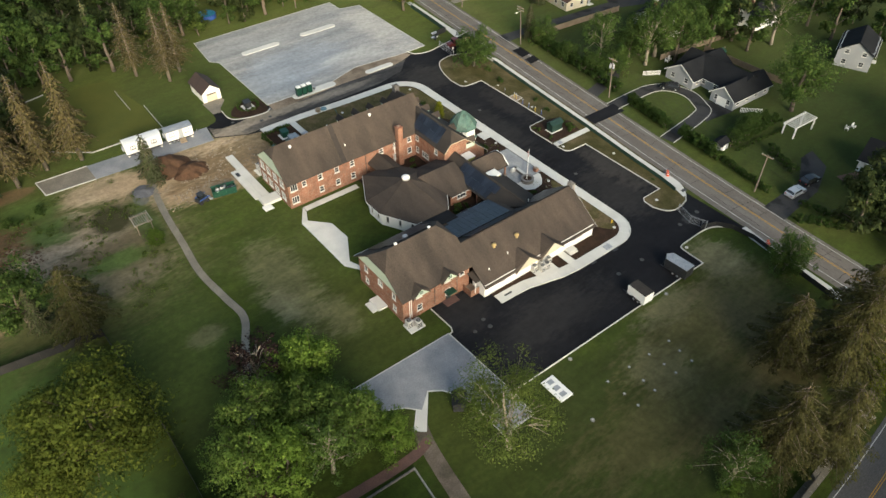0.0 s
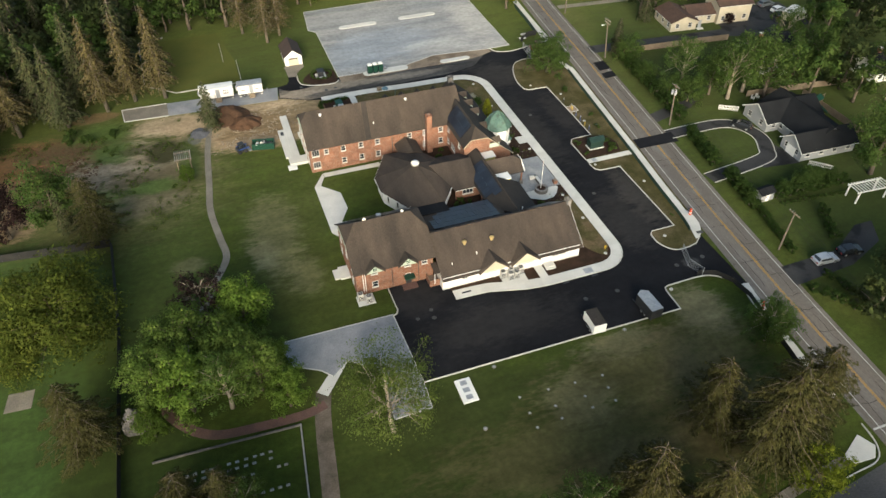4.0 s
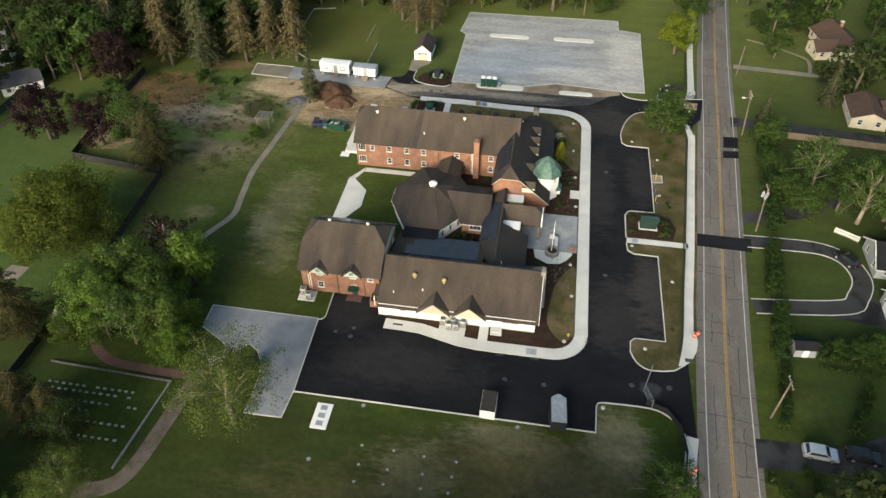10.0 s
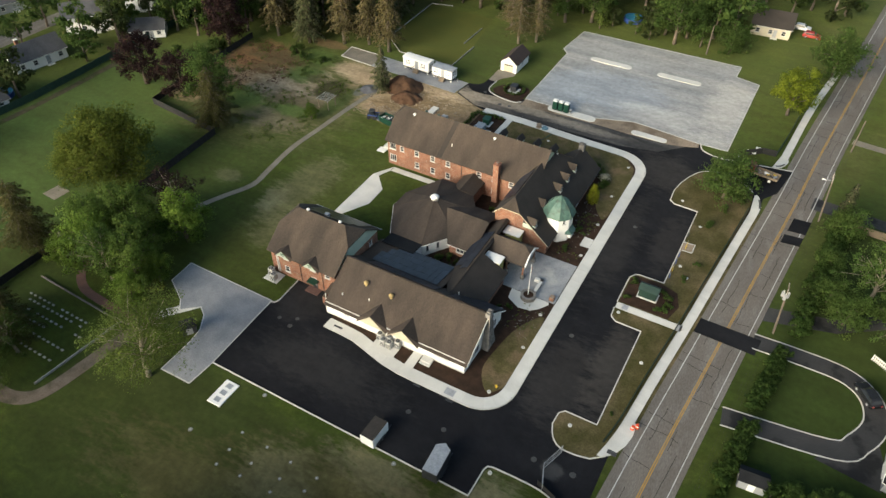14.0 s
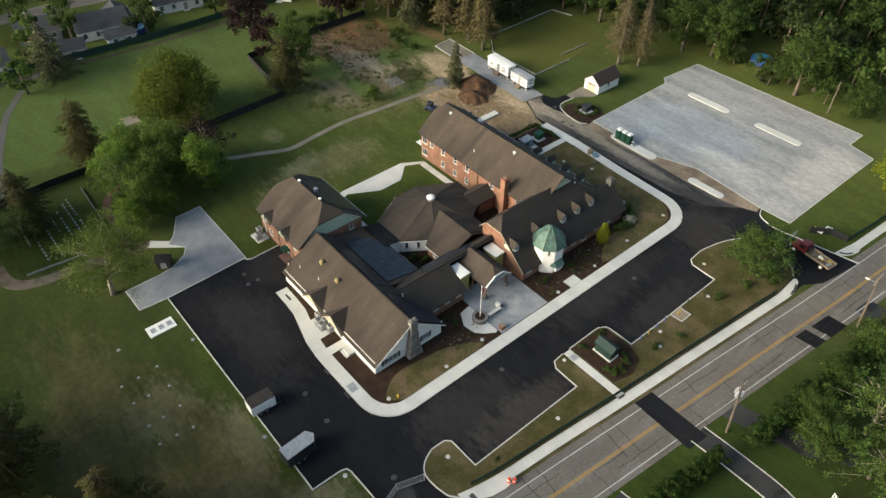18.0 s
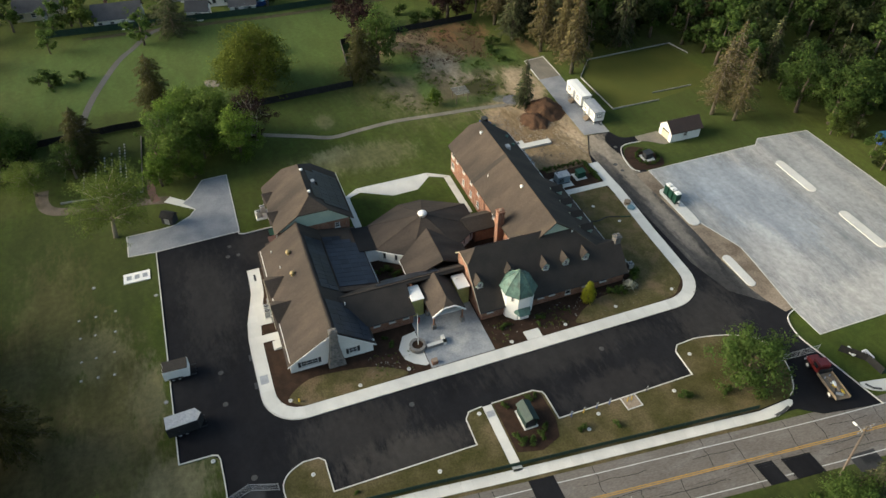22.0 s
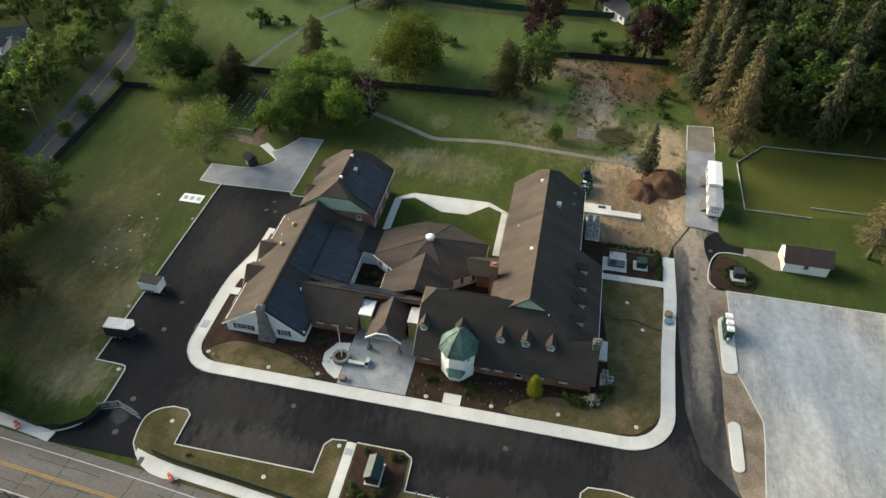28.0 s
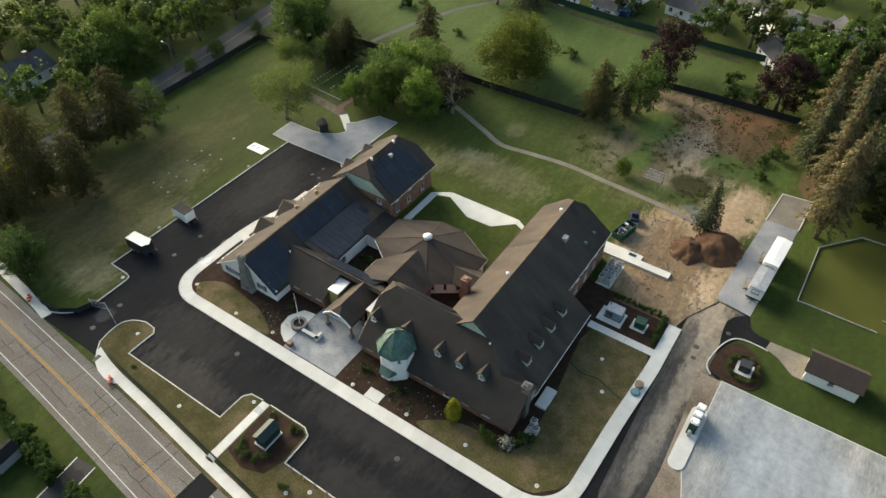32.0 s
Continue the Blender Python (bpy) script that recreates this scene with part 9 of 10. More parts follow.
def bough_mesh(name, boughs, per, size, rng):
    """Needle sprays hung along boughs (root, middle, tip): narrow quads that point outward and droop."""
    quads, normals = [], []
    for a, m, b in boughs:
        a, m, b = np.array(a), np.array(m), np.array(b)
        L = np.linalg.norm(b - a) + 1e-6
        k = max(6, int(per * L))
        s = rng.uniform(0.12, 1.04, size=(k, 1))
        p = (1 - s) ** 2 * a + 2 * s * (1 - s) * m + s * s * b
        d = (b - a) / L
        side = np.cross(d, (0, 0, 1.0))
        side /= np.linalg.norm(side) + 1e-9
        w = rng.uniform(-1, 1, size=(k, 1))
        reach = L * 0.26 * (1.15 - s) + 0.18
        p = p + side * w * reach + np.array([0, 0, -1.0]) * rng.uniform(0, 1, size=(k, 1)) ** 2 * 0.45
        t = d + side * w * 0.9 + np.array([0, 0, -0.55]) + rng.normal(size=(k, 3)) * 0.3
        t /= np.linalg.norm(t, axis=1)[:, None]
        u = np.cross(t, rng.normal(size=(k, 3)) + np.array([0, 0, 1.5]))
        u /= np.linalg.norm(u, axis=1)[:, None] + 1e-9
        z = size * rng.uniform(0.6, 1.4, size=(k, 1))
        quads.append(np.stack([p, p + t * z * 0.5 + u * z * 0.2, p + t * z, p + t * z * 0.5 - u * z * 0.2], axis=1))
        normals.append(d * 0.6 + side * w * 0.5 + np.array([0, 0, 0.55]) + rng.normal(size=(k, 3)) * 0.3)
    return soft_crown(name, np.concatenate(quads), np.concatenate(normals))


def add_mesh(name, me, material, parent):
    me.materials.append(material)
    ob = new(name, me)
    ob.parent = parent
    return ob


def broadleaf(seed, h, r, base, clumps, per, size, leaf, bark, label, category="tree", limbs=8, gap=0.0, lean=0.0, flat=1.0, tight=1.0, fat=1.0):
    """A broad tree: bent trunk, boughs that end in uneven masses of leaf clumps, twigs to the clumps."""
    rng = np.random.default_rng(seed)
    root = thing("tree", 0, 0, 0, label, category, "trees")
    ch = h - base
    top = base + ch * 0.66
    w = 0.020 * h + 0.06
    bend = [(0.0, 0.0)] + [(rng.uniform(-0.25, 0.25) + lean * 0.15 * k, rng.uniform(-0.25, 0.25)) for k in range(1, 5)]
    tr = [(bend[k][0], bend[k][1], top * k / 4) for k in range(5)]
    bm = bmesh.new()
    tube(bm, tr, [w * 1.35, w, w * 0.8, w * 0.5, w * 0.25], 7)
    boughs = max(5, clumps // 10)
    cen, rad = [], []
    drawn = 0
    for i in range(boughs):
        zz = ((i + 0.5) / boughs) ** 0.85
        ang = i * 2.39996 + rng.uniform(-0.45, 0.45)
        prof = math.sin(math.pi * min(0.96, 0.24 + 0.70 * zz)) ** 0.6
        rr = r * prof * rng.uniform(0.45, 1.0) ** 0.55 * 0.86
        tip = Vector((rr * math.cos(ang) + lean * zz, rr * math.sin(ang), base + ch * (0.10 + 0.80 * zz * flat) + rng.uniform(-0.06, 0.06) * ch))
        z0 = min(top * 0.95, max(base * 0.75, tip.z * rng.uniform(0.42, 0.66)))
        f = z0 / top * 4
        i0 = min(3, int(f))
        s = Vector(tr[i0]).lerp(Vector(tr[i0 + 1]), f - i0)
        mid = s.lerp(tip, 0.5) + Vector((rng.uniform(-0.05, 0.05) * r, rng.uniform(-0.05, 0.05) * r, rng.uniform(0.0, 0.10) * ch))
        if drawn < limbs:
            t = w * 0.36
            tube(bm, [s, mid, tip], [t, t * 0.62, t * 0.2], 5)
            drawn += 1
        k = max(2, round(clumps / boughs * rng.uniform(0.7, 1.3)))
        for q in range(k):
            c = s.lerp(tip, rng.uniform(0.58, 1.06)) + Vector(rng.normal(size=3) * np.array([0.17, 0.17, 0.11]) * r * tight)
            c.z = min(max(c.z, base * 0.8 + 0.1), h)
            cen.append(tuple(c))
            rad.append(r * rng.uniform(0.11, 0.235) * (1.0 - gap * rng.random()) * fat)
            if q < limbs // 4:
                tube(bm, [mid, mid.lerp(c, 0.5) + Vector((0, 0, 0.1)), c], [w * 0.16, w * 0.10, w * 0.04], 4)
    trunk = link_mesh("trunk", bm, bark, True)
    trunk.parent = root
    add_mesh("crown", leaf_mesh("crown", cen, rad, per, size, rng), leaf, root)
    return root


def conifer(seed, h, r, base, leaf, bark, label, tiers=16, per=14, size=0.5, droop=0.35, sparse=0.0, ivy=0.0, blunt=0.8):
    """A spruce: straight trunk, whorls of drooping boughs hung with needle sprays."""
    rng = np.random.default_rng(seed)
    root = thing("conifer", 0, 0, 0, label, "conifer tree", "trees")
    bm = bmesh.new()
    w = 0.016 * h + 0.05
    tube(bm, [(0, 0, 0), (rng.uniform(-0.1, 0.1), rng.uniform(-0.1, 0.1), h * 0.5), (0, 0, h)], [w * 1.2, w * 0.75, 0.03], 7)
    boughs = []
    for t in range(tiers):
        u = t / (tiers - 1)
        z = base + (h - base) * u * 0.97
        rr = r * (1 - u) ** blunt * (0.75 if u < 0.08 else 1.0) + 0.15
        nb = max(4, int(8 - 3 * u))
        for b in range(nb):
            if rng.random() < sparse:
                continue
            a = 2 * math.pi * (b + rng.uniform(-0.35, 0.35)) / nb + t * 0.7
            L = rr * rng.uniform(0.45, 1.22)
            tip = (L * math.cos(a), L * math.sin(a), z - droop * L + rng.uniform(-0.3, 0.3))
            midp = (L * 0.5 * math.cos(a), L * 0.5 * math.sin(a), z - droop * L * 0.2)
            tube(bm, [(0, 0, z), midp, tip], [0.05, 0.035, 0.012], 4)
            boughs.append(((0, 0, z), midp, tip))
    trunk = link_mesh("trunk", bm, bark, True)
    trunk.parent = root
    add_mesh("crown", bough_mesh("crown", boughs, per, size, rng), leaf, root)
    if ivy:
        cen = [(0.25 * math.cos(i * 2.4), 0.25 * math.sin(i * 2.4), 0.3 + i * 0.32) for i in range(int(ivy / 0.32))]
        add_mesh("ivy", leaf_mesh("ivy", cen, [0.42] * len(cen), 16, 0.16, rng), IVY, root)
    return root


def put(proto, x, y, s=1.0, deg=0.0, sz=None, label=""):
    ob = copy_thing(proto, pose(x, y, 0, 0, 0, deg) @ Matrix.Diagonal((s, s, sz or s, 1)))
    if label:
        ob["label"] = label
    return ob


P_ROUND = broadleaf(1, 14, 6.2, 2.2, 150, 46, 0.23, LEAF_MID, BARK, "broad green leafy tree with a rounded crown", fat=1.2)
P_OLIVE = broadleaf(2, 15.5, 9.8, 1.0, 380, 54, 0.25, LEAF_OLIVE, BARK, "large spreading olive-green tree on the lawn", tight=0.9, fat=1.15)
P_BRIGHT = broadleaf(3, 12, 4.9, 1.0, 160, 50, 0.19, LEAF_BRIGHT, BARK, "bright green young tree with a dense crown", fat=1.15)
P_TALL = broadleaf(4, 17, 5.0, 3.0, 135, 45, 0.24, LEAF_MID, BARK, "tall green tree with an uneven crown")
P_PURPLE = broadleaf(6, 13, 5.6, 1.6, 130, 48, 0.24, LEAF_PURPLE, BARK, "dark purple-leaved tree in full leaf")
P_TWIG = broadleaf(7, 10, 4.2, 1.5, 110, 26, 0.15, LEAF_RUST, BARK_PALE, "thin reddish twiggy tree losing its leaves", limbs=16, gap=0.3)
P_WILLOW = broadleaf(8, 14.5, 7.6, 4.4, 210, 78, 0.14, LEAF_PALE, BARK_PALE, "airy olive tree with pale visible limbs", limbs=14, lean=3.0, flat=0.9, tight=1.0, fat=1.2)
P_FRESH = broadleaf(20, 14, 6.0, 1.2, 200, 50, 0.20, LEAF_FRESH, BARK, "broad pale green garden tree with a rounded crown", limbs=12, fat=1.15)
P_LIMBS = broadleaf(9, 15, 6.4, 4.0, 130, 46, 0.20, LEAF_MID, BARK_PALE, "open green tree with pale bare limbs", limbs=16, gap=0.3, tight=1.15, fat=1.2)
P_MAPLE = broadleaf(10, 9, 4.9, 0.8, 140, 50, 0.19, LEAF_MID, BARK, "round green tree on the verge", fat=1.25)
P_YELLOW = broadleaf(11, 11, 5.4, 1.6, 140, 48, 0.21, LEAF_GOLD, BARK, "yellow-green maple by the road", fat=1.15)
P_SPRUCE = conifer(12, 23, 4.6, 5.0, NEEDLE, BARK_GREY, "tall dry brown spruce with sparse drooping boughs", 26, 13, 0.60, 0.40, 0.10, ivy=6.0)
P_SPRUCE2 = conifer(13, 21, 4.6, 3.0, NEEDLE_GREEN, BARK, "tall green-brown spruce with drooping boughs", 25, 17, 0.60, 0.40, 0.06)
P_BARE = conifer(14, 19, 4.8, 4.0, NEEDLE, BARK_GREY, "half-bare brown conifer with pale limbs", 26, 12, 0.42, 0.22, 0.10)
P_THIN = conifer(15, 11, 2.6, 1.2, NEEDLE_GREEN, BARK, "thin young conifer with sparse boughs", 22, 22, 0.40, 0.25, 0.1)
P_SCRAG = broadleaf(16, 11, 5.2, 1.6, 140, 38, 0.18, LEAF_BROWN, BARK_GREY, "olive-brown open tree with pale twigs", limbs=12, gap=0.35)
P_SHRUB = broadleaf(17, 2.0, 1.35, -0.7, 46, 30, 0.12, LEAF_MID, BARK, "rounded green garden shrub", "shrub", limbs=4, fat=1.8)
P_HEDGE = broadleaf(18, 4.4, 1.8, 0.1, 46, 30, 0.19, LEAF_HEDGE, BARK, "dense green hedge conifer", "hedge", limbs=4, fat=1.7)
W_ROUND = broadleaf(31, 14, 6.0, 2.0, 66, 17, 0.52, LEAF_MID, BARK, "broad green leafy tree among others", limbs=2, fat=1.2)
W_DARK = broadleaf(32, 15, 6.2, 1.2, 70, 17, 0.56, LEAF_DARK, BARK, "dense dark green woodland tree", limbs=2, fat=1.2)
W_TALL = broadleaf(33, 17, 4.8, 2.5, 66, 17, 0.52, LEAF_MID, BARK, "tall green tree with an uneven crown", limbs=2, fat=1.2)
W_PALE = broadleaf(34, 12, 5.2, 1.5, 61, 17, 0.47, LEAF_PALE, BARK, "olive-green tree with a rounded crown", limbs=2, fat=1.2)
P_CEDAR = conifer(19, 19, 6.8, 3.0, LEAF_BROWN, BARK, "tall olive-brown conifer with drooping feathery boughs", 24, 36, 0.40, 0.30, 0.14, blunt=0.52)
P_LAYER = conifer(21, 15, 7.2, 1.2, NEEDLE_GREEN, BARK_GREY, "broad dark spruce with tiered level boughs on the park lawn", 15, 24, 0.46, 0.12, 0.12, blunt=0.75)
W_SPRUCE = conifer(35, 20, 4.0, 1.5, NEEDLE_GREEN, BARK, "tall dark spruce in the wood", 20, 6, 0.95, 0.4, 0.05)
PROTOS = [P_LAYER, P_FRESH, P_CEDAR, P_ROUND, P_OLIVE, P_BRIGHT, P_TALL, P_PURPLE, P_TWIG, P_WILLOW, P_LIMBS, P_MAPLE, P_YELLOW, P_SPRUCE, P_SPRUCE2, P_BARE, P_THIN, P_SCRAG, P_SHRUB, P_HEDGE, W_ROUND, W_DARK, W_TALL, W_PALE, W_SPRUCE]

# the trees that stand alone: prototype, place, size, turn
GARDEN_TREES = [
    (P_WILLOW, 38.4, 36.1, 1.0, 100), (P_LIMBS, 17.6, 47.7, 0.78, 40), (P_BRIGHT, 21.6, 61.5, 1.05, 10), (P_TWIG, 16.0, 65.2, 1.3, 0), (P_FRESH, 12.3, 57.6, 0.92, 30),
    (P_BRIGHT, 12.3, 48.8, 1.02, 120), (P_FRESH, 8.2, 52.5, 0.85, 200), (P_BRIGHT, 6.9, 46.4, 0.52, 200), (P_BRIGHT, 25.6, 45.2, 0.7, 80), (P_FRESH, 18.8, 54.0, 0.85, 300),
    (P_BRIGHT, 25.0, 51.5, 0.6, 90), (P_FRESH, 22.0, 49.5, 0.82, 190), (P_CEDAR, 15.6, 31.0, 0.60, 30), (P_CEDAR, 11.0, 31.5, 0.66, 140), (P_LIMBS, 17.3, 29.3, 0.6, 220),
    (P_BRIGHT, 15.8, 106.0, 0.38, 0),
]
PARK_TREES = [
    (P_OLIVE, -5.4, 69.2, 0.98, 0), (P_OLIVE, -12.5, 66.0, 0.55, 130), (P_CEDAR, -1.3, 46.8, 0.8, 0), (P_SHRUB, -22.0, 76.0, 1.4, 30), (P_LAYER, -42.5, 53.0, 0.95, 30), (P_SHRUB, -16.0, 46.0, 1.0, 0),
    (P_PURPLE, -29.0, 99.0, 1.1, 0), (P_PURPLE, -16.5, 99.0, 0.95, 120), (P_ROUND, -7.4, 99.4, 1.0, 60), (P_CEDAR, -0.4, 93.0, 0.78, 10), (P_THIN, -6.0, 97.0, 0.9, 110),
    (P_SHRUB, -22.8, 23.4, 2.4, 0), (P_SHRUB, -24.3, 29.7, 1.3, 0), (P_ROUND, 1.0, 12.0, 1.0, 30), (P_ROUND, -9.0, 1.5, 0.9, 30),
]
NORTH_TREES = [
    (P_SPRUCE, 13.2, 142.6, 1.0, 0), (P_SPRUCE, 6.4, 143.4, 0.95, 70), (P_SPRUCE, 0.3, 140.6, 1.0, 140), (P_SPRUCE2, -8.0, 136.4, 0.95, 20), (P_SPRUCE, -17.8, 135.6, 1.0, 200),
    (P_SPRUCE2, -12.5, 141.0, 1.05, 90), (P_SPRUCE, -22.0, 141.0, 1.0, 310), (P_SPRUCE2, -4.0, 147.0, 1.05, 45), (P_BARE, 40.6, 163.8, 1.0, 0), (P_BARE, 44.4, 167.0, 0.95, 100),
    (P_BARE, 35.0, 171.5, 1.0, 210), (P_THIN, 22.4, 125.2, 1.05, 0), (P_PURPLE, -26.0, 125.0, 1.15, 60), (P_SHRUB, -25.0, 120.5, 2.2, 0), (P_SHRUB, -25.5, 115.5, 1.8, 60),
    (P_SHRUB, -4.0, 128.5, 1.1, 60), (P_SHRUB, -7.5, 130.0, 1.5, 160), (P_SHRUB, 1.5, 129.5, 0.9, 0), (P_SHRUB, -33.0, 113.0, 1.6, 210), (P_ROUND, 53.0, 186.0, 1.1, 0),
    (P_ROUND, 46.5, 182.5, 1.1, 100), (P_MAPLE, 91.0, 186.0, 0.9, 100), (P_ROUND, 77.0, 184.5, 1.15, 30),
]
SOUTH_TREES = [
    (P_ROUND, 8.0, 20.5, 0.6, 0), (P_CEDAR, 83.8, 15.7, 1.1, 10), (P_CEDAR, 63.6, 13.2, 0.95, 110), (P_CEDAR, 70.4, 9.6, 0.85, 200), (P_CEDAR, 79.8, 22.4, 0.80, 60),
    (P_YELLOW, 86.9, 9.6, 0.72, 60), (P_BRIGHT, 56.0, 13.7, 0.3, 0), (P_CEDAR, 92.8, 18.6, 0.88, 150), (P_LIMBS, 57.0, 14.5, 0.7, 10), (P_WILLOW, 20.5, 22.0, 0.62, 0), (P_LIMBS, 13.4, 14.6, 0.85, 50),
    (P_FRESH, 9.5, 15.5, 1.0, 0), (P_TALL, 8.0, 9.5, 0.9, 200), (P_FRESH, 27.7, 2.9, 0.36, 0), (P_FRESH, 36.8, 3.9, 0.34, 90), (P_FRESH, 50.2, 3.8, 0.36, 50), (P_FRESH, 13.2, 2.0, 0.28, 50),
]
EAST_TREES = [
    (P_LIMBS, 131.6, 106.4, 0.85, 60), (P_ROUND, 135.2, 100.0, 0.75, 0), (P_LIMBS, 138.2, 96.9, 1.0, 90), (P_ROUND, 141.0, 101.5, 0.85, 150), (P_ROUND, 145.7, 93.6, 1.15, 0),
    (P_LIMBS, 143.5, 98.5, 1.05, 70), (P_TALL, 163.0, 97.0, 0.9, 70), (P_ROUND, 147.0, 61.8, 1.2, 20), (P_ROUND, 160.5, 101.0, 0.8, 20), (P_MAPLE, 125.6, 121.5, 0.8, 10),
    (P_THIN, 124.8, 125.6, 0.9, 120), (P_MAPLE, 124.6, 111.0, 0.6, 220), (P_MAPLE, 125.5, 103.0, 0.65, 0), (P_MAPLE, 128.5, 99.0, 0.8, 0), (W_DARK, 127.0, 33.0, 0.9, 0),
    (W_DARK, 122.0, 27.0, 0.8, 90), (W_DARK, 144.5, 146.0, 0.9, 0), (W_DARK, 151.0, 148.5, 0.95, 40), (W_SPRUCE, 142.5, 140.5, 0.6, 0), (P_PURPLE, 163.5, 131.0, 0.28, 0),
]
ROAD_TREES = [
    (P_MAPLE, 103.8, 123.2, 1.12, 0), (P_YELLOW, 109.6, 162.0, 1.12, 0), (P_MAPLE, 116.0, 186.0, 1.3, 100), (P_LIMBS, 97.9, 32.5, 0.62, 50), (P_MAPLE, 98.3, 32.9, 0.75, 50),
]
SOLO = GARDEN_TREES + PARK_TREES + NORTH_TREES + SOUTH_TREES + EAST_TREES + ROAD_TREES
for proto, x, y, s, d in SOLO:
    put(proto, x, y, s, d)

# the woods and the gardens beyond, tree by tree
random.seed(21)
placed = [(x, y, 3.5 * s) for _, x, y, s, _ in SOLO]
HOUSES_EAST = [(147, 81, 13), (151, 136, 10), (165, 136, 10), (180, 130, 12), (152, 172, 11), (157, 107, 10), (140, 36, 9), (181, 66, 9), (98, 206, 9), (182, 95, 9), (190, 160, 9), (104, 209, 7), (178, 130, 9), (188, 55, 7), (62, -26, 10), (90, -24, 9), (62.9, 193, 4), (142, 57, 6), (62, -19, 8)]
HOUSES_WEST = [(-63, 72, 9), (-64, 94, 9), (-50, 73, 5), (-52, 60, 5), (-57, 79, 5), (-82, 60, 5), (-81, 75, 5), (-80, 85, 5), (-79.5, 95, 5), (-52, 70, 8), (-55, 40, 9), (-66, 56, 9), (-53, 88, 8), (-66, 114, 9), (-64, 131, 8), (-49, 119, 7), (-64, 97, 9), (-66, 20, 9), (-88, 80, 9), (-90, 110, 9), (9, -30, 12), (19.5, -26, 7), (21, -34, 6), (-30, -34, 10), (-57, 79, 4)]
HOUSES = HOUSES_EAST + HOUSES_WEST


def near_line(x, y, line, d):
    return any((Vector((x, y)) - Vector(p)).length < d for p in line)


FAR = []   # trees of the far woods, joined below


def wood(x0, x1, y0, y1, n_, kinds, gap=5.0, smin=0.7, smax=1.1, keep=None, far=False):
    k = 0
    for _ in range(n_ * 12):
        if k >= n_:
            return
        x, y = random.uniform(x0, x1), random.uniform(y0, y1)
        if keep and not keep(x, y):
            continue
        if any(math.hypot(x - a, y - b) < r for a, b, r in HOUSES) or any(math.hypot(x - a, y - b) < gap for a, b, r in placed):
            continue
        if near_line(x, y, road_mid, 9.5) or near_line(x, y, side_road, 6.5):
            continue
        s = random.uniform(smin, smax)
        m = (random.choice(kinds), x, y, s, random.uniform(0, 360), s * random.uniform(0.85, 1.15))
        if far:
            FAR.append(m)
        else:
            put(*m)
        placed.append((x, y, gap))
        k += 1


wood(-24, 6, 146, 172, 20, [W_DARK, W_DARK, W_ROUND, W_SPRUCE, W_TALL], 5.0, 0.8, 1.15)
wood(6, 34, 177, 190, 14, [W_DARK, W_ROUND, W_SPRUCE, W_TALL, P_BARE], 5.0, 0.8, 1.1)
wood(34, 90, 183, 187, 11, [W_PALE, W_DARK, W_ROUND], 4.2, 0.4, 0.6, lambda x, y: math.hypot(x - 62.9, y - 193) > 6)
wood(34, 90, 185, 198, 20, [W_ROUND, W_DARK, W_ROUND], 4.8, 0.75, 1.1, lambda x, y: math.hypot(x - 62.9, y - 193) > 7)
wood(-36, -25, 128, 146, 7, [W_DARK, W_ROUND, W_SPRUCE], 4.8, 0.8, 1.1)
wood(-62, -48.5, 22, 128, 26, [W_ROUND, W_DARK, W_PALE, W_TALL], 5.2, 0.6, 1.0)
wood(-42, -36, 0, 110, 3, [W_ROUND, W_PALE, P_MAPLE], 8.0, 0.5, 0.8)
# mostly pale crowns across the side road: haze put into the leaf colour
wood(-20, 100, -18, -7, 26, [W_PALE, W_PALE, W_ROUND, P_FRESH], 5.0, 0.7, 1.05)
wood(8, 60, -9, -5, 5, [W_PALE, W_PALE, P_MAPLE], 5.0, 0.55, 0.85)
wood(112, 126, -10, 36, 12, [W_ROUND, W_DARK, P_MAPLE], 5.0, 0.6, 0.9)
wood(126, 160, 10, 46, 14, [W_ROUND, W_DARK, W_TALL], 6.5, 0.7, 1.05, lambda x, y: not (128 < x < 138 and 36 < y < 52) and y < 36)
wood(152, 178, 46, 130, 18, [W_ROUND, W_DARK, W_TALL, P_LIMBS], 6.0, 0.7, 1.1, lambda x, y: not (x < 158 and 66 < y < 95) and not (x < 190 and y > 117) and not (y < 78 and (x < 190)) and not (x < 170 and y < 84))
wood(130, 180, 145, 200, 22, [W_ROUND, W_DARK, W_TALL, P_MAPLE], 7.0, 0.6, 1.0, lambda x, y: not (x < 147 and y < 162))
wood(-75, 6, 146, 235, 85, [W_DARK, W_DARK, W_ROUND, W_SPRUCE], 5.0, 0.8, 1.15, None, True)
wood(6, 118, 190, 250, 66, [W_ROUND, W_DARK, W_TALL], 5.5, 0.8, 1.1, lambda x, y: math.hypot(x - 62.9, y - 193) > 7 and (x < 86 or y > 214), True)
wood(-50, -36, 124, 146, 8, [W_DARK, W_ROUND], 4.8, 0.8, 1.1, None, True)
# far west and south woods: pale leaves carry the haze in their colour
wood(-115, -48, -10, 150, 60, [W_ROUND, W_PALE, W_TALL, W_PALE], 7.0, 0.6, 1.0, None, True)
wood(-60, 100, -70, -8, 80, [W_PALE, W_PALE, W_ROUND, W_PALE], 6.0, 0.7, 1.05, None, True)
wood(160, 215, -10, 46, 14, [W_ROUND, W_DARK], 6.5, 0.7, 1.05, None, True)
wood(178, 220, 46, 235, 52, [W_ROUND, W_DARK, W_TALL], 7.0, 0.7, 1.05, None, True)


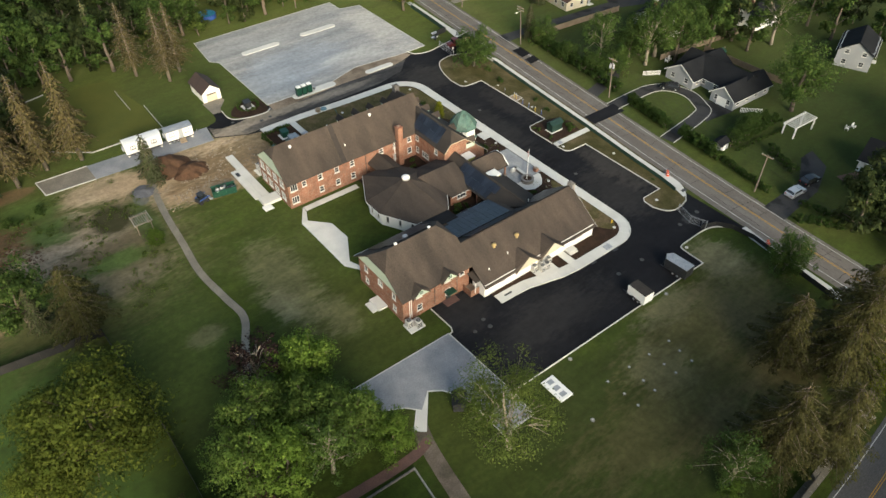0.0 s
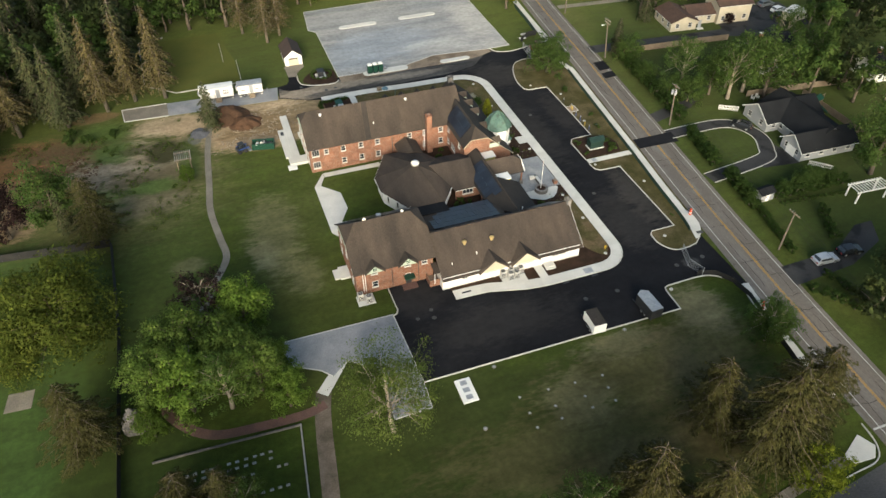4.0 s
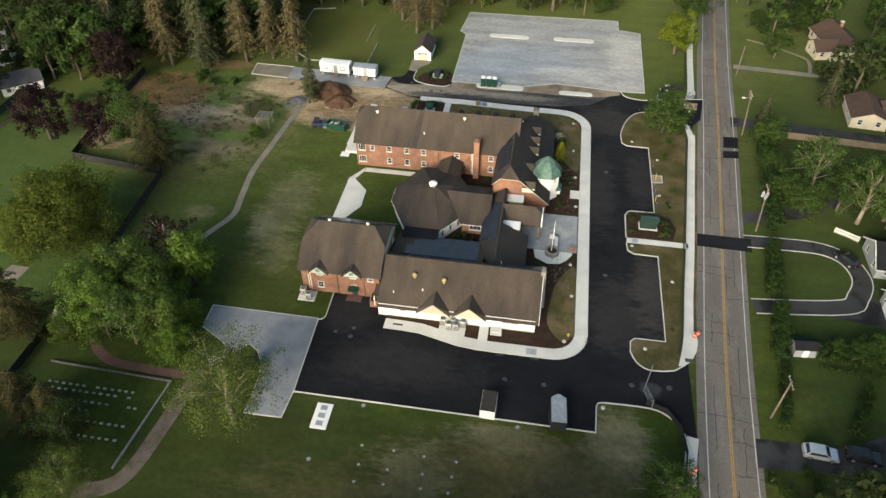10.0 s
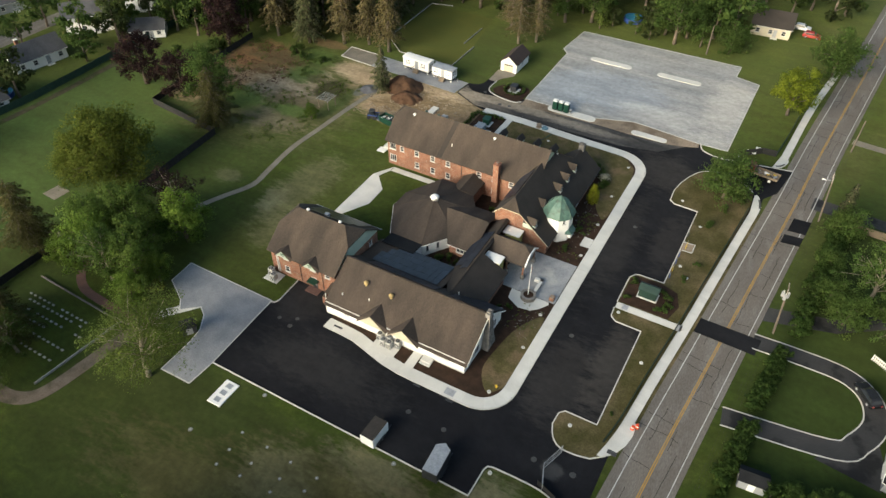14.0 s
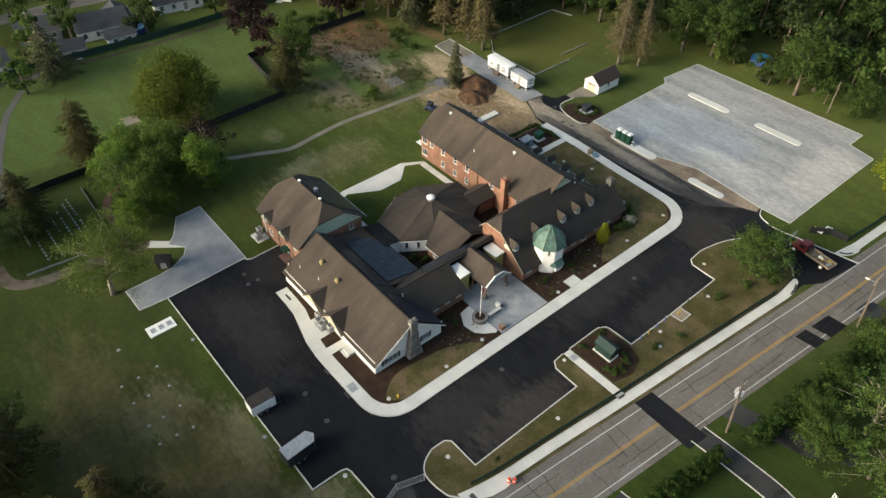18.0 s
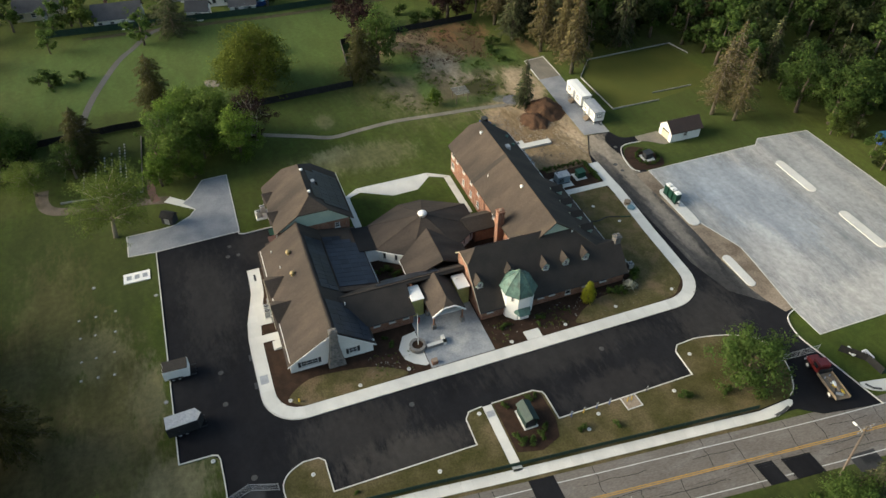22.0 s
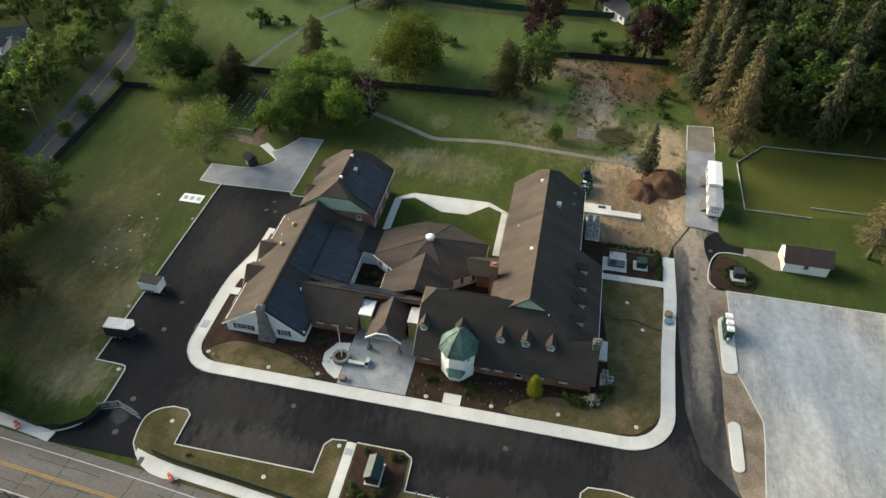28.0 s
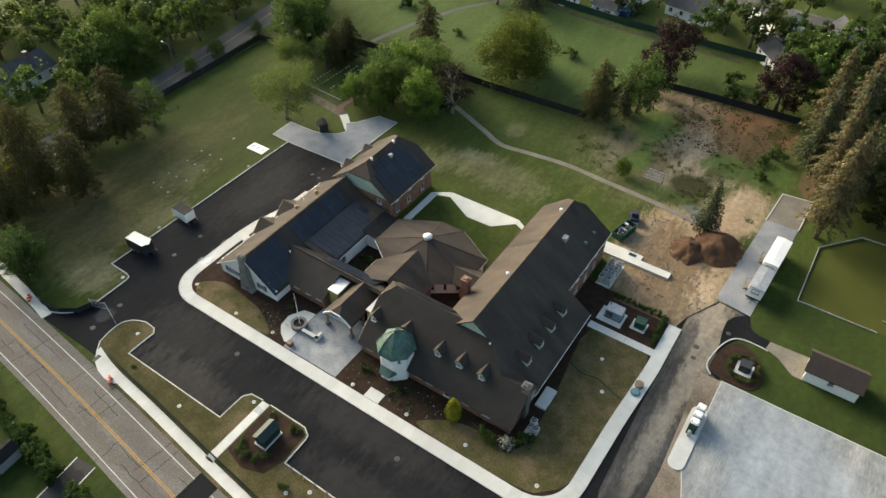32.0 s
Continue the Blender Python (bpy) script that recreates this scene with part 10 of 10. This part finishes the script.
def joined(name, which, label):
    """One mesh of all far crowns or trunks."""
    vs, fs, ms, mats, ns, n0 = [], [], [], [], [], 0
    for proto, x, y, s, d, sz in FAR:
        for c in proto.children:
            if c.name.split(".")[0] != which:
                continue
            me = c.data
            co = np.empty(len(me.vertices) * 3)
            me.vertices.foreach_get("co", co)
            co = co.reshape(-1, 3) * np.array([s, s, sz])
            a = radians(d)
            turn = np.array([[math.cos(a), math.sin(a), 0], [-math.sin(a), math.cos(a), 0], [0, 0, 1]])
            co = co @ turn + np.array([x, y, 0])
            if which == "crown":
                ns.append(SOFT[me.name] @ turn)
            if me.materials[0] not in mats:
                mats.append(me.materials[0])
            k = mats.index(me.materials[0])
            vs.append(co)
            for f in me.polygons:
                fs.append([i + n0 for i in f.vertices])
            ms += [k] * len(me.polygons)
            n0 += len(co)
    me = bpy.data.meshes.new(name)
    me.from_pydata(np.concatenate(vs).tolist(), [], fs)
    for m in mats:
        me.materials.append(m)
    me.polygons.foreach_set("material_index", ms)
    if ns:
        me.polygons.foreach_set("use_smooth", [True] * len(me.polygons))
        me.normals_split_custom_set_from_vertices(np.concatenate(ns).tolist())
    return tagged(new(name, me), label, "woodland", kind="stuff")


joined("far_wood", "crown", "dense leafy woodland beyond the gardens")
joined("far_trunks", "trunk", "trunks of the woodland beyond the gardens")

# hedges and garden shrubs
for x0, y0, x1, y1, n_, s in ((120.8, 86.6, 119.0, 75.0, 16, 0.78), (119.3, 70.4, 117.5, 60.8, 14, 0.78), (118.4, 60.0, 115.6, 47.8, 14, 0.46), (122.4, 93.0, 124.8, 121.0, 17, 0.95), (124.0, 61.5, 139.4, 61.2, 12, 0.75), (112.5, 38.5, 116, 33, 5, 0.6), (117.0, 41.0, 121.5, 28.0, 11, 0.42), (125.5, 48.5, 129, 55, 5, 0.6)):
    for i in range(n_):
        t = i / (n_ - 1)
        put(P_HEDGE, x0 + (x1 - x0) * t + random.uniform(-0.3, 0.3), y0 + (y1 - y0) * t + random.uniform(-0.2, 0.2), s * random.uniform(0.85, 1.1), random.uniform(0, 360), s * random.uniform(0.75, 1.0))
for x, y, s in ((101.5, 86.9, 0.55), (102.3, 87.6, 0.6), (102.6, 88.8, 0.6), (102.4, 90.2, 0.6), (101.2, 91.4, 0.55), (95.9, 87.4, 0.5), (96.2, 91.2, 0.5), (95.8, 92.4, 0.4), (103.2, 96.0, 0.6), (104.4, 101.0, 0.5), (103.8, 113.0, 0.8), (105.0, 119.0, 0.7), (101.5, 64.0, 0.3), (82.0, 94.0, 0.45), (82.4, 93.2, 0.55), (82.5, 99.6, 0.6), (83.8, 98.9, 0.4), (79.6, 75.6, 0.5), (78.0, 74.8, 0.4), (82.2, 115.2, 0.8), (81.6, 113.6, 0.8), (79.6, 119.3, 1.1), (64.0, 79.8, 0.8), (65.3, 80.8, 0.7), (66.5, 78.4, 0.6), (64.0, 77.9, 0.5), (66.8, 80.4, 0.5), (66.0, 97.0, 0.6), (67.5, 99.0, 0.5)):
    put(P_SHRUB, x, y, s, random.uniform(0, 360))
for i in range(8):
    put(P_SHRUB, 47.4 + 0.85 * i, 127.1 + 0.1 * (i % 2), 0.5, 40 * i)
    put(P_SHRUB, 47.1, 118.6 + 1.05 * i, 0.5, 40 * i)
for i in range(9):
    a = 2 * math.pi * i / 9
    put(P_SHRUB, 50.3 + 2.4 * math.cos(a), 140.6 + 2.3 * math.sin(a), 0.5, 40 * i)

for i in range(13):
    put(P_SHRUB, 123.8 + 1.2 * i + random.uniform(-0.3, 0.3), 59.7 - 0.1 * i, 0.4, 40 * i)
for x, y, s in ((126, 62.6, 0.36), (129.5, 63.0, 0.42), (132, 62.8, 0.5), (134.5, 63.5, 0.4), (137, 63.0, 0.36)):
    put(P_MAPLE, x, y, s, 50 * x)

# the clipped golden cone by the front wing
rng = np.random.default_rng(5)
cone = thing("cone_shrub", 81.9, 108.8, 0.09, "clipped golden-green conical shrub", "shrub")
cen = [(0.85 * math.sin(math.pi * min(1, 0.28 + u * 0.72)) * math.cos(a), 0.85 * math.sin(math.pi * min(1, 0.28 + u * 0.72)) * math.sin(a), 0.4 + 3.7 * u) for u in np.linspace(0, 1, 11) for a in np.linspace(0, 2 * math.pi, 8)[:-1]]
me = leaf_mesh("crown", cen, [0.5] * len(cen), 42, 0.10, rng)
add_mesh("crown", me, leaf_surf("golden_leaves", (0.34, 0.36, 0.03), (0.42, 0.43, 0.04)), cone)
part("stem", tube(bmesh.new(), [(81.9, 108.8, 0.0), (81.9, 108.8, 2.8)], [0.1, 0.04], 6), BARK, cone)
bush = thing("flowering_bush", 81.4, 117.2, 0.1, "bush covered with white blossom", "shrub")
me = leaf_mesh("crown", [(1.0 * math.cos(a) * k, 1.0 * math.sin(a) * k, 0.5 + 0.5 * (1 - k)) for a in np.linspace(0, 6.28, 8)[:-1] for k in (0.3, 0.9)], [0.55] * 14, 45, 0.12, rng)
add_mesh("blossom", me, BLOSSOM, bush)
me = leaf_mesh("leaves", [(0.9 * math.cos(a), 0.9 * math.sin(a), 0.4) for a in np.linspace(0.3, 6.5, 8)[:-1]], [0.6] * 7, 45, 0.14, rng)
add_mesh("leaves", me, LEAF_DARK, bush)
# low pale plants in the mulch beds
pts = [(random.uniform(81.4, 85.2), random.uniform(99.4, 105.2), 0.25) for _ in range(46)] + [(random.uniform(80.8, 85.3), random.uniform(70.5, 78.0), 0.22) for _ in range(26)] + [(random.uniform(81, 85.3), random.uniform(91.0, 95.6), 0.22) for _ in range(18)]
me = leaf_mesh("bedding", pts, [0.22] * len(pts), 14, 0.08, rng)
tagged(add_mesh("bedding_plants", me, LEAF_PALE, None), "small pale green plants in the mulch beds", "plants", kind="stuff")
# rough growth on the cleared ground
pts = []
for _ in range(620):
    x, y = random.uniform(-21, 18), random.uniform(93, 133)
    if noise.noise(Vector((x * 0.16, y * 0.16, 4))) > 0.02:
        pts.append((x, y, 0.1))
me = leaf_mesh("scrub", pts, [random.uniform(0.4, 1.3) for _ in pts], 46, 0.12, rng, squash=0.35)
tagged(add_mesh("scrub_growth", me, LEAF_PALE, None), "patchy weeds and scrub on the cleared ground", "weeds", kind="stuff")


def lumps(name, spots, material, label, category):
    """Small uneven five-sided lumps lying on the ground: (x, y, z, radius)."""
    vs, fs = [], []
    for x, y, z, r in spots:
        a0, n0 = random.uniform(0, 6.28), len(vs)
        for k in range(5):
            q = r * random.uniform(0.6, 1.25)
            vs.append((x + q * math.cos(a0 + 1.2566 * k), y + q * math.sin(a0 + 1.2566 * k), z - 0.02))
        vs.append((x + random.uniform(-0.3, 0.3) * r, y + random.uniform(-0.3, 0.3) * r, z + r * random.uniform(0.5, 0.9)))
        fs += [(n0 + k, n0 + (k + 1) % 5, n0 + 5) for k in range(5)]
        fs.append((n0 + 4, n0 + 3, n0 + 2, n0 + 1, n0))
    me = bpy.data.meshes.new(name)
    me.from_pydata(vs, [], fs)
    me.materials.append(material)
    return tagged(new(name, me), label, category, kind="stuff")


def scatter(n_, x0, x1, y0, y1, z, r0, r1, freq, cut, seed_z):
    """Places gathered in drifts by a noise."""
    out = []
    while len(out) < n_:
        x, y = random.uniform(x0, x1), random.uniform(y0, y1)
        if noise.noise(Vector((x * freq, y * freq * 1.6, seed_z))) > cut:
            out.append((x, y, z, random.uniform(r0, r1) * random.uniform(0.5, 1.0)))
    return out


random.seed(77)
lumps("soil_clods", scatter(1100, -22, -1, 108, 131, 0.0, 0.10, 0.36, 0.22, -0.05, 3.0), RED_EARTH, "clods of dug red-brown soil on the cleared ground", "soil")
lumps("sand_clods", scatter(1100, 21, 46, 114, 131.5, 0.0, 0.08, 0.34, 0.3, -0.05, 5.0), SAND, "clods and ruts of sand in the site yard", "soil")
lumps("bed_stones", scatter(130, 80.6, 85.6, 91, 118, 0.08, 0.08, 0.2, 0.5, -0.1, 2.0) + scatter(60, 80.6, 85.4, 70, 79, 0.08, 0.08, 0.2, 0.5, -0.1, 2.0), GRAVE, "pale stones lying in the mulch beds", "stones")
for proto in PROTOS:
    for o in (*proto.children_recursive, proto):
        bpy.data.objects.remove(o)
